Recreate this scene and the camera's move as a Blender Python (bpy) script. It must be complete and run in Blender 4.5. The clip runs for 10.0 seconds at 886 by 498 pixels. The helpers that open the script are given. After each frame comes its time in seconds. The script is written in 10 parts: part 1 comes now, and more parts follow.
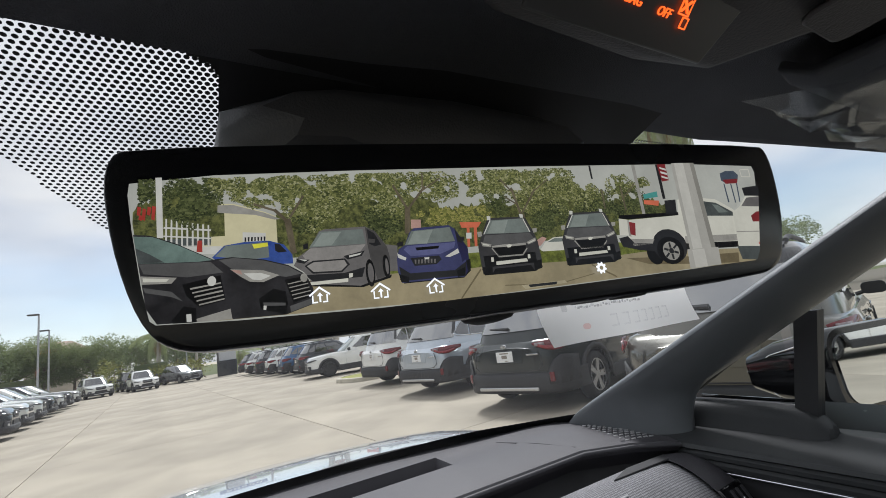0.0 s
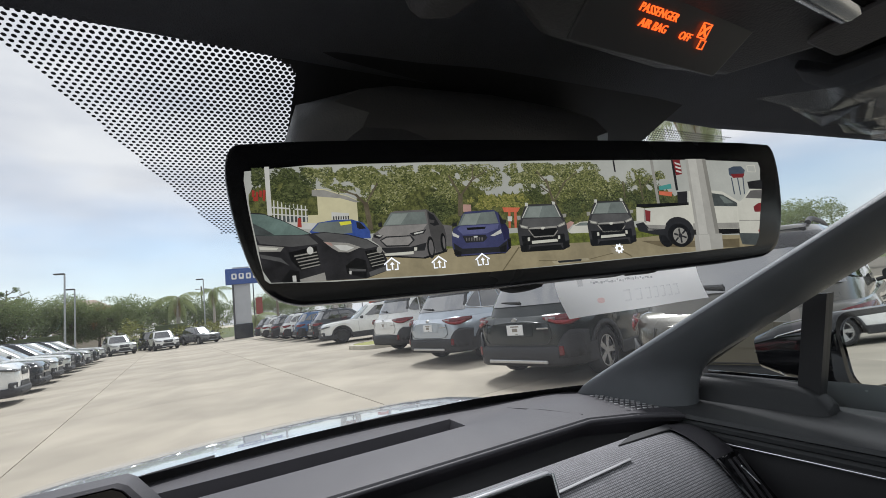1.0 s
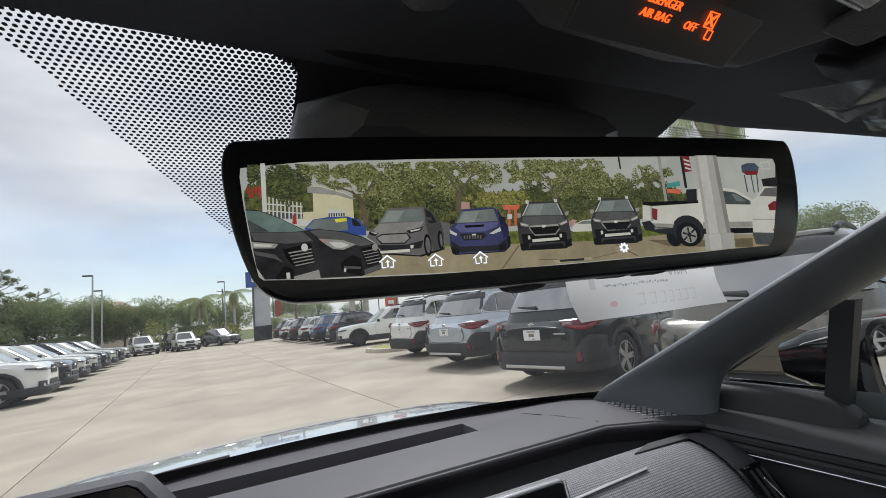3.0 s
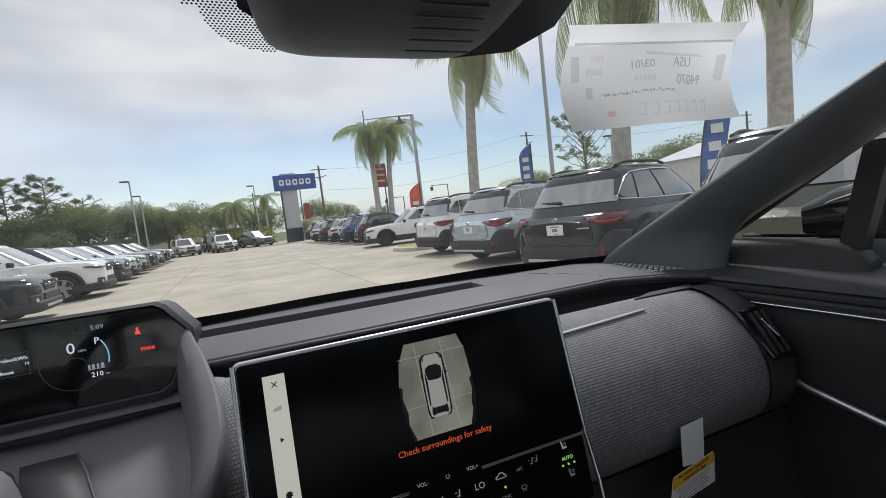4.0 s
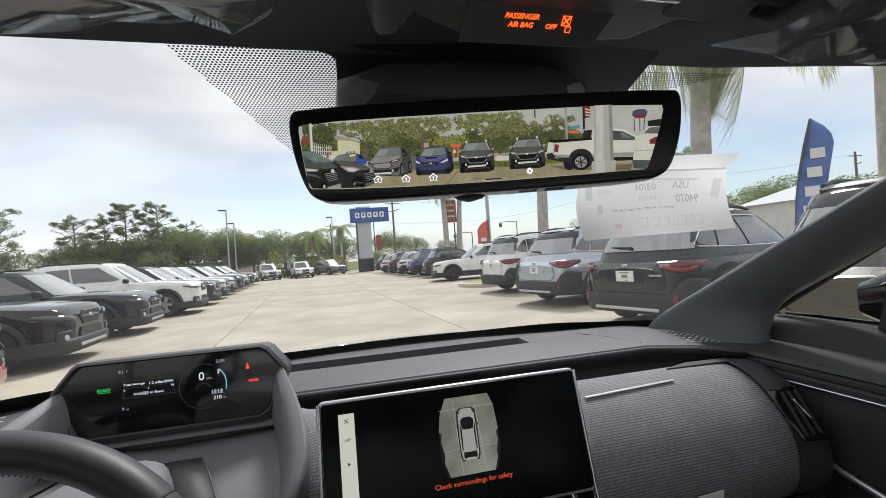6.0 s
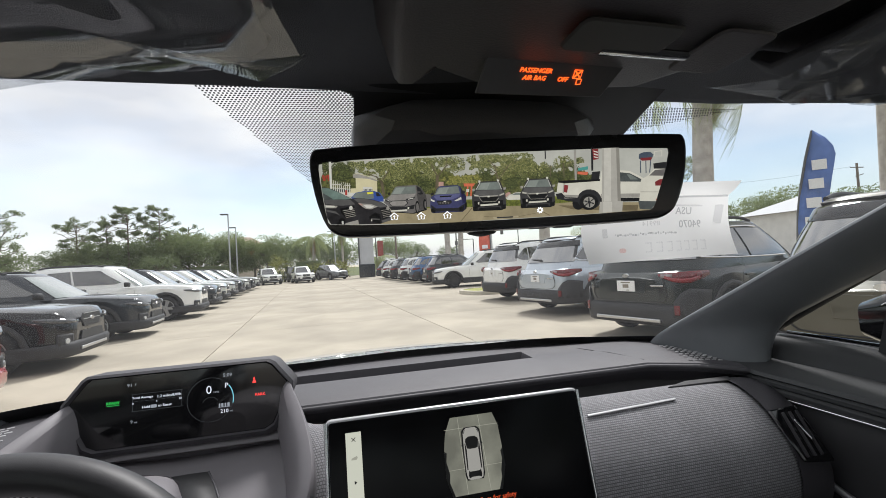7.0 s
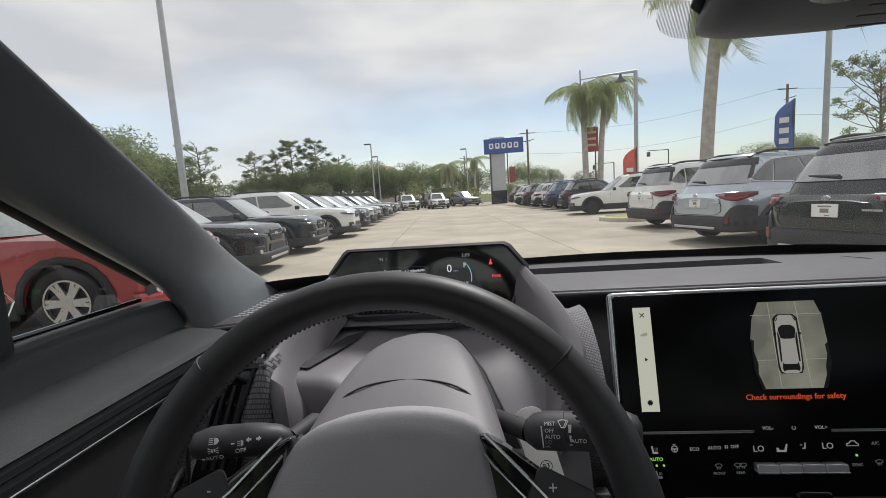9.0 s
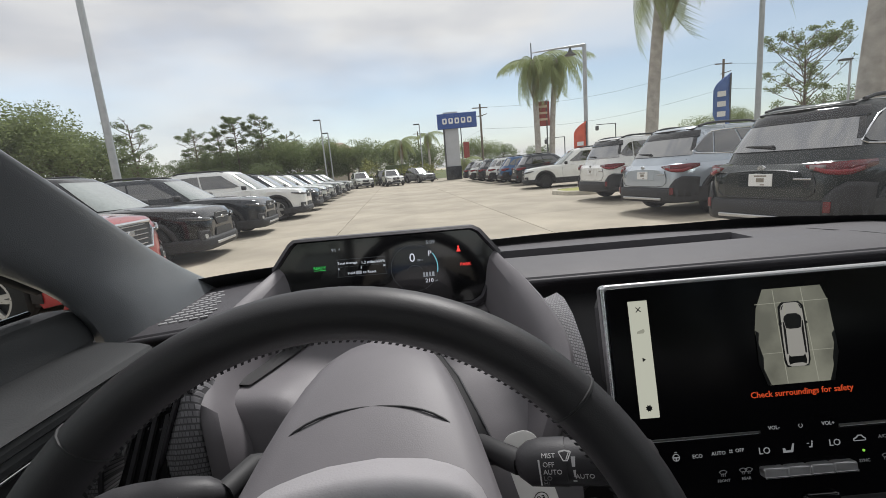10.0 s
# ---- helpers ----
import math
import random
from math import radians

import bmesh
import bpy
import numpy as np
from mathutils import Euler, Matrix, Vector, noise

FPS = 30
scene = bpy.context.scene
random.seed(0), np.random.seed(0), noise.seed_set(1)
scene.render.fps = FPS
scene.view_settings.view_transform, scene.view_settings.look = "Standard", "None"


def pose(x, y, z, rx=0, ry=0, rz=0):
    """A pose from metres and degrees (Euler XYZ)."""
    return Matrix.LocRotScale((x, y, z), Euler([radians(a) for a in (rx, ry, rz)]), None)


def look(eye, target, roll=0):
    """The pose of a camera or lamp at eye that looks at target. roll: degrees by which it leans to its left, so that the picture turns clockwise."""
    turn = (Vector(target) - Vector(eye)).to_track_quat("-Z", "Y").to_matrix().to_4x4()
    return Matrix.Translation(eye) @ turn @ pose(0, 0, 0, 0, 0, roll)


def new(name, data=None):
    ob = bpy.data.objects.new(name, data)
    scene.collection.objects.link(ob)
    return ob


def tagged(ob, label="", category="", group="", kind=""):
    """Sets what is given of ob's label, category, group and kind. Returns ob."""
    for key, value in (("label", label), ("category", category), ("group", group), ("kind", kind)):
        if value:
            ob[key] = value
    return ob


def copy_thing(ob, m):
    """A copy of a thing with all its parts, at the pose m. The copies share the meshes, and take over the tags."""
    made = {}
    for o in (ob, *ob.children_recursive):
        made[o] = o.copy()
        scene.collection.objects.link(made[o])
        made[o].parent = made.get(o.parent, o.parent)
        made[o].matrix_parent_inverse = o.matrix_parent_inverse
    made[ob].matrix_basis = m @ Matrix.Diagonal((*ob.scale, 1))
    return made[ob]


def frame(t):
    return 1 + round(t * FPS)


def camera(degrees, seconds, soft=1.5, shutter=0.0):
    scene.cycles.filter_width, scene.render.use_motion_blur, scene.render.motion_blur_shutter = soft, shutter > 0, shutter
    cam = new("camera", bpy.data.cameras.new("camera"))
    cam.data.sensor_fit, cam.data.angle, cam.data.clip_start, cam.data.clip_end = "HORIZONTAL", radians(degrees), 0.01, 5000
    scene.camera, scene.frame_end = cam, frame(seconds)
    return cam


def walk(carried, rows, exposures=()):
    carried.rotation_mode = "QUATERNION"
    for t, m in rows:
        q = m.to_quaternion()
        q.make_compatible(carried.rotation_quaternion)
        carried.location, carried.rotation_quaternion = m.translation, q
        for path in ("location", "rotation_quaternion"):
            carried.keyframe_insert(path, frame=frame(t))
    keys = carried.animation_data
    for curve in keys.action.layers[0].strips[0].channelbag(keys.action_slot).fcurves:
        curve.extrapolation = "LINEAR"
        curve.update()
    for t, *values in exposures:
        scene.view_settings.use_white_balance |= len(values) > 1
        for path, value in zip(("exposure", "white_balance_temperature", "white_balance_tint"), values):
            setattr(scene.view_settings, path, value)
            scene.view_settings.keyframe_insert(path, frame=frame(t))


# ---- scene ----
cam = camera(91.0, 10.0, soft=0.9)
PATH = [
    (0, (-0.126, 0.217, 1.359), (0.856, 1.922, 1.717), -8.5),
    (0.5, (-0.125, 0.197, 1.363), (0.859, 1.923, 1.594), -8.7),
    (1, (-0.152, 0.196, 1.358), (0.771, 1.953, 1.599), -6.5),
    (1.5, (-0.154, 0.207, 1.354), (0.757, 1.969, 1.607), -6.3),
    (2, (-0.148, 0.198, 1.359), (0.742, 1.969, 1.622), -6.4),
    (3.3, (-0.141, 0.196, 1.351), (0.702, 1.99, 1.613), -6.2),
    (3.5, (-0.129, 0.205, 1.333), (0.706, 2.013, 1.515), -6.3),
    (4, (-0.114, 0.196, 1.269), (0.595, 2.059, 1.105), -6.6),
    (4.5, (-0.108, 0.176, 1.259), (0.381, 2.047, 0.749), -4.7),
    (5, (-0.107, 0.174, 1.257), (0.408, 2.053, 0.806), -4.3),
    (5.5, (-0.106, 0.132, 1.28), (0.419, 2.049, 1.058), -5.4),
    (5.7, (-0.113, 0.103, 1.299), (0.339, 2.05, 1.23), -4.7),
    (6.8, (-0.122, 0.049, 1.354), (0.311, 2.0, 1.438), -3.5),
    (7, (-0.127, 0.062, 1.343), (0.304, 2.014, 1.397), -3.5),
    (7.5, (-0.206, 0.105, 1.32), (-0.006, 2.094, 1.259), -3.8),
    (8, (-0.291, 0.124, 1.308), (-0.321, 2.12, 1.174), -4.2),
    (8.5, (-0.297, 0.129, 1.285), (-0.429, 2.114, 1.076), -4.0),
    (9, (-0.297, 0.126, 1.279), (-0.474, 2.103, 1.038), -3.7),
    (9.5, (-0.343, 0.186, 1.294), (-0.424, 2.16, 0.982), -3.3),
    (10, (-0.31, 0.208, 1.283), (-0.297, 2.175, 0.923), -4.8),
]
walk(cam, [(t, look(eye, target, roll)) for t, eye, target, roll in PATH], [(0, 0.40, 6150, 11), (0.5, 0.58, 6150, 11), (1.1, 0.38, 6150, 11), (2.2, 0.36, 6150, 11), (3.5, 0.32, 6150, 11), (4.5, 0.28, 6150, 11), (5, 0.38, 6250, 11), (5.5, 0.48, 6300, 11), (6.8, 0.68, 6350, 11), (7.2, 0.60, 6350, 11), (8, 0.34, 6450, 11), (10, 0.33, 6450, 11)])

# ---- sky and sun ----
world = bpy.data.worlds.new("world")
scene.world = world
world.use_nodes = True
wn, wl = world.node_tree.nodes, world.node_tree.links
wn.clear()
w_out = wn.new("ShaderNodeOutputWorld")
w_bg = wn.new("ShaderNodeBackground")
w_sky = wn.new("ShaderNodeTexSky")
w_sky.sky_type = 'NISHITA'
w_sky.sun_disc = False
SUN_EL, SUN_AZ = radians(55), radians(-25)
w_sky.sun_elevation, w_sky.sun_rotation = SUN_EL, SUN_AZ
w_sky.air_density, w_sky.dust_density = 1.0, 0.7
w_tc = wn.new("ShaderNodeTexCoord")
w_map = wn.new("ShaderNodeMapping")
w_map.inputs["Scale"].default_value = (1.3, 1.3, 4.2)
w_map.inputs["Location"].default_value = (0.35, 0.1, 0.45)
w_sep = wn.new("ShaderNodeSeparateXYZ")
w_noise = wn.new("ShaderNodeTexNoise")
w_noise.inputs["Scale"].default_value = 1.3
w_noise.inputs["Detail"].default_value = 7
w_noise.inputs["Roughness"].default_value = 0.5
# more cloud overhead, a clearer blue band above the horizon
w_lift = wn.new("ShaderNodeValToRGB")
for pos, val in ((0.0, 0.52), (0.05, 0.22), (0.17, 0.25), (0.30, 0.62), (0.6, 0.80)):
    e = w_lift.color_ramp.elements.new(pos)
    e.color = (val, val, val, 1)
w_lift.color_ramp.elements.remove(w_lift.color_ramp.elements[-1])
w_add = wn.new("ShaderNodeMath")
w_add.operation = 'ADD'
w_ramp = wn.new("ShaderNodeValToRGB")
w_ramp.color_ramp.elements[0].position, w_ramp.color_ramp.elements[1].position = 0.62, 0.98
w_ramp.color_ramp.elements[0].color = (0.30, 0.30, 0.30, 1)
w_half = wn.new("ShaderNodeMath")
w_half.operation = 'MULTIPLY'
w_half.inputs[1].default_value = 0.93
w_noise2 = wn.new("ShaderNodeTexNoise")
w_noise2.inputs["Scale"].default_value = 2.2
w_noise2.inputs["Detail"].default_value = 5
w_ramp2 = wn.new("ShaderNodeValToRGB")
w_ramp2.color_ramp.elements[0].position, w_ramp2.color_ramp.elements[1].position = 0.36, 0.58
w_ramp2.color_ramp.elements[0].color = (5.25, 5.28, 5.6, 1)
w_ramp2.color_ramp.elements[1].color = (7.05, 6.9, 6.85, 1)
w_mix = wn.new("ShaderNodeMixRGB")
w_gain = wn.new("ShaderNodeMixRGB")
w_gain.blend_type = 'MULTIPLY'
w_gain.inputs[0].default_value = 1.0
w_gain.inputs[2].default_value = (1.12, 1.12, 1.09, 1)
wl.new(w_tc.outputs["Generated"], w_map.inputs["Vector"])
wl.new(w_tc.outputs["Generated"], w_sep.inputs["Vector"])
wl.new(w_map.outputs["Vector"], w_noise.inputs["Vector"])
wl.new(w_map.outputs["Vector"], w_noise2.inputs["Vector"])
wl.new(w_sep.outputs["Z"], w_lift.inputs["Fac"])
wl.new(w_noise.outputs["Fac"], w_add.inputs[0])
wl.new(w_lift.outputs["Color"], w_add.inputs[1])
wl.new(w_add.outputs["Value"], w_half.inputs[0])
wl.new(w_half.outputs["Value"], w_ramp.inputs["Fac"])
wl.new(w_noise2.outputs["Fac"], w_ramp2.inputs["Fac"])
wl.new(w_sky.outputs["Color"], w_gain.inputs[1])
wl.new(w_ramp.outputs["Color"], w_mix.inputs[0])
wl.new(w_gain.outputs["Color"], w_mix.inputs[1])
wl.new(w_ramp2.outputs["Color"], w_mix.inputs[2])
wl.new(w_mix.outputs["Color"], w_bg.inputs["Color"])
w_bg.inputs["Strength"].default_value = 0.096
wl.new(w_bg.outputs["Background"], w_out.inputs["Surface"])
sun = new("sun", bpy.data.lights.new("sun", 'SUN'))
sun.data.energy, sun.data.angle, sun.data.color = 2.3, radians(12), (1.0, 0.975, 0.945)
sun.rotation_euler = (radians(35), 0, SUN_AZ + math.pi)

# ---- helpers for meshes ----


def empty(name, loc=(0, 0, 0)):
    ob = new(name)
    ob.location = loc
    ob.empty_display_size = 0.1
    return ob


def mesh(name, verts, faces, mat, parent=None, smooth=35, bevel=0.0, label="", seg=2, sub=0, thick=0.0):
    """One mesh object from points and faces, under a parent if given."""
    me = bpy.data.meshes.new(name)
    me.from_pydata([tuple(v) for v in verts], [], [tuple(f) for f in faces])
    me.validate()
    bm = bmesh.new()
    bm.from_mesh(me)
    bmesh.ops.recalc_face_normals(bm, faces=bm.faces)
    bm.to_mesh(me)
    bm.free()
    return finish(name, me, mat, parent, smooth, bevel, label, seg, sub, thick)


def finish(name, me, mat, parent=None, smooth=35, bevel=0.0, label="", seg=2, sub=0, thick=0.0):
    me.materials.append(mat)
    if smooth:
        me.polygons.foreach_set("use_smooth", [True] * len(me.polygons))
        me.set_sharp_from_angle(angle=radians(smooth))
    ob = new(name, me)
    if thick:
        md = ob.modifiers.new("thickness", 'SOLIDIFY')
        md.thickness, md.offset = thick, 0
    if bevel:
        md = ob.modifiers.new("bevel", 'BEVEL')
        md.width, md.segments, md.limit_method, md.angle_limit = bevel, seg, 'ANGLE', radians(30)
        md.harden_normals = False
    if sub:
        md = ob.modifiers.new("subdivision", 'SUBSURF')
        md.levels = md.render_levels = sub
    if parent is not None:
        ob.parent = parent
        ob.matrix_parent_inverse = parent.matrix_basis.inverted() if parent.parent is None else Matrix.Identity(4)
    if label:
        ob["label"] = label
    return ob


def loft(name, rings, mat, parent=None, closed=True, caps=True, smooth=40, label="", bevel=0.0, sub=0, thick=0.0):
    n = len(rings[0])
    verts = [p for r in rings for p in r]
    faces = []
    for i in range(len(rings) - 1):
        for j in range(n if closed else n - 1):
            k = (j + 1) % n
            faces.append((i * n + j, i * n + k, (i + 1) * n + k, (i + 1) * n + j))
    if caps and closed:
        faces.append(tuple(range(n - 1, -1, -1)))
        faces.append(tuple((len(rings) - 1) * n + j for j in range(n)))
    return mesh(name, verts, faces, mat, parent, smooth, bevel, label, 2, sub, thick)


def box(name, c, s, mat, parent=None, bevel=0.003, label="", rot=(0, 0, 0), m=None, seg=2):
    """A bevelled box: centre, full sizes, turn in degrees."""
    hx, hy, hz = s[0] / 2, s[1] / 2, s[2] / 2
    vs = [Vector((x, y, z)) for x in (-hx, hx) for y in (-hy, hy) for z in (-hz, hz)]
    mm = m if m is not None else pose(*c, *rot)
    vs = [mm @ v for v in vs]
    fs = [(0, 1, 3, 2), (4, 6, 7, 5), (0, 4, 5, 1), (2, 3, 7, 6), (0, 2, 6, 4), (1, 5, 7, 3)]
    return mesh(name, vs, fs, mat, parent, 35, min(bevel, min(s) * 0.45), label, seg)


def ring(c, ax, ay, n, a0=0.0):
    c, ax, ay = Vector(c), Vector(ax), Vector(ay)
    return [c + ax * math.cos(a0 + 2 * math.pi * k / n) + ay * math.sin(a0 + 2 * math.pi * k / n) for k in range(n)]


def tube(name, path, radius, mat, parent=None, n=10, label="", caps=True, flat=1.0):
    """A swept round bar; radius is one number or one for each point."""
    path = [Vector(p) for p in path]
    run = (path[-1] - path[0]).normalized()
    ref = Vector((0, 1, 0)) if abs(run.z) > 0.9 else Vector((0, 0, 1))
    rings = []
    for i, p in enumerate(path):
        d = (path[min(i + 1, len(path) - 1)] - path[max(i - 1, 0)]).normalized()
        side = d.cross(ref)
        if side.length < 0.05:
            side = d.cross(Vector((0, 1, 0)) if ref.z else Vector((0, 0, 1)))
        side.normalize()
        up = side.cross(d)
        r = radius[i] if isinstance(radius, (list, tuple)) else radius
        rings.append(ring(p, side * r, up * r * flat, n))
    return loft(name, rings, mat, parent, True, caps, 50, label)


def disc_bar(name, c, axis, radius, depth, mat, parent=None, n=28, bevel=0.002, label=""):
    """A short round piece with its axis along a way."""
    axis = Vector(axis).normalized()
    side = axis.cross(Vector((0, 0, 1)))
    if side.length < 0.05:
        side = axis.cross(Vector((0, 1, 0)))
    side.normalize()
    up = side.cross(axis)
    c = Vector(c)
    rings = [ring(c - axis * depth / 2, side * radius, up * radius, n), ring(c + axis * depth / 2, side * radius, up * radius, n)]
    return loft(name, rings, mat, parent, True, True, 35, label, bevel)


def panel(name, m, pts, depth, mat, parent=None, bevel=0.0, label="", smooth=35):
    """An outline in the plane of the pose m, standing out by depth along its z."""
    n = len(pts)
    vs = [m @ Vector((p[0], p[1], 0)) for p in pts] + [m @ Vector((p[0], p[1], depth)) for p in pts]
    fs = [tuple(range(n - 1, -1, -1)), tuple(range(n, 2 * n))]
    fs += [(i, (i + 1) % n, n + (i + 1) % n, n + i) for i in range(n)]
    return mesh(name, vs, fs, mat, parent, smooth, bevel, label)


def soften(pts, rounds=2):
    """Cuts the corners of an outline."""
    for _ in range(rounds):
        out = []
        for k in range(len(pts)):
            a, b = pts[k], pts[(k + 1) % len(pts)]
            out += [(a[0] * 0.75 + b[0] * 0.25, a[1] * 0.75 + b[1] * 0.25), (a[0] * 0.25 + b[0] * 0.75, a[1] * 0.25 + b[1] * 0.75)]
        pts = out
    return pts


def rounded(w, h, r, n=5, cx=0.0, cy=0.0):
    pts = []
    for sx, sy, a0 in ((1, 1, 0), (-1, 1, 90), (-1, -1, 180), (1, -1, 270)):
        for k in range(n + 1):
            a = radians(a0 + 90 * k / n)
            pts.append((cx + sx * (w / 2 - r) + r * math.cos(a), cy + sy * (h / 2 - r) + r * math.sin(a)))
    return pts


def lettering(name, text, m, size, mat, parent=None, align='CENTER', label="", depth=0.0002, shear=0.0):
    """Words as a mesh, in the plane of the pose m."""
    cu = bpy.data.curves.new(name, 'FONT')
    cu.body, cu.size, cu.align_x, cu.align_y, cu.extrude, cu.resolution_u, cu.shear = text, size, align, 'CENTER', depth, 2, shear
    tmp = bpy.data.objects.new(name, cu)
    scene.collection.objects.link(tmp)
    me = bpy.data.meshes.new_from_object(tmp.evaluated_get(bpy.context.evaluated_depsgraph_get()))
    bpy.data.objects.remove(tmp)
    bpy.data.curves.remove(cu)
    me.name = name
    me.transform(m)
    return finish(name, me, mat, parent, 0, 0, label)


def plane_pose(o, u, v):
    """The pose whose x runs along u and y along v, z out of the plane."""
    u = Vector(u).normalized()
    w = u.cross(Vector(v)).normalized()
    v = w.cross(u)
    m = Matrix((u, v, w)).transposed().to_4x4()
    m.translation = Vector(o)
    return m


# ---- materials ----
MATS = {}


def shade(name, color, rough=0.5, metal=0.0, var=0.12, scale=20.0, bump=0.0, bscale=200.0, coat=0.0, spec=0.5, stain=0.0, stain_scale=2.0, rvar=0.08, piece=0.0):
    """A painted, moulded or mineral surface with two scales of variation."""
    if name in MATS:
        return MATS[name]
    ma = bpy.data.materials.new(name)
    ma.use_nodes = True
    nt = ma.node_tree
    nd, ln = nt.nodes, nt.links
    pb = nd["Principled BSDF"]
    tc = nd.new("ShaderNodeTexCoord")
    n1 = nd.new("ShaderNodeTexNoise")
    n1.inputs["Scale"].default_value, n1.inputs["Detail"].default_value = scale, 5
    ln.new(tc.outputs["Object"], n1.inputs["Vector"])
    mr = nd.new("ShaderNodeMapRange")
    mr.inputs["To Min"].default_value, mr.inputs["To Max"].default_value = 1 - var, 1 + var
    mr.inputs["From Min"].default_value, mr.inputs["From Max"].default_value = 0.3, 0.7
    ln.new(n1.outputs["Fac"], mr.inputs["Value"])
    mul = nd.new("ShaderNodeVectorMath")
    mul.operation = 'SCALE'
    mul.inputs[0].default_value = color[:3]
    ln.new(mr.outputs["Result"], mul.inputs["Scale"])
    col = mul.outputs["Vector"]
    if stain:
        n2 = nd.new("ShaderNodeTexNoise")
        n2.inputs["Scale"].default_value, n2.inputs["Detail"].default_value = stain_scale, 6
        ln.new(tc.outputs["Object"], n2.inputs["Vector"])
        m2 = nd.new("ShaderNodeMapRange")
        m2.inputs["From Min"].default_value, m2.inputs["From Max"].default_value = 0.35, 0.65
        m2.inputs["To Min"].default_value, m2.inputs["To Max"].default_value = 1 - stain, 1 + stain * 0.5
        ln.new(n2.outputs["Fac"], m2.inputs["Value"])
        mu2 = nd.new("ShaderNodeVectorMath")
        mu2.operation = 'SCALE'
        ln.new(col, mu2.inputs[0])
        ln.new(m2.outputs["Result"], mu2.inputs["Scale"])
        col = mu2.outputs["Vector"]
    if piece:
        oi = nd.new("ShaderNodeObjectInfo")
        m3 = nd.new("ShaderNodeMapRange")
        m3.inputs["To Min"].default_value, m3.inputs["To Max"].default_value = 1 - piece, 1 + piece
        ln.new(oi.outputs["Random"], m3.inputs["Value"])
        mu3 = nd.new("ShaderNodeVectorMath")
        mu3.operation = 'SCALE'
        ln.new(col, mu3.inputs[0])
        ln.new(m3.outputs["Result"], mu3.inputs["Scale"])
        col = mu3.outputs["Vector"]
    ln.new(col, pb.inputs["Base Color"])
    m4 = nd.new("ShaderNodeMapRange")
    m4.inputs["To Min"].default_value, m4.inputs["To Max"].default_value = max(0.02, rough - rvar), min(1, rough + rvar)
    ln.new(n1.outputs["Fac"], m4.inputs["Value"])
    ln.new(m4.outputs["Result"], pb.inputs["Roughness"])
    pb.inputs["Metallic"].default_value = metal
    pb.inputs["Specular IOR Level"].default_value = spec
    pb.inputs["Coat Weight"].default_value = coat
    pb.inputs["Coat Roughness"].default_value = 0.04
    if bump:
        n3 = nd.new("ShaderNodeTexNoise")
        n3.inputs["Scale"].default_value, n3.inputs["Detail"].default_value = bscale, 3
        ln.new(tc.outputs["Object"], n3.inputs["Vector"])
        bp = nd.new("ShaderNodeBump")
        bp.inputs["Strength"].default_value, bp.inputs["Distance"].default_value = bump, 0.002
        ln.new(n3.outputs["Fac"], bp.inputs["Height"])
        ln.new(bp.outputs["Normal"], pb.inputs["Normal"])
    MATS[name] = ma
    return ma


def glow(name, color, strength=1.0):
    if name in MATS:
        return MATS[name]
    ma = bpy.data.materials.new(name)
    ma.use_nodes = True
    nd = ma.node_tree.nodes
    pb = nd["Principled BSDF"]
    pb.inputs["Base Color"].default_value = (0.02, 0.02, 0.02, 1)
    pb.inputs["Roughness"].default_value = 0.25
    pb.inputs["Emission Color"].default_value = (*color, 1)
    pb.inputs["Emission Strength"].default_value = strength
    MATS[name] = ma
    return ma


def pane(name, tint, gloss=0.6, ior=1.5, veil=0.0):
    """Thin clear or tinted glass; the last argument is the share scattered as a painted-in veil of glare."""
    if name in MATS:
        return MATS[name]
    ma = bpy.data.materials.new(name)
    ma.use_nodes = True
    nt = ma.node_tree
    nd, ln = nt.nodes, nt.links
    nd.clear()
    out = nd.new("ShaderNodeOutputMaterial")
    tr = nd.new("ShaderNodeBsdfTransparent")
    tr.inputs["Color"].default_value = (*tint, 1)
    gl = nd.new("ShaderNodeBsdfGlossy")
    gl.inputs["Roughness"].default_value = 0.02
    fr = nd.new("ShaderNodeFresnel")
    fr.inputs["IOR"].default_value = ior
    ml = nd.new("ShaderNodeMath")
    ml.operation = 'MULTIPLY'
    ml.inputs[1].default_value = gloss
    mx = nd.new("ShaderNodeMixShader")
    ln.new(fr.outputs["Fac"], ml.inputs[0])
    ln.new(ml.outputs["Value"], mx.inputs["Fac"])
    ln.new(tr.outputs["BSDF"], mx.inputs[1])
    ln.new(gl.outputs["BSDF"], mx.inputs[2])
    shader = mx.outputs["Shader"]
    if veil:
        tl = nd.new("ShaderNodeBsdfTranslucent")
        tl.inputs["Color"].default_value = (0.95, 0.97, 1.0, 1)
        tc = nd.new("ShaderNodeTexCoord")
        nz = nd.new("ShaderNodeTexNoise")
        nz.inputs["Scale"].default_value, nz.inputs["Detail"].default_value = 5.0, 6
        mr = nd.new("ShaderNodeMapRange")
        mr.inputs["From Min"].default_value, mr.inputs["From Max"].default_value = 0.3, 0.7
        mr.inputs["To Min"].default_value, mr.inputs["To Max"].default_value = veil * 0.75, veil * 1.25
        m2 = nd.new("ShaderNodeMixShader")
        ln.new(tc.outputs["Object"], nz.inputs["Vector"])
        ln.new(nz.outputs["Fac"], mr.inputs["Value"])
        ln.new(mr.outputs["Result"], m2.inputs["Fac"])
        ln.new(shader, m2.inputs[1])
        ln.new(tl.outputs["BSDF"], m2.inputs[2])
        shader = m2.outputs["Shader"]
    ln.new(shader, out.inputs["Surface"])
    MATS[name] = ma
    return ma


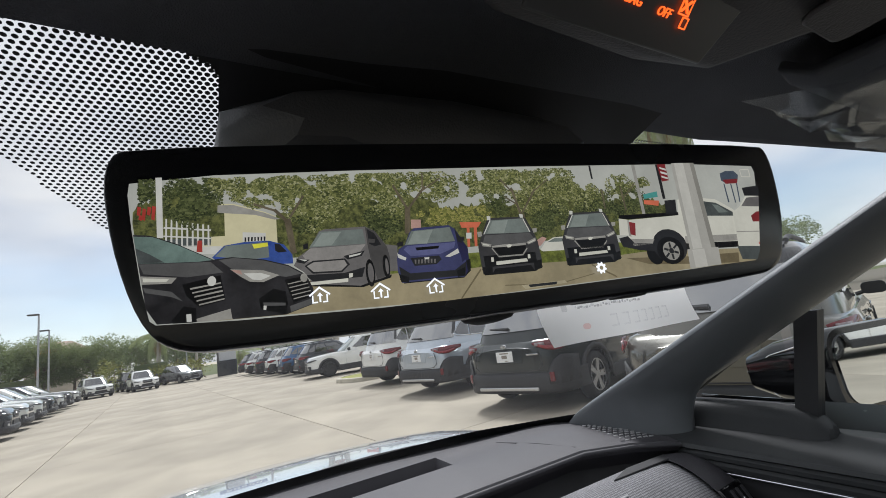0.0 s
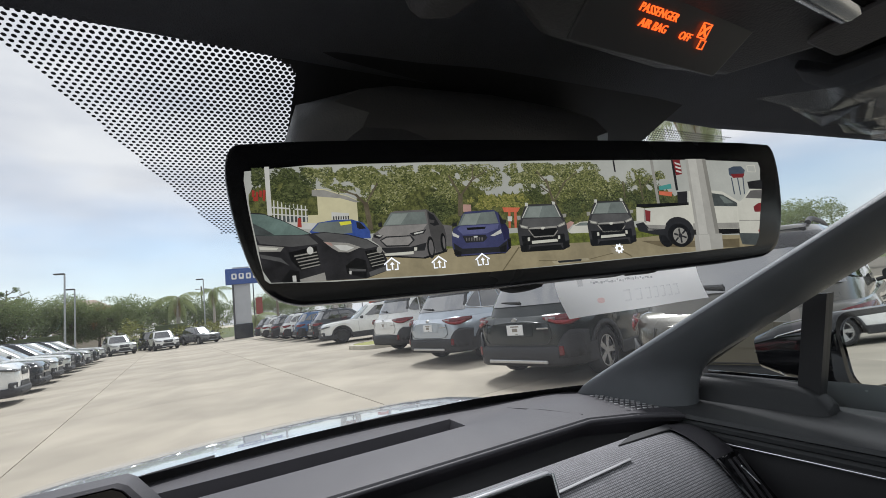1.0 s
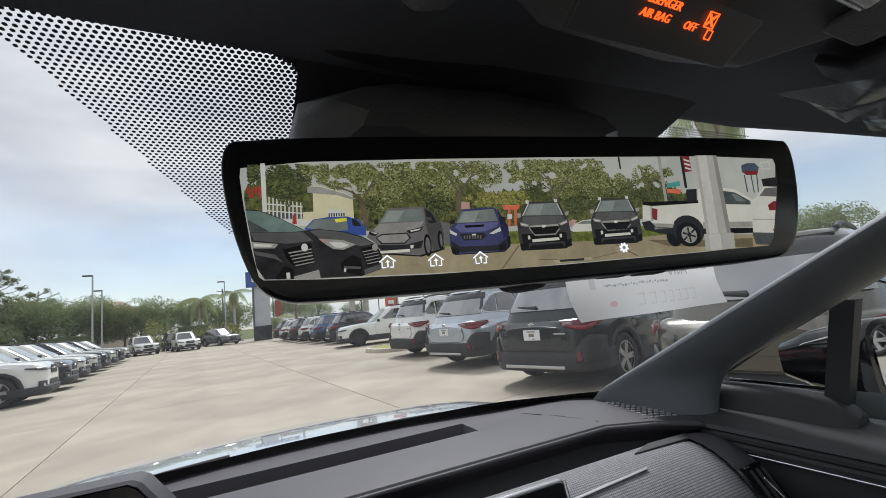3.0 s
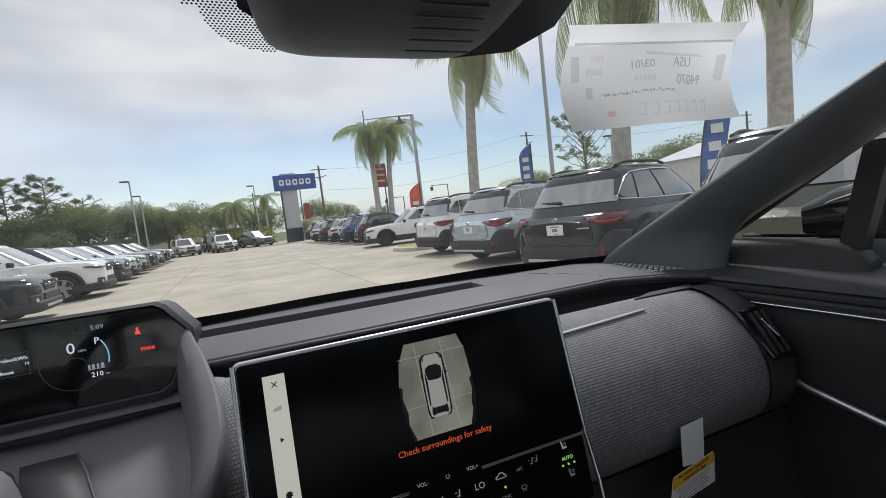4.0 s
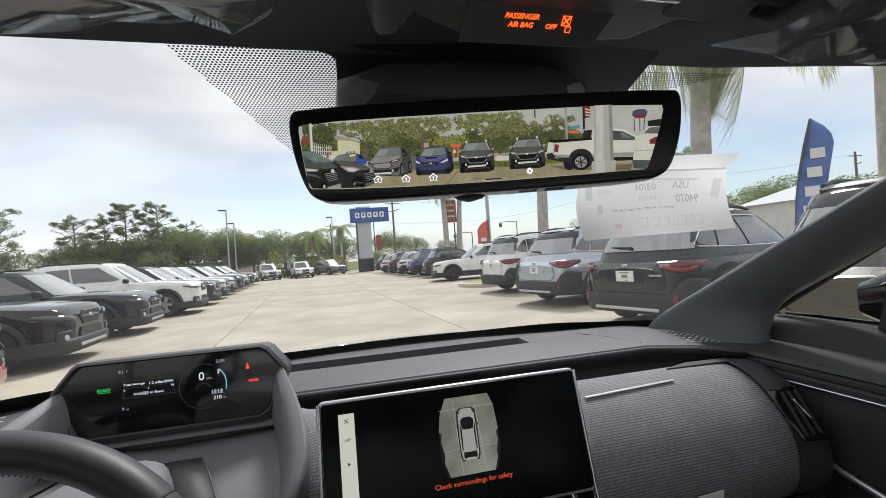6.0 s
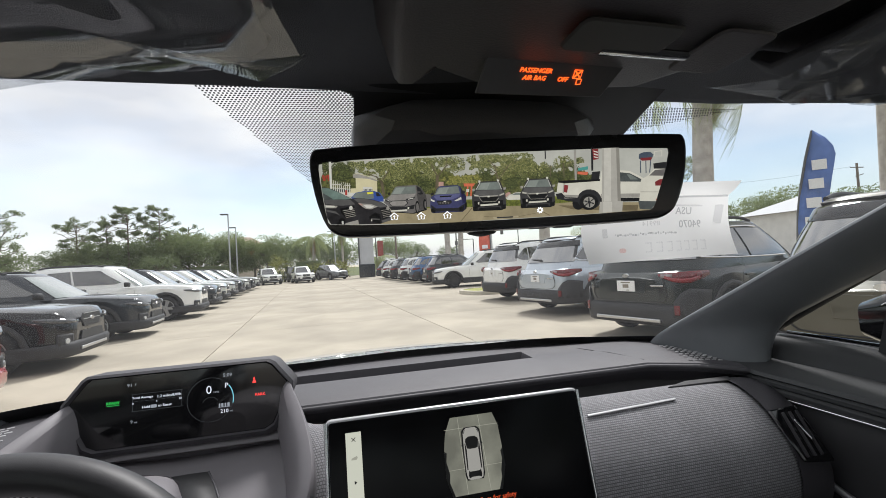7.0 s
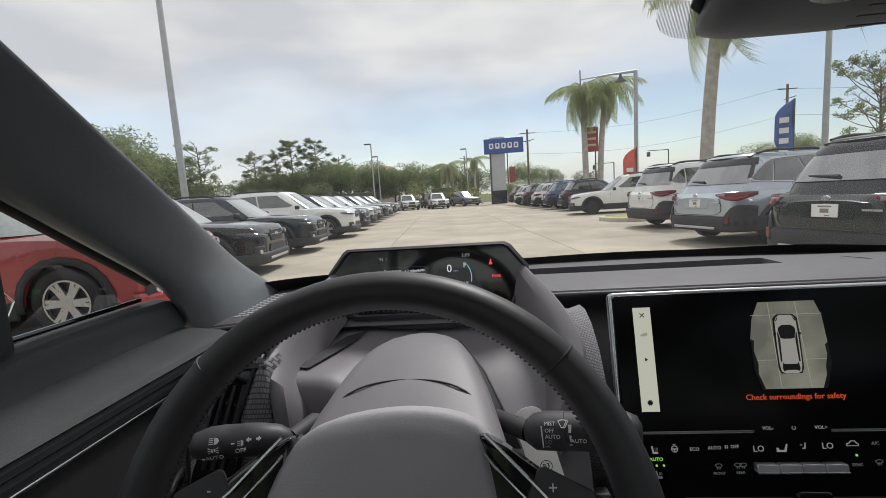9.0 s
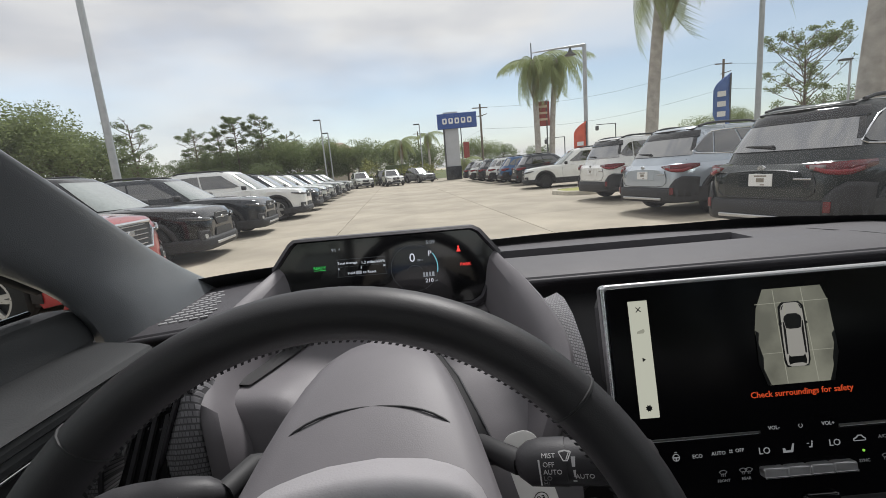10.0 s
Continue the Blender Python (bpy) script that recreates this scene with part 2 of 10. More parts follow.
PLASTIC = shade("soft_grey_plastic", (0.063, 0.060, 0.067), 0.55, bump=0.25, bscale=900, var=0.05)
PLASTIC_DARK = shade("dark_plastic", (0.046, 0.045, 0.049), 0.5, bump=0.08, bscale=900, var=0.08)
PILLAR = shade("grey_pillar_plastic", (0.165, 0.176, 0.187), 0.36, bump=0.3, bscale=1200, var=0.05)
PIANO = shade("gloss_black", (0.006, 0.006, 0.007), 0.08, var=0.05, coat=0.6)
MATTE = shade("matte_black", (0.032, 0.032, 0.034), 0.6, var=0.1)
LEATHER = shade("black_leather", (0.036, 0.035, 0.038), 0.48, bump=0.08, bscale=1500, var=0.08)
CHROME = shade("satin_chrome", (0.75, 0.76, 0.78), 0.2, 1.0, var=0.03)
SILVER = shade("silver_trim", (0.55, 0.55, 0.56), 0.32, 0.9, var=0.04)
LINER = shade("headliner_cloth", (0.135, 0.141, 0.158), 0.95, bump=0.5, bscale=1500, var=0.1)
COLUMN = shade("light_grey_plastic", (0.178, 0.168, 0.179), 0.5, bump=0.08, bscale=1200, var=0.05)
COVERM = shade("sensor_cover_plastic", (0.100, 0.104, 0.114), 0.42, bump=0.2, bscale=900, var=0.06)
CERAMIC = shade("black_ceramic_print", (0.035, 0.036, 0.040), 0.5, var=0.1)
DOORP = shade("dark_door_plastic", (0.048, 0.050, 0.052), 0.5, bump=0.2, bscale=700, var=0.08, spec=0.3)
HUBM = shade("grey_airbag_skin", (0.40, 0.386, 0.402), 0.5, bump=0.22, bscale=800, var=0.06)
# the scattered share lays a pale veil of glare over the windshield
GLASS = pane("clear_glass", (0.94, 0.965, 0.955), 0.03, veil=0.014)


def translucent(ma, color, fac):
    """Lets light through a thin sheet."""
    nt = ma.node_tree
    trl = nt.nodes.new("ShaderNodeBsdfTranslucent")
    trl.inputs["Color"].default_value = (*color, 1)
    mixn = nt.nodes.new("ShaderNodeMixShader")
    mixn.inputs["Fac"].default_value = fac
    nt.links.new(nt.nodes["Principled BSDF"].outputs["BSDF"], mixn.inputs[1])
    nt.links.new(trl.outputs["BSDF"], mixn.inputs[2])
    nt.links.new(mixn.outputs["Shader"], nt.nodes["Material Output"].inputs["Surface"])
    return ma


CARD = translucent(shade("thin_card", (0.86, 0.86, 0.855), 0.8, var=0.03), (0.84, 0.84, 0.83), 0.5)
PAPER = shade("white_paper", (0.84, 0.84, 0.835), 0.8, var=0.03)

# ---- the car that the camera sits in ----
FABRIC = shade("woven_grey_fabric", (0.30, 0.297, 0.312), 0.9, var=0.1, bump=0.3, bscale=1500)


def weave(ma, sx=330.0, sy=330.0):
    """A ribbed weave as relief and tone."""
    nd, ln = ma.node_tree.nodes, ma.node_tree.links
    pb = nd["Principled BSDF"]
    tc = nd.new("ShaderNodeTexCoord")
    br = nd.new("ShaderNodeTexBrick")
    br.offset, br.squash = 0.5, 1.0
    br.inputs["Color1"].default_value, br.inputs["Color2"].default_value = (1, 1, 1, 1), (0.72, 0.72, 0.72, 1)
    br.inputs["Mortar"].default_value = (0.26, 0.26, 0.26, 1)
    br.inputs["Scale"].default_value = 1.0
    br.inputs["Mortar Size"].default_value, br.inputs["Mortar Smooth"].default_value = 0.20, 0.6
    br.inputs["Brick Width"].default_value, br.inputs["Row Height"].default_value = 1.5, 1.0
    sep = nd.new("ShaderNodeSeparateXYZ")
    cmb = nd.new("ShaderNodeCombineXYZ")
    ln.new(tc.outputs["Object"], sep.inputs["Vector"])

    def calc(op, a, b):
        q = nd.new("ShaderNodeMath")
        q.operation = op
        for k, v in enumerate((a, b)):
            if isinstance(v, float):
                q.inputs[k].default_value = v
            else:
                ln.new(v, q.inputs[k])
        return q.outputs["Value"]

    # rows run round the roll of the pad
    ang = calc('ARCTAN2', calc('SUBTRACT', sep.outputs["Z"], 0.965), calc('SUBTRACT', 0.745, sep.outputs["Y"]))
    ln.new(calc('MULTIPLY', sep.outputs["X"], sx), cmb.inputs["X"])
    ln.new(calc('MULTIPLY', ang, 0.125 * sy), cmb.inputs["Y"])
    ln.new(cmb.outputs["Vector"], br.inputs["Vector"])
    mx = nd.new("ShaderNodeMixRGB")
    mx.blend_type, mx.inputs[0].default_value = 'MULTIPLY', 0.84
    old = pb.inputs["Base Color"].links[0].from_socket
    ln.new(old, mx.inputs[1])
    ln.new(br.outputs["Color"], mx.inputs[2])
    ln.new(mx.outputs["Color"], pb.inputs["Base Color"])
    bp = nd.new("ShaderNodeBump")
    bp.inputs["Strength"].default_value, bp.inputs["Distance"].default_value = 0.6, 0.001
    ln.new(br.outputs["Color"], bp.inputs["Height"])
    ln.new(bp.outputs["Normal"], pb.inputs["Normal"])


weave(FABRIC, 430.0, 235.0)


def smoothstep(a, b, x):
    t = max(0.0, min(1.0, (x - a) / (b - a)))
    return t * t * (3 - 2 * t)


def end_drop(x):
    """The top of the dashboard falls towards its ends."""
    return (0.03 if x > 0 else 0.010) * smoothstep(0.55, 0.74, abs(x))


def front_y(x):
    return 1.178 - 0.30 * x * x


def rear_y(x):
    return 0.845 - 0.10 * smoothstep(-0.45, -0.72, x) - 0.09 * smoothstep(0.46, 0.62, x) if x > 0 else 0.845 - 0.10 * smoothstep(0.45, 0.72, -x)


# dashboard
dash = tagged(empty("dashboard", (0, 0.9, 1.0)), "dark grey moulded dashboard with a ribbed fabric passenger pad", "dashboard")
XS = [-0.80, -0.74, -0.66, -0.57, -0.56, -0.45, -0.35, -0.25, -0.15, 0.0, 0.15, 0.252, 0.268, 0.36, 0.46, 0.54, 0.60, 0.66, 0.74]
rings = []
for x in XS:
    yf, yr = front_y(x), rear_y(x)
    dz = -end_drop(x)
    sl = 0.045 if -0.565 < x < 0.26 else 0.0
    rings.append([(x, yf + 0.05, 1.02 + dz), (x, yf + 0.015, 1.085 + dz), (x, yf, 1.105 + dz), (x, 1.055, 1.113 + dz), (x, 1.048, 1.113 + dz - sl),
                  (x, 0.985, 1.113 + dz - sl), (x, 0.978, 1.115 + dz), (x, yr + 0.03, 1.114 + dz), (x, yr + 0.006, 1.110 + dz), (x, yr, 1.103 + dz),
                  (x, yr + 0.006, 1.094 + dz), (x, yr + 0.03, 1.090 + dz), (x, yr + 0.05, 1.04 + dz)])
loft("upper_pad", rings, PLASTIC, dash, closed=False, caps=False, smooth=28)
# black vent floor of the defroster slot
mesh("defroster_slot", [(-0.555, 0.986, 1.0705), (0.255, 0.986, 1.0705), (0.255, 1.047, 1.0705), (-0.555, 1.047, 1.0705)], [(0, 1, 2, 3)], MATTE, dash, label="matte black defroster slot", thick=0.001)
for k in range(26):
    x = -0.54 + k * 0.0305
    box("slot_fin", (x, 1.017, 1.080), (0.0025, 0.058, 0.018), MATTE, dash, 0.0005)
# the dark band below the top pad
rings = []
for x in XS:
    yr = rear_y(x)
    rings.append([(x, yr + 0.048, 1.085 - end_drop(x)), (x, yr + 0.03, 1.05), (x, yr - 0.02, 1.00), (x, yr - 0.06, 0.9), (x, yr - 0.05, 0.7), (x, yr + 0.02, 0.45)])
loft("lower_dash", rings, PLASTIC_DARK, dash, closed=False, caps=False, smooth=40, label="black lower dashboard")
# trim seam across the top pad
tube("pad_seam", [(0.40, 1.03, 1.1125), (0.435, 0.945, 1.1145), (0.463, 0.866, 1.1125)], 0.0012, MATTE, dash, 6)
tube("edge_piping", [(x, rear_y(x) - 0.001, 1.1045 - end_drop(x)) for x in XS], 0.004, PLASTIC, dash, 8)


def barrel(x0, x1, n, r0=1.0):
    """Rings of the rolled fabric pad between two places across the car."""
    out = []
    for i in range(n + 1):
        x = x0 + (x1 - x0) * i / n
        out.append([(x, 0.815, 1.068), (x, 0.775, 1.088), (x, 0.74, 1.0905), (x, 0.705, 1.081), (x, 0.665, 1.056), (x, 0.632, 1.018), (x, 0.617, 0.975),
                    (x, 0.620, 0.930), (x, 0.642, 0.895), (x, 0.69, 0.87)])
    return out


bar = barrel(0.15, 0.535, 8)
bar.append([(0.555, p[1] + 0.004, p[2] - 0.004) for p in bar[-1]])
bar = [[(0.13, p[1] + 0.035, p[2] - 0.012) for p in bar[0]]] + bar
loft("fabric_pad", bar, FABRIC, dash, closed=False, caps=False, smooth=60, label="ribbed grey woven fabric pad", sub=1)
# plastic end cap of the passenger pad with its air vent
cap0 = [(0.545, p[1] - 0.002, p[2] + 0.002) for p in barrel(0, 1, 1)[0]]
cap = [cap0, [(0.60, p[1] - 0.001, p[2] - 0.002) for p in cap0], [(0.625, p[1] + 0.008, p[2] - 0.012) for p in cap0], [(0.64, p[1] + 0.045, p[2] - 0.03) for p in cap0]]
loft("end_cap", cap, PLASTIC, dash, closed=False, caps=False, smooth=60, sub=1)


def side_vent(x, sgn):
    m = plane_pose((x, 0.6415, 1.026), (1, 0, 0), (0, 0.62, 0.78))
    vent = panel("air_vent", m, [(-0.024, -0.040), (0.030, -0.046), (0.026, 0.044), (-0.030, 0.042)], 0.006, PIANO, dash, 0.003, "gloss black side air vent")
    for k in range(3):
        panel("vent_slat", m @ pose(-0.013 + k * 0.014, 0, 0.0062, 0, 0, -6), rounded(0.004, 0.07, 0.0015, 2), 0.003, PLASTIC_DARK, vent, 0.0)
    panel("vent_handle", m @ pose(0.004, 0.004, 0.009, 0, 0, 14), rounded(0.004, 0.034, 0.0015, 2), 0.004, CHROME, vent, 0.001, "chrome vent handle")


side_vent(0.572, 1)
panel("top_vent", plane_pose((0.50, 0.752, 1.0885), (1, 0.05, 0), (0, 1, -0.05)), [(-0.075, 0.004), (0.05, -0.012), (0.07, 0.010), (-0.02, 0.022)], 0.003, MATTE, dash, 0.001, "narrow matte black top vent")
tube("airbag_seam", [(0.235, 0.704, 1.0815), (0.32, 0.708, 1.0830), (0.405, 0.712, 1.0842)], 0.0028, SILVER, dash, 6, "thin grey pad strip", flat=0.5)
# glove box below the pad, hardly lit
loft("glove_box", [[(x, 0.655, 0.885), (x, 0.64, 0.80), (x, 0.60, 0.66), (x, 0.62, 0.52)] for x in (0.15, 0.35, 0.56, 0.68)], MATTE, dash, closed=False, caps=False, label="matte black glove box")
# driver's lower pad, left air vent and the small fabric cheek beside the screen
wedge = []
for z, xl, xr, y in ((1.094, -0.570, -0.563, 0.606), (1.085, -0.574, -0.5605, 0.602), (1.05, -0.589, -0.5600, 0.600), (1.01, -0.606, -0.5595, 0.600), (0.97, -0.620, -0.558, 0.604), (0.92, -0.632, -0.556, 0.614)):
    wedge.append([(xl - 0.002, y + 0.04, z), (xl, y + 0.003, z), (xl + (xr - xl) * 0.3, y - 0.002, z), (xl + (xr - xl) * 0.7, y - 0.002, z), (xr, y + 0.003, z), (xr + 0.001, y + 0.04, z)])
loft("driver_pad", wedge, FABRIC, dash, closed=False, caps=False, smooth=60, label="ribbed grey fabric wedge beside the vent")
tube("pad_edge", [(r[1][0] - 0.003, r[1][1] - 0.001, r[1][2]) for r in wedge], 0.0028, PLASTIC_DARK, dash, 6)
arch = []
for (xo, zo), (xi, zi) in zip(((-0.566, 1.110), (-0.606, 1.113), (-0.640, 1.107), (-0.668, 1.094), (-0.690, 1.078), (-0.708, 1.055), (-0.720, 1.024), (-0.728, 0.985), (-0.732, 0.930)), ((-0.563, 1.092), (-0.594, 1.091), (-0.618, 1.084), (-0.636, 1.073), (-0.650, 1.058), (-0.662, 1.038), (-0.671, 1.012), (-0.678, 0.975), (-0.682, 0.930))):
    mx_, mz_ = (xo + xi) / 2, (zo + zi) / 2
    arch.append([(xo * 1.004, 0.690, zo - 0.006), (xo, 0.640, zo), (mx_ * 0.6 + xo * 0.4, 0.616, mz_ * 0.6 + zo * 0.4), (mx_, 0.607, mz_), (xi, 0.606, zi), (xi + 0.001, 0.640, zi - 0.002)])
loft("vent_surround", arch, FABRIC, dash, closed=False, caps=False, smooth=60, label="ribbed grey fabric arch round the vent")
tube("arch_edge", [(r[4][0] + 0.002, r[4][1] - 0.001, r[4][2] - 0.001) for r in arch], 0.0026, PLASTIC_DARK, dash, 6)
loft("fabric_cheek", [[(x, p[1] + dy, p[2] + 0.012) for p in barrel(0, 1, 1)[0]] for x, dy in ((-0.206, 0.022), (-0.192, 0.007), (-0.173, 0.000), (-0.152, 0.020))], FABRIC, dash, closed=False, caps=False, smooth=60)
ml = plane_pose((-0.625, 0.612, 1.02), (1, 0, 0), (0, 0.30, 0.95))
vl = panel("air_vent", ml, [(-0.040, -0.075), (0.022, -0.075), (0.040, 0.062), (0.005, 0.070)], 0.010, PIANO, dash, 0.004, "gloss black side air vent")
for k in range(3):
    panel("vent_slat", ml @ pose(-0.006 + k * 0.012, -0.005, 0.010, 0, 0, -14), rounded(0.004, 0.10, 0.0015, 2), 0.004, PLASTIC_DARK, vl, 0.0)
panel("vent_handle", ml @ pose(-0.008, 0.02, 0.015, 0, 0, -14), rounded(0.004, 0.024, 0.0015, 2), 0.004, SILVER, vl, 0.001, "chrome vent handle")


def speaker(x, y, z, flip):
    """A corner of slots over the tweeter."""
    # light grey paints the sky's glint along the slot edges
    ma = shade("slot_edge_glint", (0.34, 0.34, 0.345), 0.4, var=0.1)
    for j in range(13 if flip < 0 else 11):
        for i in range((5 if j < 9 else 3) if flip < 0 else max(1, 5 - j // 3)):
            lean = 0.0045 if flip < 0 else 0.0008
            px, py = x + flip * (i * (0.011 if flip < 0 else 0.0135) - j * lean), y + j * (0.0175 if flip < 0 else 0.0155) + i * (0.004 if flip < 0 else 0.0015)
            zz = z - end_drop(px)
            w_, d_ = (0.0075, 0.0035) if flip < 0 else (0.0100, 0.0062)
            box("speaker_slot", (px, py, zz), (w_, d_ - 0.0002 * i, 0.0020), ma, dash, 0.0006, rot=(0, 0, 32 * flip))


speaker(-0.698, 0.785, 1.1150, 1)
speaker(0.578, 0.790, 1.1172, -1)

# instrument cluster and its hood
clus = tagged(empty("instrument_cluster", (-0.388, 0.82, 1.09)), "hooded black digital instrument cluster behind the steering wheel", "instrument cluster")
MC = plane_pose((-0.388, 0.823, 1.147), (1, 0, 0), (0, 0.10, 0.995))
HEX = [(-0.124, 0.049), (0.122, 0.049), (0.131, 0.044), (0.156, 0.013), (0.156, 0.004), (0.131, -0.048), (0.118, -0.055), (-0.118, -0.055), (-0.131, -0.048), (-0.156, 0.004), (-0.156, 0.013), (-0.131, 0.044)]
panel("display", MC, HEX, 0.004, PIANO, clus, 0.001, "gloss black display glass")
outer = [(x * 1.05, y * 1.08 + (0.001 if y > 0 else -0.004)) for x, y in HEX]
rg = [[MC @ Vector((x, y, 0.003)) for x, y in HEX], [MC @ Vector((x * 1.02, y * 1.03, 0.010)) for x, y in HEX], [MC @ Vector((x, y, 0.006)) for x, y in outer], [MC @ Vector((x, y, -0.05)) for x, y in outer]]
loft("surround", rg, PLASTIC, clus, True, False, 40)
DIAL = glow("cluster_white", (0.85, 0.9, 1.0), 0.55)
DIM = glow("cluster_dim", (0.55, 0.6, 0.66), 0.32)
FAINT = glow("cluster_faint", (0.5, 0.55, 0.6), 0.05)
RED_L = glow("warning_red", (1.0, 0.06, 0.05), 0.9)
GREEN_L = glow("ready_green", (0.05, 0.9, 0.15), 0.45)
CYAN_L = glow("gauge_cyan", (0.25, 0.75, 0.9), 0.5)


def dial_text(t, x, y, size, mat, al='CENTER'):
    lettering("display_text", t, MC @ pose(x, y, 0.0045), size, mat, clus, al)


def arc(name, cx, cy, r, a0, a1, w, mat, m, parent, z=0.0042):
    pts = [(cx + (r + w / 2) * math.cos(radians(a0 + (a1 - a0) * k / 24)), cy + (r + w / 2) * math.sin(radians(a0 + (a1 - a0) * k / 24))) for k in range(25)]
    inn = [(cx + (r - w / 2) * math.cos(radians(a0 + (a1 - a0) * k / 24)), cy + (r - w / 2) * math.sin(radians(a0 + (a1 - a0) * k / 24))) for k in range(25)]
    vs = [m @ Vector((p[0], p[1], z)) for p in pts + inn]
    mesh(name, vs, [(k, k + 1, 26 + k, 25 + k) for k in range(24)], mat, parent, 0, thick=0.0003)


for t, x, y, size, mat in (("0", 0.0370, 0.0142, 0.0180, DIAL), ("MPH", 0.0475, 0.0102, 0.0040, DIM), ("P", 0.0625, 0.0188, 0.0108, DIAL), ("5:09", 0.0645, 0.0348, 0.0078, DIM), ("91", -0.0735, 0.0344, 0.0074, DIM), ("F", -0.0655, 0.0350, 0.0040, DIM),
                           ("Total Average", -0.0560, 0.0150, 0.0050, DIAL), ("1.2 miles/kWh", -0.0195, 0.0140, 0.0058, DIAL), ("0", -0.0690, 0.0070, 0.0042, DIAL), ("5", -0.0368, 0.0068, 0.0042, DIAL), ("10", -0.0040, 0.0074, 0.0042, DIAL),
                           ("Hold", -0.0515, 0.0002, 0.0054, DIAL), ("to Reset", -0.0255, 0.0002, 0.0054, DIAL), ("9", -0.0710, -0.0198, 0.0070, DIM), ("mi", -0.0655, -0.0206, 0.0038, DIM), ("210", 0.0590, -0.0200, 0.0080, DIAL), ("mi", 0.0690, -0.0208, 0.0040, DIM), ("PARK", 0.1126, -0.0008, 0.0064, RED_L)):
    dial_text(t, x, y, size, mat)
panel("belt_lamp", MC @ pose(0.1040, 0.0222, 0.004), [(-0.0030, -0.004), (0.0030, -0.004), (0.0016, 0.0004), (0.0004, 0.001), (0.0016, 0.003), (0, 0.005), (-0.0016, 0.003), (-0.0004, 0.001), (-0.0016, 0.0004)], 0.0004, RED_L, clus, label="red seat belt lamp")
lettering("ready_lamp", "READY", MC @ pose(-0.0960, 0.0108, 0.0045), 0.0058, GREEN_L, clus, label="green ready lamp")
panel("ready_bar", MC @ pose(-0.0960, 0.0072, 0.004), rounded(0.0170, 0.0006, 0.0002, 1), 0.0003, GREEN_L, clus)
panel("reset_key", MC @ pose(-0.0410, 0.0002, 0.004), rounded(0.0085, 0.0048, 0.001, 2), 0.0003, DIM, clus)
for y_ in (0.0205, -0.0045):
    panel("box_rule", MC @ pose(-0.0360, y_, 0.004), rounded(0.072, 0.0005, 0.0002, 1), 0.0003, FAINT, clus)
for x_ in (-0.0700, -0.0020):
    panel("box_rule", MC @ pose(x_, 0.008, 0.004), rounded(0.0005, 0.025, 0.0002, 1), 0.0003, FAINT, clus)
for k in range(9):
    panel("bar_tick", MC @ pose(-0.0650 + k * 0.0074, 0.0098, 0.004), rounded(0.0045, 0.0007, 0.0002, 1), 0.0003, FAINT, clus)
for x_, w_ in ((0.0520, 0.0022), (0.0560, 0.0030), (0.0605, 0.0022), (0.0650, 0.0034)):
    panel("range_icon", MC @ pose(x_, -0.0102, 0.004), rounded(w_, 0.0052, 0.0006, 1), 0.0003, DIM, clus)
    panel("range_icon", MC @ pose(x_, -0.0135, 0.004), rounded(w_ + 0.0014, 0.0010, 0.0003, 1), 0.0003, DIM, clus)
arc("gauge_ring", 0.0390, -0.0005, 0.0335, 62, 205, 0.0006, FAINT, MC, clus)
arc("gauge_ring", 0.0390, -0.0005, 0.0335, 205, 350, 0.0004, FAINT, MC, clus)
arc("inner_arc", 0.0390, -0.0085, 0.0120, 25, 155, 0.0006, FAINT, MC, clus)
arc("charge_arc", 0.0390, -0.0005, 0.0335, -14, 36, 0.0013, CYAN_L, MC, clus)
# hood walls sweeping from the display towards the driver
for s in (-1, 1):
    prof = [((0.158, 0.826, 1.165), (0.146, 0.826, 1.160)), ((0.166, 0.795, 1.158), (0.150, 0.790, 1.150)), ((0.186, 0.740, 1.142), (0.166, 0.735, 1.130)), ((0.202, 0.680, 1.120), (0.180, 0.675, 1.105)),
            ((0.210, 0.630, 1.095), (0.186, 0.627, 1.078)), ((0.203, 0.603, 1.068), (0.180, 0.600, 1.052)), ((0.190, 0.592, 1.040), (0.168, 0.590, 1.026)), ((0.172, 0.588, 1.005), (0.152, 0.587, 0.995)), ((0.150, 0.590, 0.960), (0.132, 0.590, 0.955))]
    if s > 0:
        prof[5:] = [((0.200, 0.606, 1.068), (0.178, 0.603, 1.054)), ((0.188, 0.597, 1.040), (0.166, 0.595, 1.028)), ((0.174, 0.592, 1.005), (0.154, 0.591, 0.996)), ((0.160, 0.592, 0.955), (0.140, 0.592, 0.950))]
    else:
        prof[4:] = [((0.194, 0.640, 1.098), (0.172, 0.636, 1.082)), ((0.175, 0.608, 1.080), (0.155, 0.604, 1.066)), ((0.168, 0.598, 1.045), (0.149, 0.596, 1.032)), ((0.165, 0.594, 1.005), (0.146, 0.593, 0.996)), ((0.163, 0.594, 0.955), (0.144, 0.594, 0.950))]
    rings = []
    for o, i in prof:
        ox, ix = -0.388 + s * o[0], -0.388 + s * i[0]
        rings.append([(ox - s * 0.002, o[1] + 0.05, o[2] - 0.06), (ox + s * 0.001, o[1], o[2] - 0.008), (ox, o[1], o[2]), (ix, i[1], i[2] + 0.002), (ix - s * 0.012, i[1] + 0.025, i[2] - 0.03), (ix - s * 0.022, i[1] + 0.055, i[2] - 0.055)])
    loft("hood_wall", rings, COLUMN, clus, closed=False, caps=False, smooth=60, sub=1, label="swept grey hood wall")
rings = []
for x in np.linspace(-0.565, -0.211, 11):
    rings.append([(x, 0.826, 1.090), (x, 0.816, 1.082), (x, 0.812, 1.074), (x, 0.830, 1.066), (x, 0.84, 1.045)])
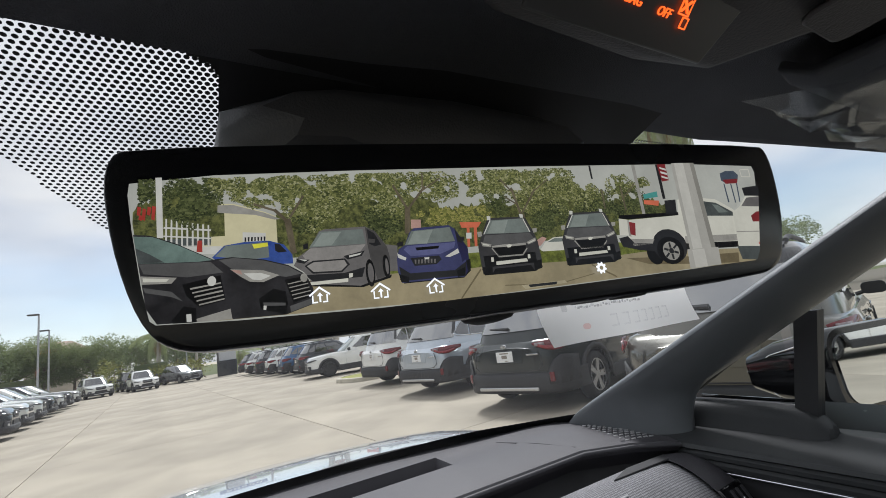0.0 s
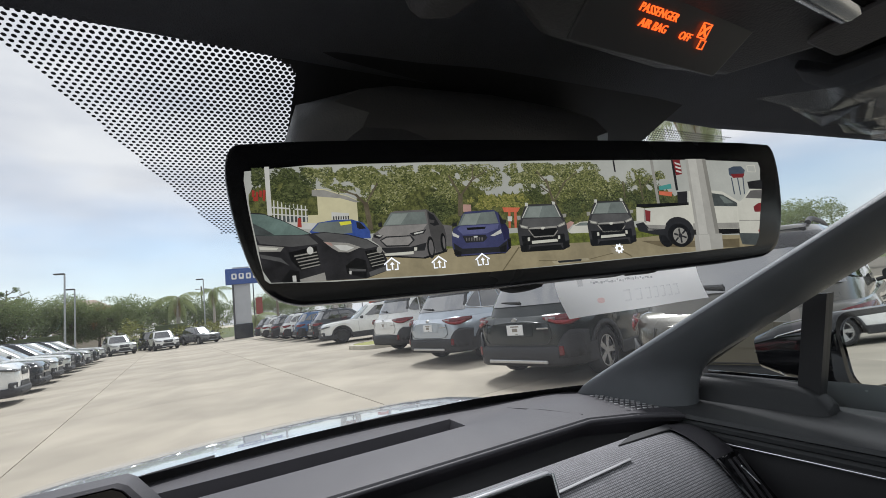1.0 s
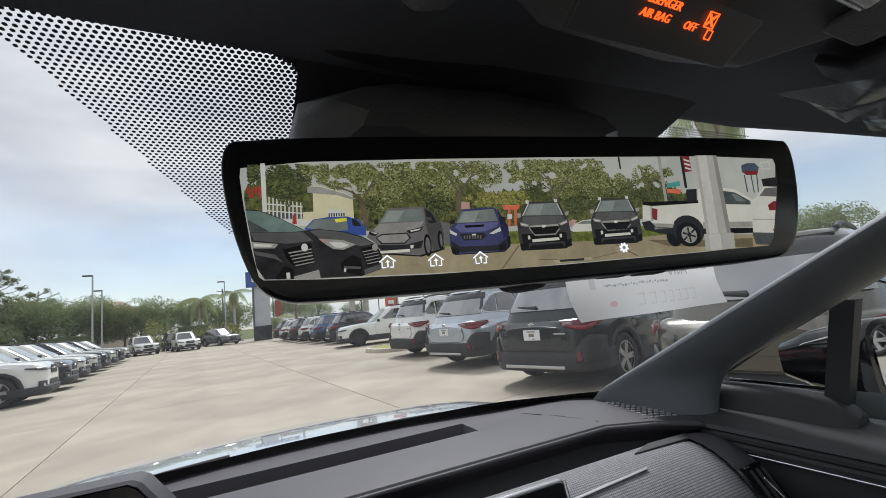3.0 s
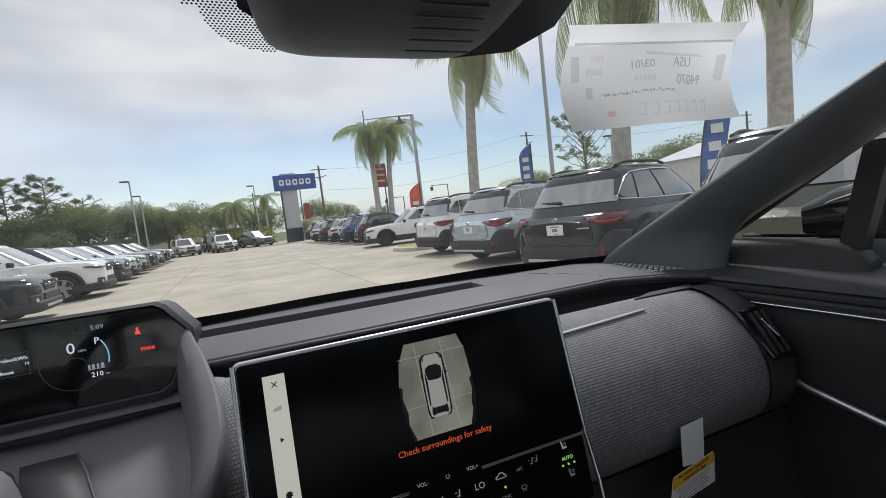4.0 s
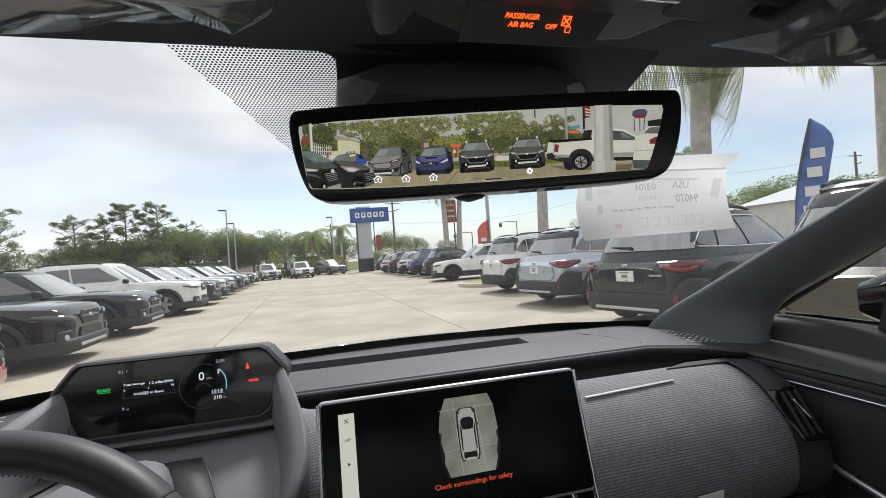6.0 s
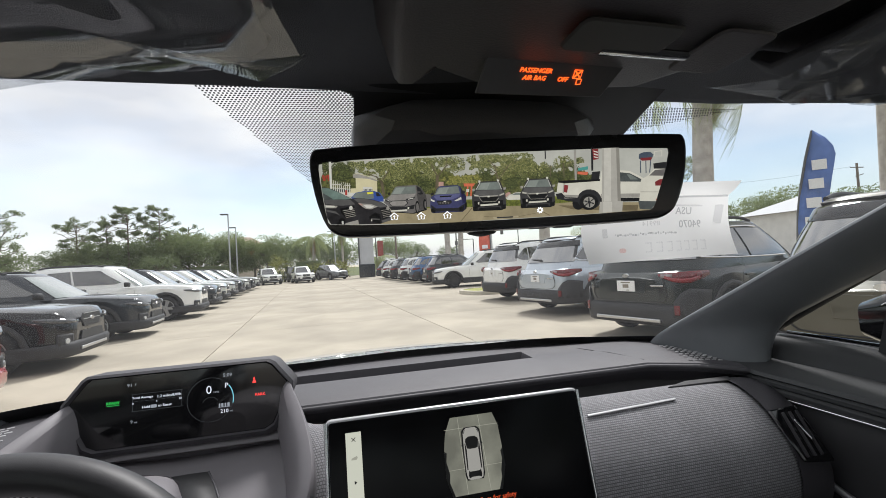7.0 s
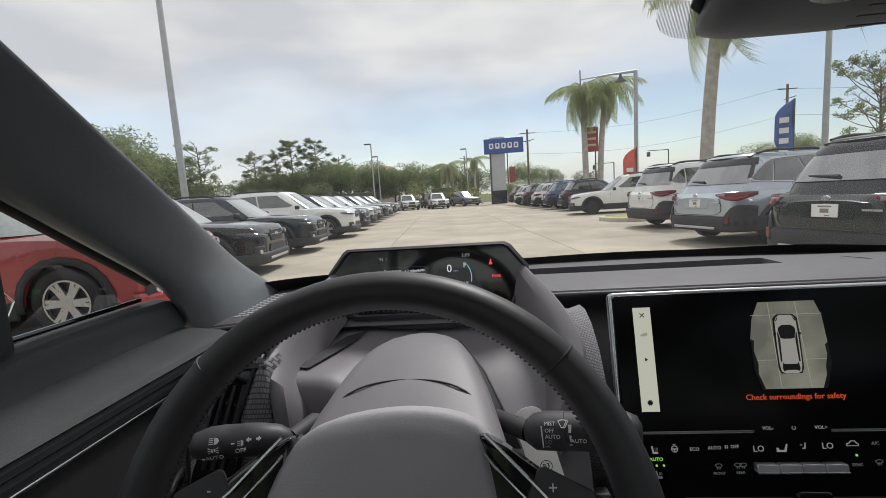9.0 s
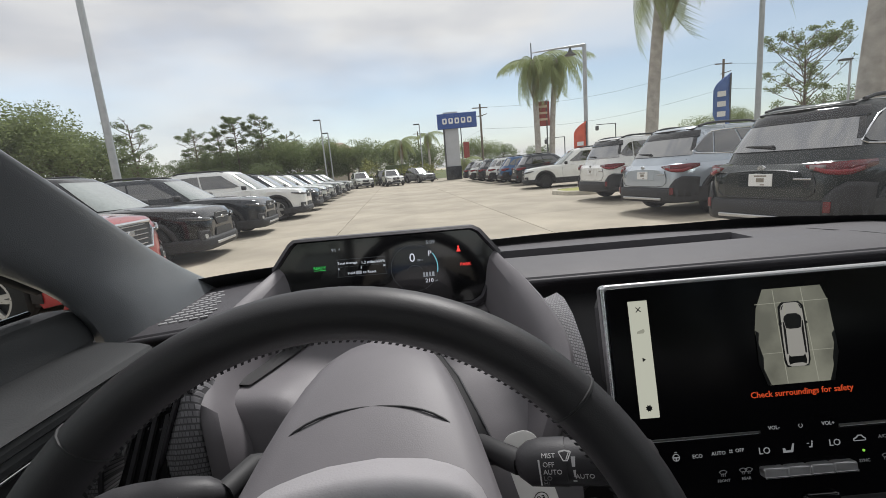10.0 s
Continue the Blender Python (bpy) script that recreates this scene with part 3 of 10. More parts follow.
loft("lower_frame", rings, COLUMN, clus, closed=False, caps=False, smooth=40)
rings = []
for x in np.linspace(-0.59, -0.186, 17):
    k = abs(x + 0.388) / 0.2
    e = smoothstep(-0.43, -0.50, x)
    low = [(x, 0.835, 1.058 + 0.01 * k), (x, 0.78, 1.052 + 0.012 * k), (x, 0.70, 1.036 + 0.012 * k), (x, 0.66, 1.016), (x, 0.63, 1.00), (x, 0.605, 0.97), (x, 0.59, 0.95), (x, 0.58, 0.86)]
    lip = [(x, 0.835, 1.066), (x, 0.78, 1.060), (x, 0.70, 1.058), (x, 0.66, 1.060), (x, 0.641, 1.056), (x, 0.634, 1.035), (x, 0.628, 1.00), (x, 0.60, 0.86)]
    rings.append([Vector(a).lerp(Vector(b), e) for a, b in zip(low, lip)])
loft("binnacle_floor", rings, COLUMN, clus, closed=False, caps=False, smooth=60, sub=1)

# flat dark patch laid on the floor as the shade of a hollow
mesh("recess", [(-0.556, 0.672, 1.0625), (-0.536, 0.668, 1.0625), (-0.500, 0.775, 1.0630), (-0.492, 0.815, 1.0660), (-0.520, 0.790, 1.0650)], [(0, 1, 2, 3, 4)], MATTE, clus, 0, label="flat dark patch for the shade in a binnacle recess")
# open pocket beside the column, its inner shade a dark panel on the floor
rings = []
for y, z, x0, x1 in ((0.755, 1.061, -0.385, -0.338), (0.72, 1.054, -0.372, -0.320), (0.68, 1.043, -0.350, -0.302), (0.640, 1.017, -0.335, -0.284), (0.605, 0.982, -0.315, -0.264)):
    rings.append([(x0, y, z), ((x0 + x1) / 2, y, z + 0.0005), (x1, y, z)])
loft("pocket", rings, MATTE, clus, closed=False, caps=False, smooth=60, label="flat dark panel for the shade in an open pocket", thick=0.003)
tube("pocket_rim", [rings[0][0], rings[0][1], rings[0][2]] + [Vector(r[2]) + Vector((0.001, 0, 0.001)) for r in rings], 0.0015, PLASTIC, clus, 8)

# steering column with its stalks
column = tagged(empty("steering_column", (-0.374, 0.6, 1.0)), "grey plastic steering column shroud with two control stalks", "steering column")
rings = []
for y, hw, zt in ((0.69, 0.040, 1.094), (0.66, 0.052, 1.104), (0.62, 0.066, 1.106), (0.56, 0.083, 1.094), (0.50, 0.096, 1.072), (0.46, 0.104, 1.057), (0.425, 0.110, 1.044), (0.395, 0.113, 1.030)):
    c = -0.380
    rings.append([(c - hw - 0.012, y, zt - 0.12), (c - hw - 0.004, y, zt - 0.04), (c - hw, y, zt - 0.010), (c - hw + 0.012, y, zt), (c, y, zt + 0.006), (c + hw - 0.012, y, zt), (c + hw, y, zt - 0.010), (c + hw + 0.004, y, zt - 0.04), (c + hw + 0.012, y, zt - 0.12)])
rings = [[(-0.0238 + q[0] * 0.92, 0.0101 + q[1] * 0.92, 0.1023 + q[2] * 0.92) for q in r] for r in rings]
loft("column_cover", rings, COLUMN, column, closed=False, caps=False, smooth=50, sub=1)
mesh("cover_front", [rings[0][k] for k in range(9)], [tuple(range(9))], COLUMN, column)
seam = []
for k in range(17):
    e = k / 8 - 1
    seam.append(((-0.380 + e * 0.069) * 0.92 - 0.0238, (0.552 - 0.020 * e * e) * 0.92 + 0.0101, (1.0928 - 0.0032 * e * e - 0.0095 * abs(e) ** 5) * 0.92 + 0.1023))
tube("cover_seam", seam, 0.0009, MATTE, column, 6, "thin dark joint of the shroud")
WHITE_INK = shade("white_ink", (0.75, 0.75, 0.75), 0.6, var=0.03)
def stalk_mark(name, m, pts, st):
    panel(name, m, pts, 0.0004, WHITE_INK, st, 0, "", 0)


for s, name in ((1, "wiper_stalk"), (-1, "light_stalk")):
    if s > 0:
        path = [(-0.268, 0.490, 1.069), (-0.265, 0.489, 1.070), (-0.259, 0.486, 1.0715), (-0.250, 0.484, 1.0735), (-0.2345, 0.480, 1.075), (-0.2335, 0.480, 1.075), (-0.205, 0.472, 1.079), (-0.187, 0.467, 1.081), (-0.180, 0.465, 1.0815), (-0.177, 0.464, 1.0817)]
        rad = [0.004, 0.010, 0.0148, 0.0160, 0.0162, 0.0156, 0.0160, 0.0156, 0.0125, 0.006]
    else:
        path = [(-0.476, 0.490, 1.066), (-0.480, 0.488, 1.067), (-0.490, 0.485, 1.070), (-0.504, 0.482, 1.071), (-0.5205, 0.479, 1.0720), (-0.5215, 0.479, 1.0720), (-0.535, 0.476, 1.0725), (-0.548, 0.473, 1.0725), (-0.560, 0.470, 1.0725), (-0.564, 0.469, 1.0725)]
        rad = [0.003, 0.0075, 0.0118, 0.0140, 0.0146, 0.0140, 0.0146, 0.0144, 0.0110, 0.005]
    st = tube(name, path, rad, PLASTIC_DARK, column, 22, "black control stalk with white symbols", flat=1.0)
    tube("stalk_neck", [(-0.380 + s * 0.072, 0.54, 1.052), (-0.380 + s * 0.090, 0.515, 1.068), path[1]], 0.009, MATTE, st, 10)

    def on_stalk(x, up, a=path, b=rad):
        """A pose on the driver's side of the stalk; up is the height over its axis."""
        k = min(range(len(a) - 1), key=lambda i: abs((a[i][0] + a[i + 1][0]) / 2 - x))
        f = max(0.0, min(1.0, (x - a[k][0]) / (a[k + 1][0] - a[k][0])))
        c, r = Vector(a[k]).lerp(Vector(a[k + 1]), f), b[k] + (b[k + 1] - b[k]) * f + 0.0016
        an = math.asin(max(-0.98, min(0.98, up / r)))
        nrm = Vector((0, -math.cos(an), math.sin(an)))
        return plane_pose(c + nrm * r, (1, -0.28 * (1 if a[0][0] > -0.4 else -0.7), 0.13 if a[0][0] > -0.4 else 0), (0, math.sin(an), math.cos(an)))
    if s > 0:
        for k, w in enumerate(("MIST", "OFF", "AUTO", "LO", "HI")):
            lettering("stalk_text", w, on_stalk(-0.2535, 0.0128 - k * 0.0043), 0.0045, WHITE_INK if k < 3 else shade("dim_ink", (0.30, 0.30, 0.30), 0.6, var=0.03), st, 'LEFT')
        lettering("stalk_text", "AUTO", on_stalk(-0.2290, 0.0010), 0.0045, WHITE_INK, st, 'LEFT')
        stalk_mark("stalk_mark", on_stalk(-0.2555, 0.0045), [(-0.0004, -0.0085), (0.0005, -0.0085), (0.0006, 0.0080), (-0.0006, 0.0080)], st)
        mw = on_stalk(-0.2385, 0.0128) @ Matrix.Diagonal((1.3, 1.3, 1, 1))
        stalk_mark("wiper_symbol", mw, [(-0.0034, 0.0020), (-0.0026, 0.0026), (0.0, 0.0031), (0.0026, 0.0026), (0.0034, 0.0020), (0.0029, 0.0016), (0.0, 0.0024), (-0.0029, 0.0016)], st)
        for pts in ([(-0.0034, 0.0020), (-0.0012, -0.0024), (-0.0007, -0.0022), (-0.0028, 0.0018)], [(0.0034, 0.0020), (0.0012, -0.0024), (0.0007, -0.0022), (0.0028, 0.0018)], [(-0.0012, -0.0024), (0.0012, -0.0024), (0.0012, -0.0019), (-0.0012, -0.0019)], [(0.0000, -0.0021), (0.0018, 0.0020), (0.0022, 0.0018), (0.0004, -0.0021)]):
            stalk_mark("wiper_symbol", mw, pts, st)
        stalk_mark("stalk_mark", on_stalk(-0.2325, 0.0100), [(-0.0014, -0.0032), (0.0006, -0.0032), (0.0014, 0.0030), (-0.0014, 0.0030)], st)
        stalk_mark("stalk_mark", on_stalk(-0.2318, 0.0035), [(-0.0008, -0.0026), (0.0002, -0.0026), (0.0008, 0.0020), (-0.0010, 0.0020)], st)
        stalk_mark("stalk_mark", on_stalk(-0.2290, -0.0022), [(-0.0012, -0.0004), (0.0012, -0.0004), (0.0012, 0.0004), (-0.0012, 0.0004)], st)
    else:
        lettering("stalk_text", "AUTO", on_stalk(-0.5370, -0.0058), 0.0056, WHITE_INK, st)
        lettering("stalk_text", "OFF", on_stalk(-0.5150, -0.0008), 0.0054, WHITE_INK, st)
        stalk_mark("stalk_mark", on_stalk(-0.5460, -0.0060), [(-0.0014, -0.0004), (0.0014, -0.0004), (0.0014, 0.0004), (-0.0014, 0.0004)], st)
        stalk_mark("stalk_mark", on_stalk(-0.5235, 0.0052), [(-0.0014, -0.0005), (0.0014, -0.0005), (0.0014, 0.0005), (-0.0014, 0.0005)], st)
        mh = on_stalk(-0.5365, 0.0086) @ Matrix.Diagonal((1.35, 1.35, 1, 1))
        stalk_mark("beam_symbol", mh, [(0.0, -0.0022), (0.0018, -0.0018), (0.0030, 0.0), (0.0018, 0.0018), (0.0, 0.0022)], st)
        for k in range(4):
            stalk_mark("beam_symbol", mh @ pose(-0.0020, -0.0016 + k * 0.0011, 0), [(-0.0013, -0.0002), (0.0013, -0.0002), (0.0013, 0.0003), (-0.0013, 0.0003)], st)
        ms_ = on_stalk(-0.5368, 0.0014) @ Matrix.Diagonal((1.3, 1.3, 1, 1))
        for d in (-1, 1):
            stalk_mark("side_light_symbol", ms_, [(d * 0.0004, -0.0012), (d * 0.0014, -0.0008), (d * 0.0014, 0.0008), (d * 0.0004, 0.0012)], st)
            for q in (-1, 0, 1):
                stalk_mark("side_light_symbol", ms_ @ pose(d * 0.0026, q * 0.0014, 0, 0, 0, d * q * 24), [(-0.0008, -0.00018), (0.0008, -0.00018), (0.0008, 0.00018), (-0.0008, 0.00018)], st)
        mf = on_stalk(-0.5145, 0.0056) @ Matrix.Diagonal((1.35, 1.35, 1, 1))
        stalk_mark("fog_symbol", mf, [(0.0, -0.0020), (0.0014, -0.0012), (0.0014, 0.0012), (0.0, 0.0020)], st)
        for k in range(3):
            stalk_mark("fog_symbol", mf @ pose(-0.0013, -0.0012 + k * 0.0012, 0), [(-0.0009, -0.0002), (0.0009, -0.0002), (0.0009, 0.0002), (-0.0009, 0.0002)], st)
        for d in (-1, 1):
            stalk_mark("turn_arrow", on_stalk(-0.5045 + d * 0.0034, 0.0078), [(d * 0.0030, 0), (d * 0.0005, 0.0022), (d * 0.0005, 0.0009), (-d * 0.0016, 0.0009), (-d * 0.0016, -0.0009), (d * 0.0005, -0.0009), (d * 0.0005, -0.0022)], st)

# white leaflet hanging behind the wiper stalk
leaf = tagged(empty("hanging_leaflet", (-0.26, 0.53, 0.96)), "narrow white printed card hanging behind the wiper stalk", "card")
mlf = plane_pose((-0.2485, 0.499, 1.0225), (1, 0.0, 0.27), (-0.27, 0.10, 1))
panel("card", mlf, rounded(0.0280, 0.128, 0.012, 6), 0.0005, CARD, leaf)
INK = shade("black_ink", (0.03, 0.03, 0.03), 0.7, var=0.05)
arc("card_ring", 0.0015, 0.008, 0.0052, 0, 360, 0.0006, INK, mlf, leaf, 0.0010)
lettering("card_text", "B3", mlf @ pose(0.0015, 0.008, 0.001), 0.0062, INK, leaf)
for s_ in (-1, 1):
    panel("card_book", mlf @ pose(0.0015 + s_ * 0.0030, -0.005, 0.0006), [(-0.0026, -0.0030), (0.0026, -0.0030), (0.0026, 0.0030), (0.0, 0.0040), (-0.0026, 0.0030)], 0.0005, INK, leaf)
    panel("card_page", mlf @ pose(0.0015 + s_ * 0.0030, -0.005, 0.0012), [(-0.0020, -0.0023), (0.0020, -0.0023), (0.0020, 0.0024), (-0.0020, 0.0024)], 0.0003, PAPER, leaf)
for y in (-0.013, -0.025, -0.038):
    panel("card_rule", mlf @ pose(0, y, 0.0006), rounded(0.020, 0.0004, 0.0001, 1), 0.0004, INK, leaf)
for y in (-0.019, -0.0315, -0.045):
    panel("card_symbol", mlf @ pose(0.0045, y, 0.0006), rounded(0.0068, 0.0070, 0.001, 2), 0.0005, INK, leaf)
    lettering("card_text", "P", mlf @ pose(0.0045, y, 0.0012), 0.0062, PAPER, leaf)

# steering wheel
wheel = tagged(empty("steering_wheel", (-0.3686, 0.3587, 1.0698)), "black leather-wrapped steering wheel with stitched seams", "steering wheel")
TW = radians(22.3)
WS = 0.90
WU, WN = Vector((0, math.sin(TW), math.cos(TW))) * WS, Vector((0, -math.cos(TW), math.sin(TW))) * WS
WC = Vector((-0.3686, 0.3587, 1.0698))
WX = Vector((WS, 0, 0))
WM = plane_pose(WC, WX, WU) @ Matrix.Diagonal((WS, WS, WS, 1))


def rim_point(a):
    return WX * math.sin(a) + WU * math.cos(a)


rings = []
NR = 96
for k in range(NR):
    a = 2 * math.pi * k / NR
    rd = rim_point(a)
    rings.append(ring(WC + rd * 0.176, rd * 0.0150, WN * 0.0172, 18))
rings.append(rings[0])
loft("rim", rings, LEATHER, wheel, True, False, 60, "black leather rim")
for a in (-47, 47, -110, 110):
    rd = rim_point(radians(a))
    tg = rim_point(radians(a + 90))
    loft("rim_seam", [ring(WC + rd * 0.176 + tg * d, rd * (0.0152 + e), WN * (0.0174 + e), 18) for d, e in ((-0.001, -0.0004), (-0.0005, 0.0005), (0.0005, 0.0005), (0.001, -0.0004))], MATTE, wheel, True, False, 60)
# cross stitches along the inner side of the rim
rnd = random.Random(4)
vs, fs = [], []
for k in range(150):
    a = radians(-105 + 210 * k / 149)
    rd, tg = rim_point(a), rim_point(a + math.pi / 2)
    c = WC + rd * (0.176 - 0.0150) - WN * 0.0015
    for p in ((-0.0009, -0.0005), (0.0009, -0.0005), (0.0009, 0.0005), (-0.0009, 0.0005)):
        vs.append(c + tg * (p[0] + p[1]) + (WN - rd).normalized() * 0.0004 + (WN + rd).normalized() * p[1] * 2)
    fs.append((4 * k, 4 * k + 1, 4 * k + 2, 4 * k + 3))
tagged(mesh("rim_stitching", vs, fs, LEATHER, wheel, 0, thick=0.0003), kind="stuff")
# airbag cover
HUB = [(-0.052, 0.080), (-0.018, 0.087), (0.016, 0.090), (0.048, 0.087), (0.074, 0.079), (0.082, 0.062), (0.087, 0.042), (0.090, 0.010), (0.084, -0.035), (0.060, -0.070), (0.025, -0.080), (-0.020, -0.080), (-0.058, -0.070), (-0.086, -0.035), (-0.090, 0.010), (-0.083, 0.040), (-0.070, 0.064)]
rg = []
for sc, d in ((1.0, -0.075), (1.0, -0.03), (0.995, -0.012), (0.985, -0.004), (0.96, 0.003), (0.90, 0.011), (0.865, 0.0155), (0.80, 0.0185), (0.6, 0.022), (0.3, 0.0235)):
    rg.append([WM @ Vector((0.004 + (x - 0.004) * sc, 0.015 + (y - 0.015) * sc, d)) for x, y in HUB])
loft("airbag_cover", rg, HUBM, wheel, True, True, 50, "grained grey airbag cover", sub=1)
for s in (-1, 1):
    o = 0.004
    sp = [WM @ Vector(p) for p in ((o + s * 0.066, 0.074, 0.000), (o + s * 0.086, 0.064, 0.004), (o + s * 0.108, 0.048, 0.004), (s * 0.135, 0.034, 0.002), (s * 0.172, 0.024, 0.0))]
    lo = [WM @ Vector(p) for p in ((o + s * 0.070, -0.045, 0.000), (s * 0.09, -0.045, 0.004), (s * 0.11, -0.040, 0.004), (s * 0.135, -0.035, 0.002), (s * 0.172, -0.030, 0.0))]
    rg = []
    for a, b in zip(sp, lo):
        rg.append([a + WN * 0.006, b + WN * 0.006, b - WN * 0.02, a - WN * 0.02])
    spoke = loft("spoke", rg, PIANO, wheel, True, True, 40, "gloss black switch spoke", 0.004)
    for e, r in ((0.0, 0.0012), (0.007, 0.0009)):
        tube("spoke_trim", [WM @ Vector(p) for p in ((o + s * (0.071 - e * 0.2), 0.073 - e * 1.6, 0.011), (o + s * (0.083 - e), 0.061 - e, 0.012), (o + s * (0.104 - e), 0.040 - e, 0.012), (s * (0.128 - e), 0.018 - e, 0.010), (s * (0.150 - e), -0.012 - e, 0.008))], r, CHROME, spoke, 6, "chrome trim line")
    panel("switch", WM @ pose(s * 0.122, 0.034, 0.0075, 0, 0, -26 * s), rounded(0.040, 0.026, 0.005, 3), 0.003, PLASTIC_DARK, spoke, 0.001)
    lettering("switch_mark", "+" if s > 0 else "-", WM @ pose(s * 0.117, 0.040, 0.0110), 0.011, WHITE_INK, spoke)
loft("lower_spoke", [[WM @ Vector((x, -0.06 - 0.001 * k, z)) for x, z in ((-0.03, 0.0), (0.03, 0.0), (0.03, -0.02), (-0.03, -0.02))] for k in (0, 110)], SILVER, wheel, True, True, 40, "silver lower spoke", 0.003)

# centre touchscreen and climate panel
scr = tagged(empty("touchscreen", (0, 0.56, 0.95)), "wide black centre touchscreen showing a top view of the car", "touchscreen")
SV = Vector((0, 0.2447, 0.9696))
MS = plane_pose((0, 0.6, 1.16), (1, 0, 0), SV)
SCREEN = shade("screen_glass", (0.004, 0.004, 0.005), 0.14, var=0.02, spec=0.12)
panel("screen_frame", MS @ pose(0, -0.0705, -0.014), rounded(0.326, 0.147, 0.006, 4), 0.0135, SILVER, scr, 0.002, "thin satin silver frame")
panel("screen_glass", MS @ pose(0, -0.0705, 0.0), rounded(0.3195, 0.140, 0.004, 4), 0.002, SCREEN, scr, 0.0006, "gloss black glass")
panel("climate_panel", MS @ pose(0, 0, 0.0), [(-0.159, -0.1435), (-0.159, -0.205), (0.155, -0.205), (0.158, -0.1435)], 0.0018, SCREEN, scr, 0.0006, "gloss black climate panel")
box("screen_back", (0, 0.632, 1.090), (0.30, 0.05, 0.10), PLASTIC_DARK, scr, 0.012, rot=(-14, 0, 0))
def paving(name, color, strength):
    """A lit picture of stained paving."""
    ma = glow(name, color, strength)
    nd, ln = ma.node_tree.nodes, ma.node_tree.links
    tc = nd.new("ShaderNodeTexCoord")
    nz = nd.new("ShaderNodeTexNoise")
    nz.inputs["Scale"].default_value, nz.inputs["Detail"].default_value = 26, 6
    rp = nd.new("ShaderNodeValToRGB")
    rp.color_ramp.elements[0].position, rp.color_ramp.elements[1].position = 0.34, 0.66
    rp.color_ramp.elements[0].color, rp.color_ramp.elements[1].color = (*[v * 0.62 for v in color], 1), (*[v * 1.15 for v in color], 1)
    ln.new(tc.outputs["Object"], nz.inputs["Vector"])
    ln.new(nz.outputs["Fac"], rp.inputs["Fac"])
    ln.new(rp.outputs["Color"], nd["Principled BSDF"].inputs["Emission Color"])
    return ma


UI = glow("screen_ivory", (0.70, 0.71, 0.58), 0.50)
UI2 = paving("screen_paving", (0.60, 0.60, 0.47), 0.21)
UIW = glow("screen_white", (0.78, 0.76, 0.68), 0.25)
UIK = shade("screen_black", (0.004, 0.004, 0.004), 0.3, var=0.02)
UIT = glow("screen_line", (0.45, 0.45, 0.36), 0.45)
UIO = glow("alert_orange", (1.0, 0.12, 0.03), 0.38)
UIG = glow("seat_green", (0.35, 0.9, 0.1), 0.55)
UID = glow("climate_white", (0.75, 0.78, 0.8), 0.20)
UIF = glow("climate_dim", (0.5, 0.52, 0.54), 0.12)


def on_screen(name, pts, z, mat, label=""):
    return panel(name, MS @ pose(0, 0, z), pts, 0.0003, mat, scr, 0, label, 0)


def rect(x0, x1, y0, y1):
    return [(x0, y0), (x1, y0), (x1, y1), (x0, y1)]


# v runs down from the top edge of the glass
on_screen("side_bar", rect(-0.1405, -0.1225, -0.1205, -0.0135), 0.0021, UI, "pale ivory menu bar")
for a in (45, -45):
    panel("close_icon", MS @ pose(-0.1315, -0.0215, 0.0025, 0, 0, a), rounded(0.0065, 0.0008, 0.0003, 1), 0.0003, UIK, scr)
on_screen("car_icon", [(-0.1345, -0.0415), (-0.1285, -0.0395), (-0.1275, -0.0415), (-0.129, -0.0435), (-0.135, -0.0435)], 0.0025, UIT)
on_screen("play_icon", [(-0.1325, -0.0655), (-0.1325, -0.0695), (-0.1295, -0.0675)], 0.0025, UIK)
on_screen("gear_icon", [(-0.1315 + r * math.cos(k * math.pi / 8), -0.1115 + r * math.sin(k * math.pi / 8)) for k in range(16) for r in ((0.0032 if k % 2 else 0.0023),)], 0.0025, UIK)
VIEW = [(-0.014, -0.0128), (0.0405, -0.0128), (0.046, -0.028), (0.048, -0.055), (0.0465, -0.075), (0.039, -0.1005), (-0.018, -0.1005), (-0.024, -0.078), (-0.0255, -0.05), (-0.022, -0.03)]
on_screen("top_view", VIEW, 0.0021, UI2, "ivory top view of paving")
for p in ((-0.001, 0.0), (0.0255, 0.002)):
    on_screen("paving_line", [(p[0] - 0.004, -0.0135), (p[0] - 0.0035, -0.0135), (p[0] + p[1], -0.100), (p[0] + p[1] - 0.0005, -0.100)], 0.0024, UIT)
on_screen("paving_line", rect(-0.023, 0.046, -0.0265, -0.026), 0.0024, UIT)
on_screen("paving_line", rect(-0.023, 0.046, -0.072, -0.0716), 0.0024, UIT)
on_screen("ragged_edge", [(-0.0255, -0.05), (-0.0225, -0.052), (-0.024, -0.062), (-0.021, -0.075), (-0.022, -0.085), (-0.017, -0.1), (-0.020, -0.1005), (-0.026, -0.08)], 0.0026, UIK)
on_screen("ragged_edge", [(0.048, -0.055), (0.045, -0.058), (0.046, -0.067), (0.043, -0.080), (0.043, -0.087), (0.038, -0.1005), (0.042, -0.1005), (0.049, -0.075)], 0.0026, UIK)
CARX = 0.0100


def on_car(name, pts, z, mat, label=""):
    """A shape of the car picture and its mirror image as one outline."""
    return on_screen(name, [(CARX + x, y) for x, y in pts] + [(CARX - x, y) for x, y in reversed(pts)], z, mat, label)


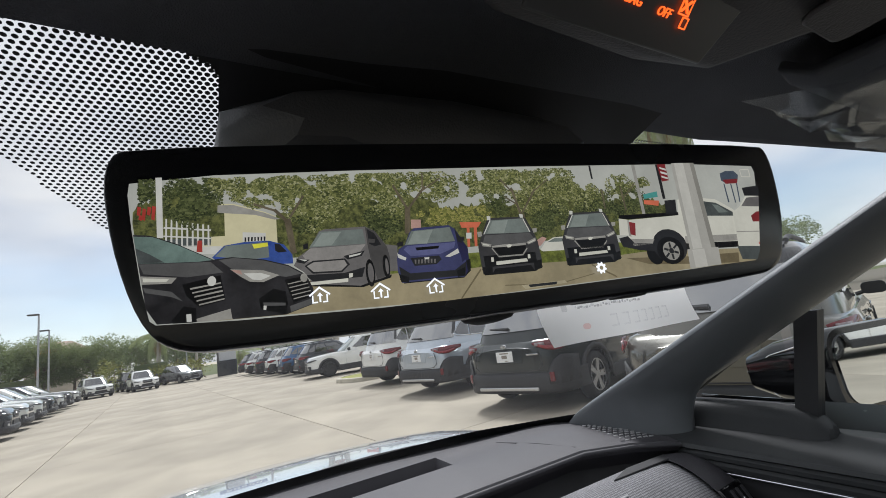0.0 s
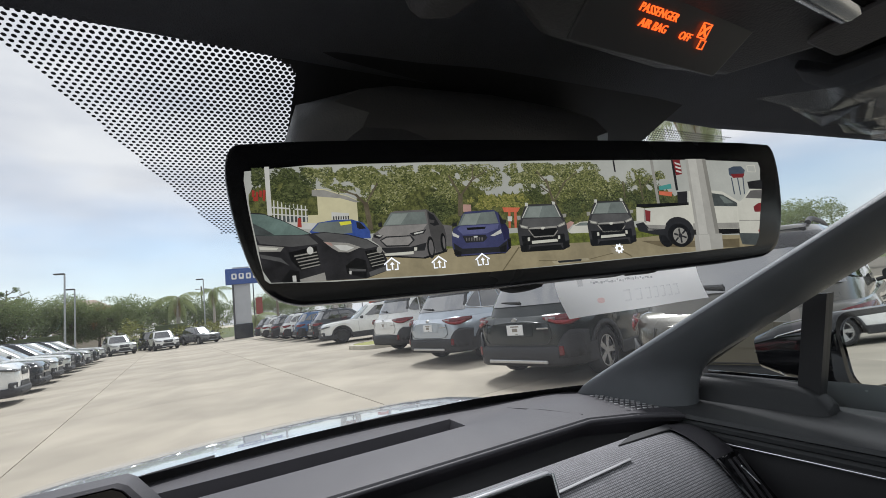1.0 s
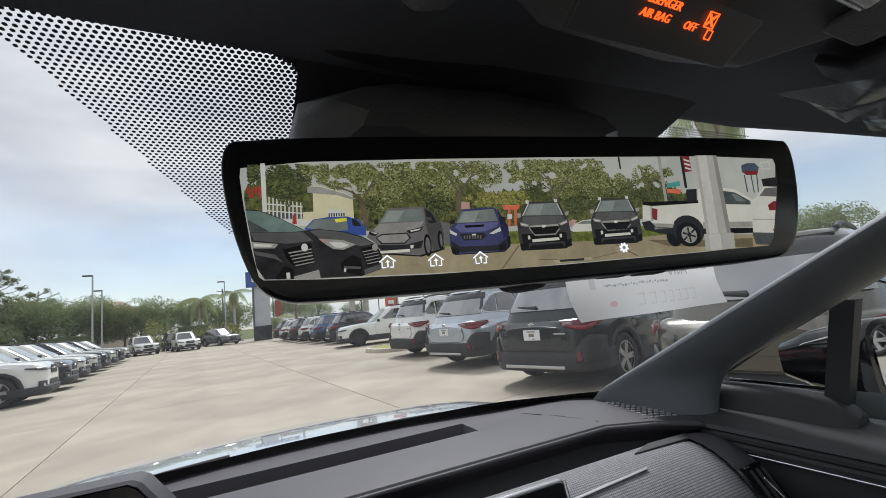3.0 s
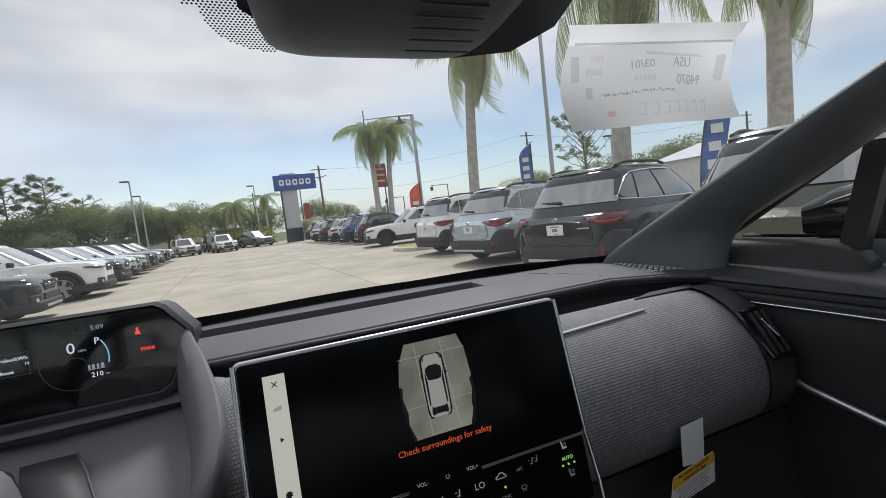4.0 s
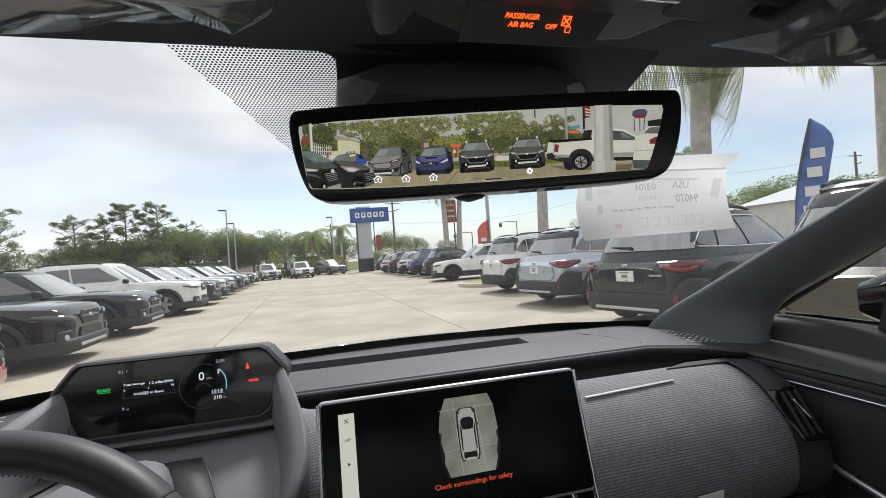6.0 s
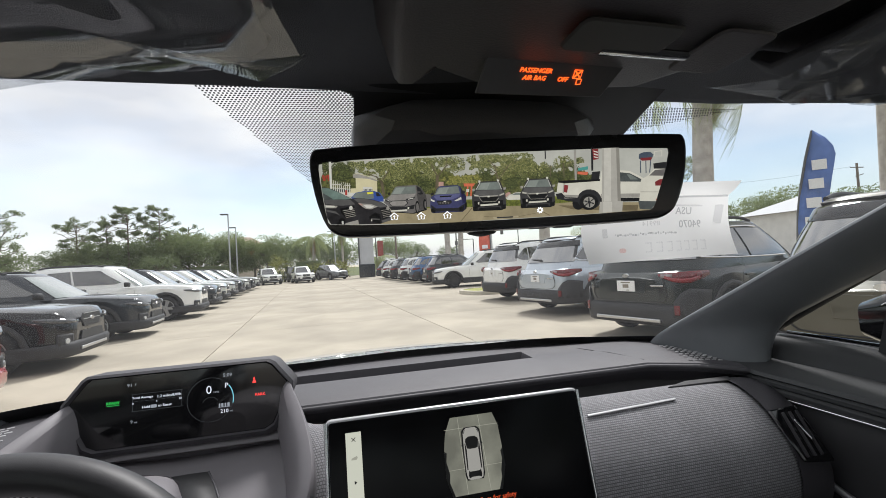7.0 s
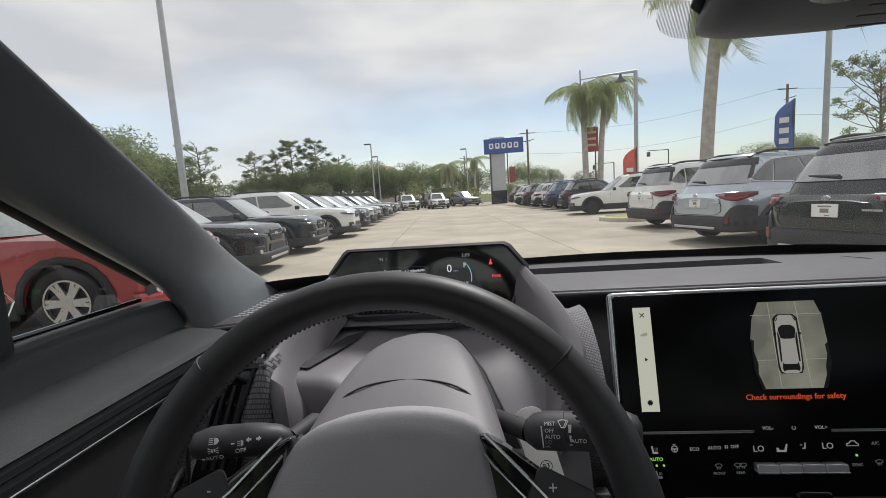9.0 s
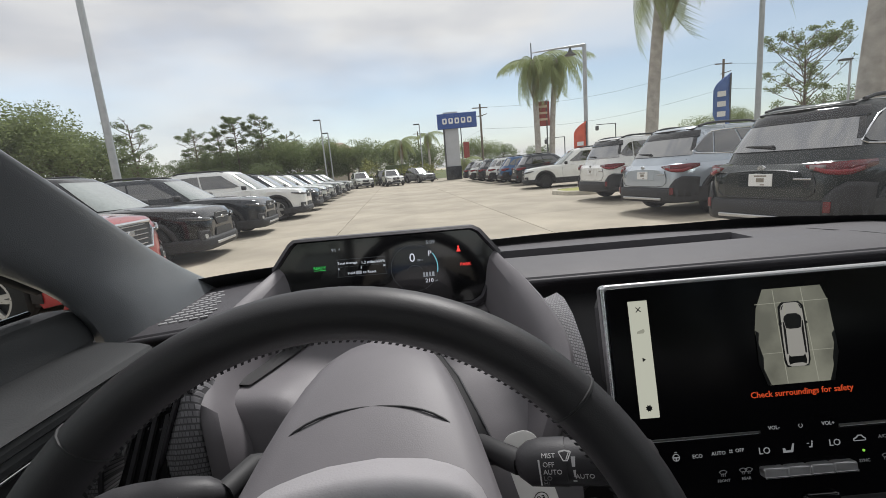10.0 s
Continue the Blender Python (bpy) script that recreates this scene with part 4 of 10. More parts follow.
on_car("car_shadow", [(0.0080, -0.0260), (0.0118, -0.0300), (0.0124, -0.0460), (0.0122, -0.0800), (0.0100, -0.0855)], 0.0025, UIK)
on_car("car_picture", [(0.0055, -0.0268), (0.0085, -0.0290), (0.0102, -0.0330), (0.0106, -0.0480), (0.0108, -0.0620), (0.0106, -0.0770), (0.0094, -0.0835), (0.0060, -0.0852)], 0.0028, UIW, "white car seen from above")
on_car("car_windshield", [(0.0040, -0.0368), (0.0076, -0.0392), (0.0084, -0.0420), (0.0068, -0.0500), (0.0035, -0.0508)], 0.0031, UIK)
on_car("car_rear_window", [(0.0060, -0.0760), (0.0074, -0.0745), (0.0084, -0.0800), (0.0076, -0.0832), (0.0040, -0.0820)], 0.0031, UIK)
for d in (-1, 1):
    on_screen("side_glass", [(CARX + d * 0.0086, -0.0440), (CARX + d * 0.0094, -0.0440), (CARX + d * 0.0094, -0.0735), (CARX + d * 0.0080, -0.0735), (CARX + d * 0.0074, -0.0510)], 0.0031, UIK)
    on_screen("door_mirror", [(CARX + d * 0.0106, -0.0440), (CARX + d * 0.0134, -0.0450), (CARX + d * 0.0134, -0.0470), (CARX + d * 0.0106, -0.0462)], 0.0031, UIK)
    on_screen("car_crease", [(CARX + d * 0.0050, -0.0280), (CARX + d * 0.0056, -0.0280), (CARX + d * 0.0070, -0.0380), (CARX + d * 0.0064, -0.0380)], 0.0031, UIT)
    on_screen("headlamp", [(CARX + d * 0.0070, -0.0286), (CARX + d * 0.0084, -0.0296), (CARX + d * 0.0098, -0.0330), (CARX + d * 0.0090, -0.0328)], 0.0031, UIK)
lettering("alert_text", "Check surroundings for safety", MS @ pose(0.0105, -0.1085, 0.0022), 0.0078, UIO, scr)
on_screen("volume_bar", rounded(0.072, 0.013, 0.004, 4, 0.0035, -0.1385), 0.0022, SCREEN, "raised volume keys")
for t, x in (("VOL-", -0.020), ("VOL+", 0.030)):
    lettering("key_text", t, MS @ pose(x, -0.1385, 0.0027), 0.0048, UID, scr)
arc("power_mark", 0.0045, -0.1385, 0.0017, 120, 420, 0.0005, UID, MS, scr, 0.0027)
tube("split_line", [MS @ Vector((-0.158, -0.1425, 0.0022)), MS @ Vector((-0.034, -0.1425, 0.0022))], 0.0003, SILVER, scr, 6)
tube("split_line", [MS @ Vector((0.041, -0.1425, 0.0022)), MS @ Vector((0.158, -0.1425, 0.0022))], 0.0003, SILVER, scr, 6)
for t, x, v, s, ma in (("LO", -0.031, -0.1585, 0.0105, UID), ("LO", 0.034, -0.1565, 0.0105, UID), ("AUTO", -0.131, -0.1675, 0.006, UIG), ("ECO", -0.0925, -0.1580, 0.0058, UID), ("AUTO", -0.073, -0.1570, 0.0058, UID), ("OFF", -0.0535, -0.1560, 0.0058, UID),
                       ("FRONT", -0.071, -0.1815, 0.0045, UIF), ("REAR", -0.0505, -0.1810, 0.0045, UIF), ("SYNC", 0.059, -0.1745, 0.0050, UIF), ("A/C", 0.078, -0.1545, 0.0055, UIF), ("AUTO", 0.1335, -0.1600, 0.006, UIG)):
    lettering("key_text", t, MS @ pose(x, v, 0.0022), s * 0.80, ma, scr)
for x, v, ma in ((-0.138, -0.1735, UIG), (-0.131, -0.1735, UIG), (-0.124, -0.1735, UIG), (0.1265, -0.166, UIG), (0.1335, -0.166, UIG), (0.1405, -0.166, UIG), (0.0595, -0.1655, UIG)):
    disc_bar("indicator", MS @ Vector((x, v, 0.0020)), MS.to_3x3() @ Vector((0, 0, 1)), 0.0011, 0.0006, ma, scr, 10, 0)
SEAT = [(-0.0030, 0.0044), (-0.0014, 0.0046), (-0.0004, -0.0010), (0.0034, -0.0010), (0.0036, -0.0030), (-0.0018, -0.0032)]


def icon_bar(x, v, w, h, ma, turn=0.0):
    panel("mode_icon", MS @ pose(x, v, 0.0020, 0, 0, turn), rounded(w, h, min(w, h) * 0.4, 1), 0.0003, ma, scr, 0, "", 0)


def defrost_icon(x, v, ma, waves=3):
    """A fan-shaped window with rising waves."""
    arc("mode_icon", x, v - 0.0030, 0.0052, 48, 132, 0.0005, ma, MS, scr, 0.0022)
    arc("mode_icon", x, v - 0.0030, 0.0022, 48, 132, 0.0005, ma, MS, scr, 0.0022)
    for d in (-1, 1):
        icon_bar(x + d * 0.0025, v - 0.0003, 0.0005, 0.0031, ma, -d * 42)
    for k in range(waves):
        icon_bar(x + (k - (waves - 1) / 2) * 0.0016, v - 0.0020, 0.0004, 0.0026, ma)


def face_icon(x, v, ma):
    """A seated figure with an air arrow, as plain strokes."""
    icon_bar(x + 0.0008, v + 0.0030, 0.0014, 0.0014, ma)
    icon_bar(x + 0.0004, v + 0.0002, 0.0011, 0.0038, ma, -12)
    icon_bar(x - 0.0008, v - 0.0018, 0.0032, 0.0010, ma)
    icon_bar(x - 0.0030, v + 0.0014, 0.0022, 0.0006, ma)


for x, v, ma in ((-0.132, -0.159, UID), (-0.130, -0.183, UIF), (0.132, -0.1475, UID), (0.1345, -0.175, UIF)):
    panel("seat_icon", MS @ pose(x, v, 0.0020), SEAT, 0.0003, ma, scr, 0, "", 0)
    for k in range(3):
        icon_bar(x + 0.0008 + k * 0.0012, v + 0.0016, 0.0004, 0.0030, UIF)
panel("seat_icon", MS @ pose(-0.009, -0.1580, 0.0020), [(-0.0050, -0.0036), (-0.0050, 0.0004), (-0.0030, 0.0004), (-0.0022, -0.0018), (0.0022, -0.0018), (0.0044, 0.0040), (0.0058, 0.0040), (0.0040, -0.0036)], 0.0003, UID, scr, 0, "", 0)
arc("mode_icon", -0.112, -0.1575, 0.0030, 0, 360, 0.0007, UID, MS, scr, 0.0022)
icon_bar(-0.112, -0.1575, 0.0056, 0.0010, UID)
icon_bar(-0.112, -0.1590, 0.0010, 0.0028, UID)
icon_bar(-0.112, -0.1530, 0.0030, 0.0005, UID)
face_icon(0.0125, -0.1565, UID)
face_icon(0.0930, -0.1515, UIF)
face_icon(0.0985, -0.1508, UIF)
panel("mode_icon", MS @ pose(0.057, -0.1545, 0.0020), [(-0.0058, -0.0018), (-0.0056, 0.0004), (-0.0032, 0.0010), (-0.0014, 0.0030), (0.0024, 0.0030), (0.0042, 0.0008), (0.0058, 0.0), (0.0058, -0.0018), (0.0050, -0.0018), (0.0050, -0.0006), (0.0036, 0.0), (0.0018, 0.0022), (-0.0010, 0.0022), (-0.0028, 0.0002), (-0.0048, -0.0004), (-0.0048, -0.0018)], 0.0003, UID, scr, 0, "", 0)
icon_bar(0.057, -0.1565, 0.0110, 0.0006, UID)
defrost_icon(-0.071, -0.1745, UIF)
defrost_icon(-0.0525, -0.174, UIF, 2)
defrost_icon(-0.0475, -0.174, UIF, 2)
defrost_icon(0.079, -0.172, UIF)
for k in range(4):
    icon_bar(-0.0625 + (k % 2) * 0.0018, -0.1552 - (k // 2) * 0.0018, 0.0014, 0.0014, UID)
SWITCH = shade("switch_grey", (0.50, 0.50, 0.51), 0.30, 0.6, var=0.05)
for k in range(4):
    panel("temperature_switch", MS @ pose(-0.0275 + k * 0.0212, -0.1755, 0.0015), rounded(0.0208, 0.0085, 0.0015, 2), 0.0075, SWITCH, scr, 0.0014, "grey metal toggle switch")
    panel("switch_edge", MS @ pose(-0.0275 + k * 0.0212, -0.1792, 0.0076), rounded(0.0206, 0.0014, 0.0005, 1), 0.0022, CHROME, scr, 0.0004, "bright lower edge")
# lower part of the centre stack: vents, hazard and power buttons
stack = tagged(empty("centre_stack", (0, 0.54, 0.85)), "gloss black centre stack with vents and a power button", "centre stack")
panel("stack_panel", MS @ pose(0, 0, -0.006), [(-0.160, -0.205), (-0.160, -0.42), (0.135, -0.42), (0.150, -0.245), (0.158, -0.205)], 0.005, PIANO, stack, 0.002)
for x, w in ((-0.055, 0.112), (0.088, 0.120)):
    vent = panel("air_vent", MS @ pose(x, -0.226, -0.002), rounded(w, 0.045, 0.006, 3), 0.004, MATTE, stack, 0.001, "black centre air vent")
    for k in range(4):
        panel("vent_slat", MS @ pose(x, -0.2095 - k * 0.011, 0.001), rounded(w - 0.006, 0.0045, 0.001, 2), 0.004, MATTE, vent, 0.0005)
    panel("vent_handle", MS @ pose(x - 0.003, -0.2235, 0.004), rounded(0.028, 0.0024, 0.001, 2), 0.008, CHROME, vent, 0.001, "chrome vent handle")
hz = panel("hazard_button", MS @ pose(0.014, -0.222, 0.0), rounded(0.034, 0.048, 0.004, 3), 0.006, PIANO, stack, 0.002, "black hazard button with a red triangle")
RED_INK = shade("red_ink", (0.50, 0.12, 0.11), 0.4, var=0.04)
panel("hazard_triangle", MS @ pose(0.014, -0.224, 0.006), [(-0.006, -0.005), (0.006, -0.005), (0, 0.006)], 0.0006, RED_INK, hz)
panel("hazard_triangle", MS @ pose(0.014, -0.2245, 0.0064), [(-0.0016, -0.0012), (0.0016, -0.0012), (0, 0.0018)], 0.0006, PIANO, hz)
mp = MS.to_3x3() @ Vector((0, 0, 1))
pw = disc_bar("power_button", MS @ Vector((-0.122, -0.226, 0.002)), mp, 0.0185, 0.012, PIANO, stack, 32, 0.002, "round black power button")
arc("button_ring", -0.122, -0.226, 0.0205, 0, 360, 0.003, PLASTIC, MS, pw, 0.004)
lettering("button_text", "POWER", MS @ pose(-0.122, -0.2195, 0.0085), 0.0054, UIF, pw)
arc("power_mark", -0.122, -0.2310, 0.0030, 120, 420, 0.0006, UIF, MS, pw, 0.0085)
panel("power_mark", MS @ pose(-0.122, -0.2288, 0.0082), rounded(0.0007, 0.0036, 0.0002, 1), 0.0003, UIF, pw, 0, "", 0)
for s in (-1, 1):
    pts = [MS @ Vector((s * 0.1625, y, 0.0)) for y in (0.0, -0.07, -0.142)] + [MS @ Vector((s * 0.165, -0.19, 0.002)), MS @ Vector((s * 0.161, -0.235, 0.008)), MS @ Vector((s * 0.155, -0.27, 0.02)), MS @ Vector((s * 0.165, -0.33, 0.05)), MS @ Vector((s * 0.19, -0.40, 0.10))]
    tube("edge_trim", pts, 0.0024, CHROME, stack, 8, "bright edge trim")
# sloping console with the shift dial
cons = tagged(empty("centre_console", (0, 0.42, 0.7)), "silver-grey sloping centre console with a gloss black shift dial", "console")
cpts = []
for x in (-0.155, -0.10, 0.0, 0.10, 0.145, 0.16):
    cpts.append([(x, 0.535, 0.905 - 0.02 * (x < -0.05)), (x, 0.50, 0.888), (x, 0.44, 0.865), (x, 0.36, 0.845), (x, 0.2, 0.82), (x, -0.3, 0.80)])
loft("console_top", cpts, shade("console_silver", (0.60, 0.60, 0.61), 0.30, 0.55, var=0.05), cons, closed=False, caps=False, smooth=50, label="satin grey console top", thick=0.004)
for s in (-1, 1):
    box("console_side", (s * 0.158, 0.1, 0.62), (0.01, 0.85, 0.46), MATTE, cons, 0.003)
dl = disc_bar("shift_dial", (-0.012, 0.515, 0.893), (0, -0.35, 0.93), 0.038, 0.035, PIANO, cons, 40, 0.006, "gloss black shift dial")
lettering("dial_letter", "P", plane_pose((-0.015, 0.518, 0.9135), (1, 0, 0), (0, 0.93, 0.35)), 0.012, glow("shift_blue", (0.04, 0.12, 1.0), 1.0), dl)
for k in range(3):
    box("console_key", (0.065 + k * 0.030, 0.497 - 0.003 * k, 0.892), (0.026, 0.03, 0.008), PLASTIC, cons, 0.002, rot=(18, 0, 0))
box("knee_switch", (-0.19, 0.60, 0.905), (0.05, 0.02, 0.05), PLASTIC_DARK, stack, 0.003, rot=(-10, 0, 0))
lettering("key_text", "ODO TRIP", plane_pose((-0.188, 0.589, 0.912), (1, 0, 0), (0, 0.2, 1)), 0.006, UIF, stack)

# airbag tag hanging from the glove box
tag = tagged(empty("airbag_tag", (0.34, 0.6, 0.86)), "white and yellow paper airbag tag hanging below the pad", "paper tag")
mt = plane_pose((0.340, 0.606, 0.905), (1, 0.16, 0.06), (0.18, 0.10, 1))
YEL = shade("yellow_print", (0.80, 0.45, 0.03), 0.7, var=0.04)
panel("strap", mt, [(0.003, -0.004), (0.049, -0.016), (0.056, 0.010), (0.063, 0.040), (0.012, 0.046), (0.006, 0.016)], 0.0006, PAPER, tag)
mt = mt @ pose(0.0195, -0.0285, 0.0, 0, 0, -3.0)
panel("card", mt @ pose(0, 0, 0.0008), [(-0.0395, 0.019), (0.050, 0.019), (0.0525, 0.016), (0.0465, -0.019), (0.044, -0.0215), (-0.053, -0.017), (-0.055, -0.014), (-0.043, 0.0165)], 0.0006, PAPER, tag)
panel("yellow_band", mt @ pose(0, 0, 0.0015), [(-0.0395, 0.0188), (0.050, 0.0188), (0.0523, 0.016), (0.0505, 0.005), (-0.0475, 0.004), (-0.043, 0.0163)], 0.0003, YEL, tag, label="yellow printed band")
for txt, y, h in (("This Vehicle is Equipped with", 0.0150, 0.0060), ("Advanced Air Bags", 0.0088, 0.0068)):
    lettering("print_text", txt, mt @ pose(0.003, y, 0.0019), h, INK, tag)
GREYINK = shade("grey_print", (0.30, 0.30, 0.30), 0.8, var=0.1)
for k in range(6):
    panel("print_line", mt @ pose(-0.002 - 0.0012 * k, 0.0010 - k * 0.0035, 0.0016), rounded(0.078 - 0.007 * (k % 3), 0.0010, 0.0003, 1), 0.0002, GREYINK, tag)

# ---- windshield, pillars, roof ----


def glass_point(x, s):
    """Windshield surface: s from the cowl up to the header."""
    y = (1.235 - 0.32 * x * x) * (1 - s) + (0.395 - 0.10 * x * x) * s
    z = 1.085 * (1 - s) + 1.470 * s + 0.10 * s * (1 - s) - 0.05 * x * x
    return Vector((x, y, z))


GX = [-0.78 + 1.54 * k / 18 for k in range(19)]
ws = loft("windshield", [[glass_point(x, s / 8) for s in (0, 1, 2, 3, 4, 5, 6, 7, 8, 8.8)] for x in GX], GLASS, None, closed=False, caps=False, smooth=80)
ws.visible_shadow = False
tagged(ws, "clear raked windshield with a dotted black sunshade band", "windshield", kind="structure")


def dot_field(name, inside, x0, x1, s0, s1, size):
    """Black ceramic dots printed on the glass, thinning out to the edge."""
    vs, fs = [], []
    pitch = 0.0027
    rows = int(0.93 * (s1 - s0) / (pitch * 0.866)) + 1
    for j in range(rows):
        s = s0 + j * pitch * 0.866 / 0.93
        for i in range(int((x1 - x0) / pitch) + 1):
            x = x0 + (i + 0.5 * (j % 2)) * pitch
            k = inside(x, s)
            if k <= 0:
                continue
            r = pitch * (0.66 if k > 50 else 0.30 + 0.10 * min(1.0, k * size))
            c = glass_point(x, s)
            du = (glass_point(x + 0.001, s) - c).normalized()
            dv = (glass_point(x, s + 0.001) - c).normalized()
            nn = du.cross(dv)
            if nn.z > 0:
                nn = -nn
            b = len(vs)
            for q in range(8):
                vs.append(c + nn * 0.0015 + du * r * math.cos(q * math.pi / 4) + dv * r * math.sin(q * math.pi / 4))
            fs.append(tuple(range(b, b + 8)))
    ob = mesh(name, vs, fs, MATTE, None, 0)
    return tagged(ob, "fine black ceramic dots printed on the windshield glass", "dot print", kind="stuff")


def left_field(x, s):
    # a slanting lower edge, from the header down to the mirror
    lim = 0.826 + (-0.14 - x) * 2.30
    if x > -0.09 or x < -0.34 or s > 1.025 or (x > -0.114 and s > 0.86):
        return -1
    if s < 0.845 and x < -0.09 and math.hypot(x + 0.098, (s - 0.845) * 0.93) > 0.042:
        return -1
    if x > -0.136 and s > 0.993 and math.hypot(x + 0.136, (s - 0.993) * 0.93) > 0.022:
        return 99
    return (s - lim) * 4.5 if s < 1.006 or x > -0.235 else -1


dot_field("frit_dots", left_field, -0.34, -0.088, 0.74, 1.03, 1.0)
dot_field("frit_dots", lambda x, s: (s - (0.953 + (x - 0.13) * 0.45)) * 8 if 0.132 < x < 0.26 and s < 1.0 else -1, 0.13, 0.29, 0.90, 1.01, 1.0)
loft("frit_band", [[glass_point(x, s) - Vector((0, 0, 0.003)) for s in (0.0, 0.03, 0.088 + 0.030 * smoothstep(0.15, 0.42, abs(x)) + (0.02 if x > 0 else 0.045) * smoothstep(0.45, 0.75, abs(x)))] for x in [-0.78 + 1.54 * k / 54 for k in range(55)]], MATTE, ws, False, False, 60, "black band at the foot of the glass")
# black camera cover between glass and mirror
cov = tagged(empty("camera_cover", (-0.02, 0.45, 1.42)), "matte black plastic sensor cover behind the mirror", "sensor cover")
# solid black print round the cover and along the sides of the glass
loft("frit_patch", [[glass_point(x, s) - Vector((0, 0, 0.003)) for s in (0.80 + 0.05 * max(0.0, abs(x - 0.012) - 0.09) / 0.04, 0.85, 0.93, 1.0, 1.03)] for x in (-0.116, -0.112, -0.06, 0.0, 0.06, 0.11, 0.138)], CERAMIC, ws, False, False, 60, "black print round the sensor cover")
for s in (-1, 1):
    loft("frit_side", [[glass_point(s * (0.625 if s > 0 else 0.785) + s * d, q) - Vector((0, 0, 0.003)) for q in (0.0, 0.05, 0.10, 0.16)] for d in ((0.0, 0.03, 0.08, 0.16) if s > 0 else (0.0, 0.015, 0.03, 0.045))], MATTE, ws, False, False, 60, "black print at the corner of the glass")
rings = []
for s, hw, dn in ((0.795, 0.058, 0.003), (0.805, 0.074, 0.011), (0.83, 0.086, 0.024), (0.90, 0.094, 0.040), (0.97, 0.099, 0.044), (1.03, 0.102, 0.040)):
    c = glass_point(-0.016, s)
    rings.append([(c.x - hw - 0.016, c.y, c.z - 0.002), (c.x - hw - 0.002, c.y - 0.004, c.z - dn * 0.55), (c.x - hw + 0.010, c.y - 0.006, c.z - dn * 0.92), (c.x - hw + 0.03, c.y - 0.006, c.z - dn), (c.x + hw - 0.03, c.y - 0.006, c.z - dn), (c.x + hw - 0.010, c.y - 0.006, c.z - dn * 0.92), (c.x + hw + 0.002, c.y - 0.004, c.z - dn * 0.55), (c.x + hw + 0.016, c.y, c.z - 0.002)])
loft("cover", rings, COVERM, cov, closed=True, caps=True, smooth=40, sub=1)
for k in range(7):
    c = glass_point(0.018, 0.86 + k * 0.012)
    box("cover_slit", (c.x, c.y - 0.006, c.z - 0.039), (0.05, 0.0025, 0.0012), COVERM, cov, 0.0004)
tube("cover_joint", [(-0.094, 0.43, 1.441), (-0.088, 0.42, 1.425), (-0.080, 0.415, 1.412)], 0.001, PIANO, cov, 6)

# digital rear-view mirror
mir = tagged(empty("rear_view_mirror", (-0.029, 0.34, 1.39)), "frameless black digital rear-view mirror showing the cars behind", "mirror")
MM = plane_pose((-0.029, 0.3325, 1.3925), (0.9715, -0.2330, -0.0150), (0.0, 0.0537, 1.0))
MIRR = shade("mirror_black", (0.012, 0.013, 0.016), 0.25, var=0.05)
OUT = soften([(-0.117, 0.0302), (0.121, 0.0278), (0.1265, 0.0225), (0.124, 0.0), (0.118, -0.018), (0.112, -0.0265), (0.100, -0.0300), (-0.094, -0.0325), (-0.107, -0.0305), (-0.1145, -0.0225), (-0.1215, 0.0), (-0.1245, 0.024)])
rg = []
for sc, d in ((0.86, -0.026), (0.95, -0.022), (0.995, -0.010), (1.0, -0.002), (0.994, 0.001), (0.975, 0.002)):
    rg.append([MM @ Vector((x * sc, y * sc, d)) for x, y in OUT])
loft("housing", rg, MIRR, mir, True, True, 40, "dark rounded housing", 0.0015)
DISP = soften([(-0.1160, 0.0188), (-0.030, 0.0195), (0.1120, 0.0179), (0.1130, 0.0120), (0.1010, -0.0215), (0.0975, -0.0238), (-0.030, -0.0260), (-0.1085, -0.0240), (-0.1115, -0.0215), (-0.1166, 0.0120)], 1)


def lit(name, color, strength=0.55, scale=0, dark=(0, 0, 0)):
    """A lit screen colour; with a scale, broken up like foliage."""
    ma = glow(name, color, strength)
    if scale:
        nd, ln = ma.node_tree.nodes, ma.node_tree.links
        pb = nd["Principled BSDF"]
        tc = nd.new("ShaderNodeTexCoord")
        nz = nd.new("ShaderNodeTexNoise")
        nz.inputs["Scale"].default_value, nz.inputs["Detail"].default_value, nz.inputs["Roughness"].default_value = scale, 6, 0.75
        rp = nd.new("ShaderNodeValToRGB")
        rp.color_ramp.elements[0].position, rp.color_ramp.elements[1].position = 0.38, 0.66
        rp.color_ramp.elements[0].color, rp.color_ramp.elements[1].color = (*dark, 1), (*color, 1)
        ln.new(tc.outputs["Object"], nz.inputs["Vector"])
        ln.new(nz.outputs["Fac"], rp.inputs["Fac"])
        ln.new(rp.outputs["Color"], pb.inputs["Emission Color"])
    return ma


D_ICON = glow("mirror_icon", (0.9, 0.92, 0.95), 0.85)


def tone(name, r, g, b, vary=0.12, scale=140):
    """A lit colour of the camera picture, given as the screen's own values, a little uneven."""
    lin = [(v / 255) ** 2.2 * 0.72 for v in (r, g, b)]
    return lit("view_" + name, [v * (1 + vary) for v in lin], 1.0, scale, [v * (1 - 1.6 * vary) for v in lin])


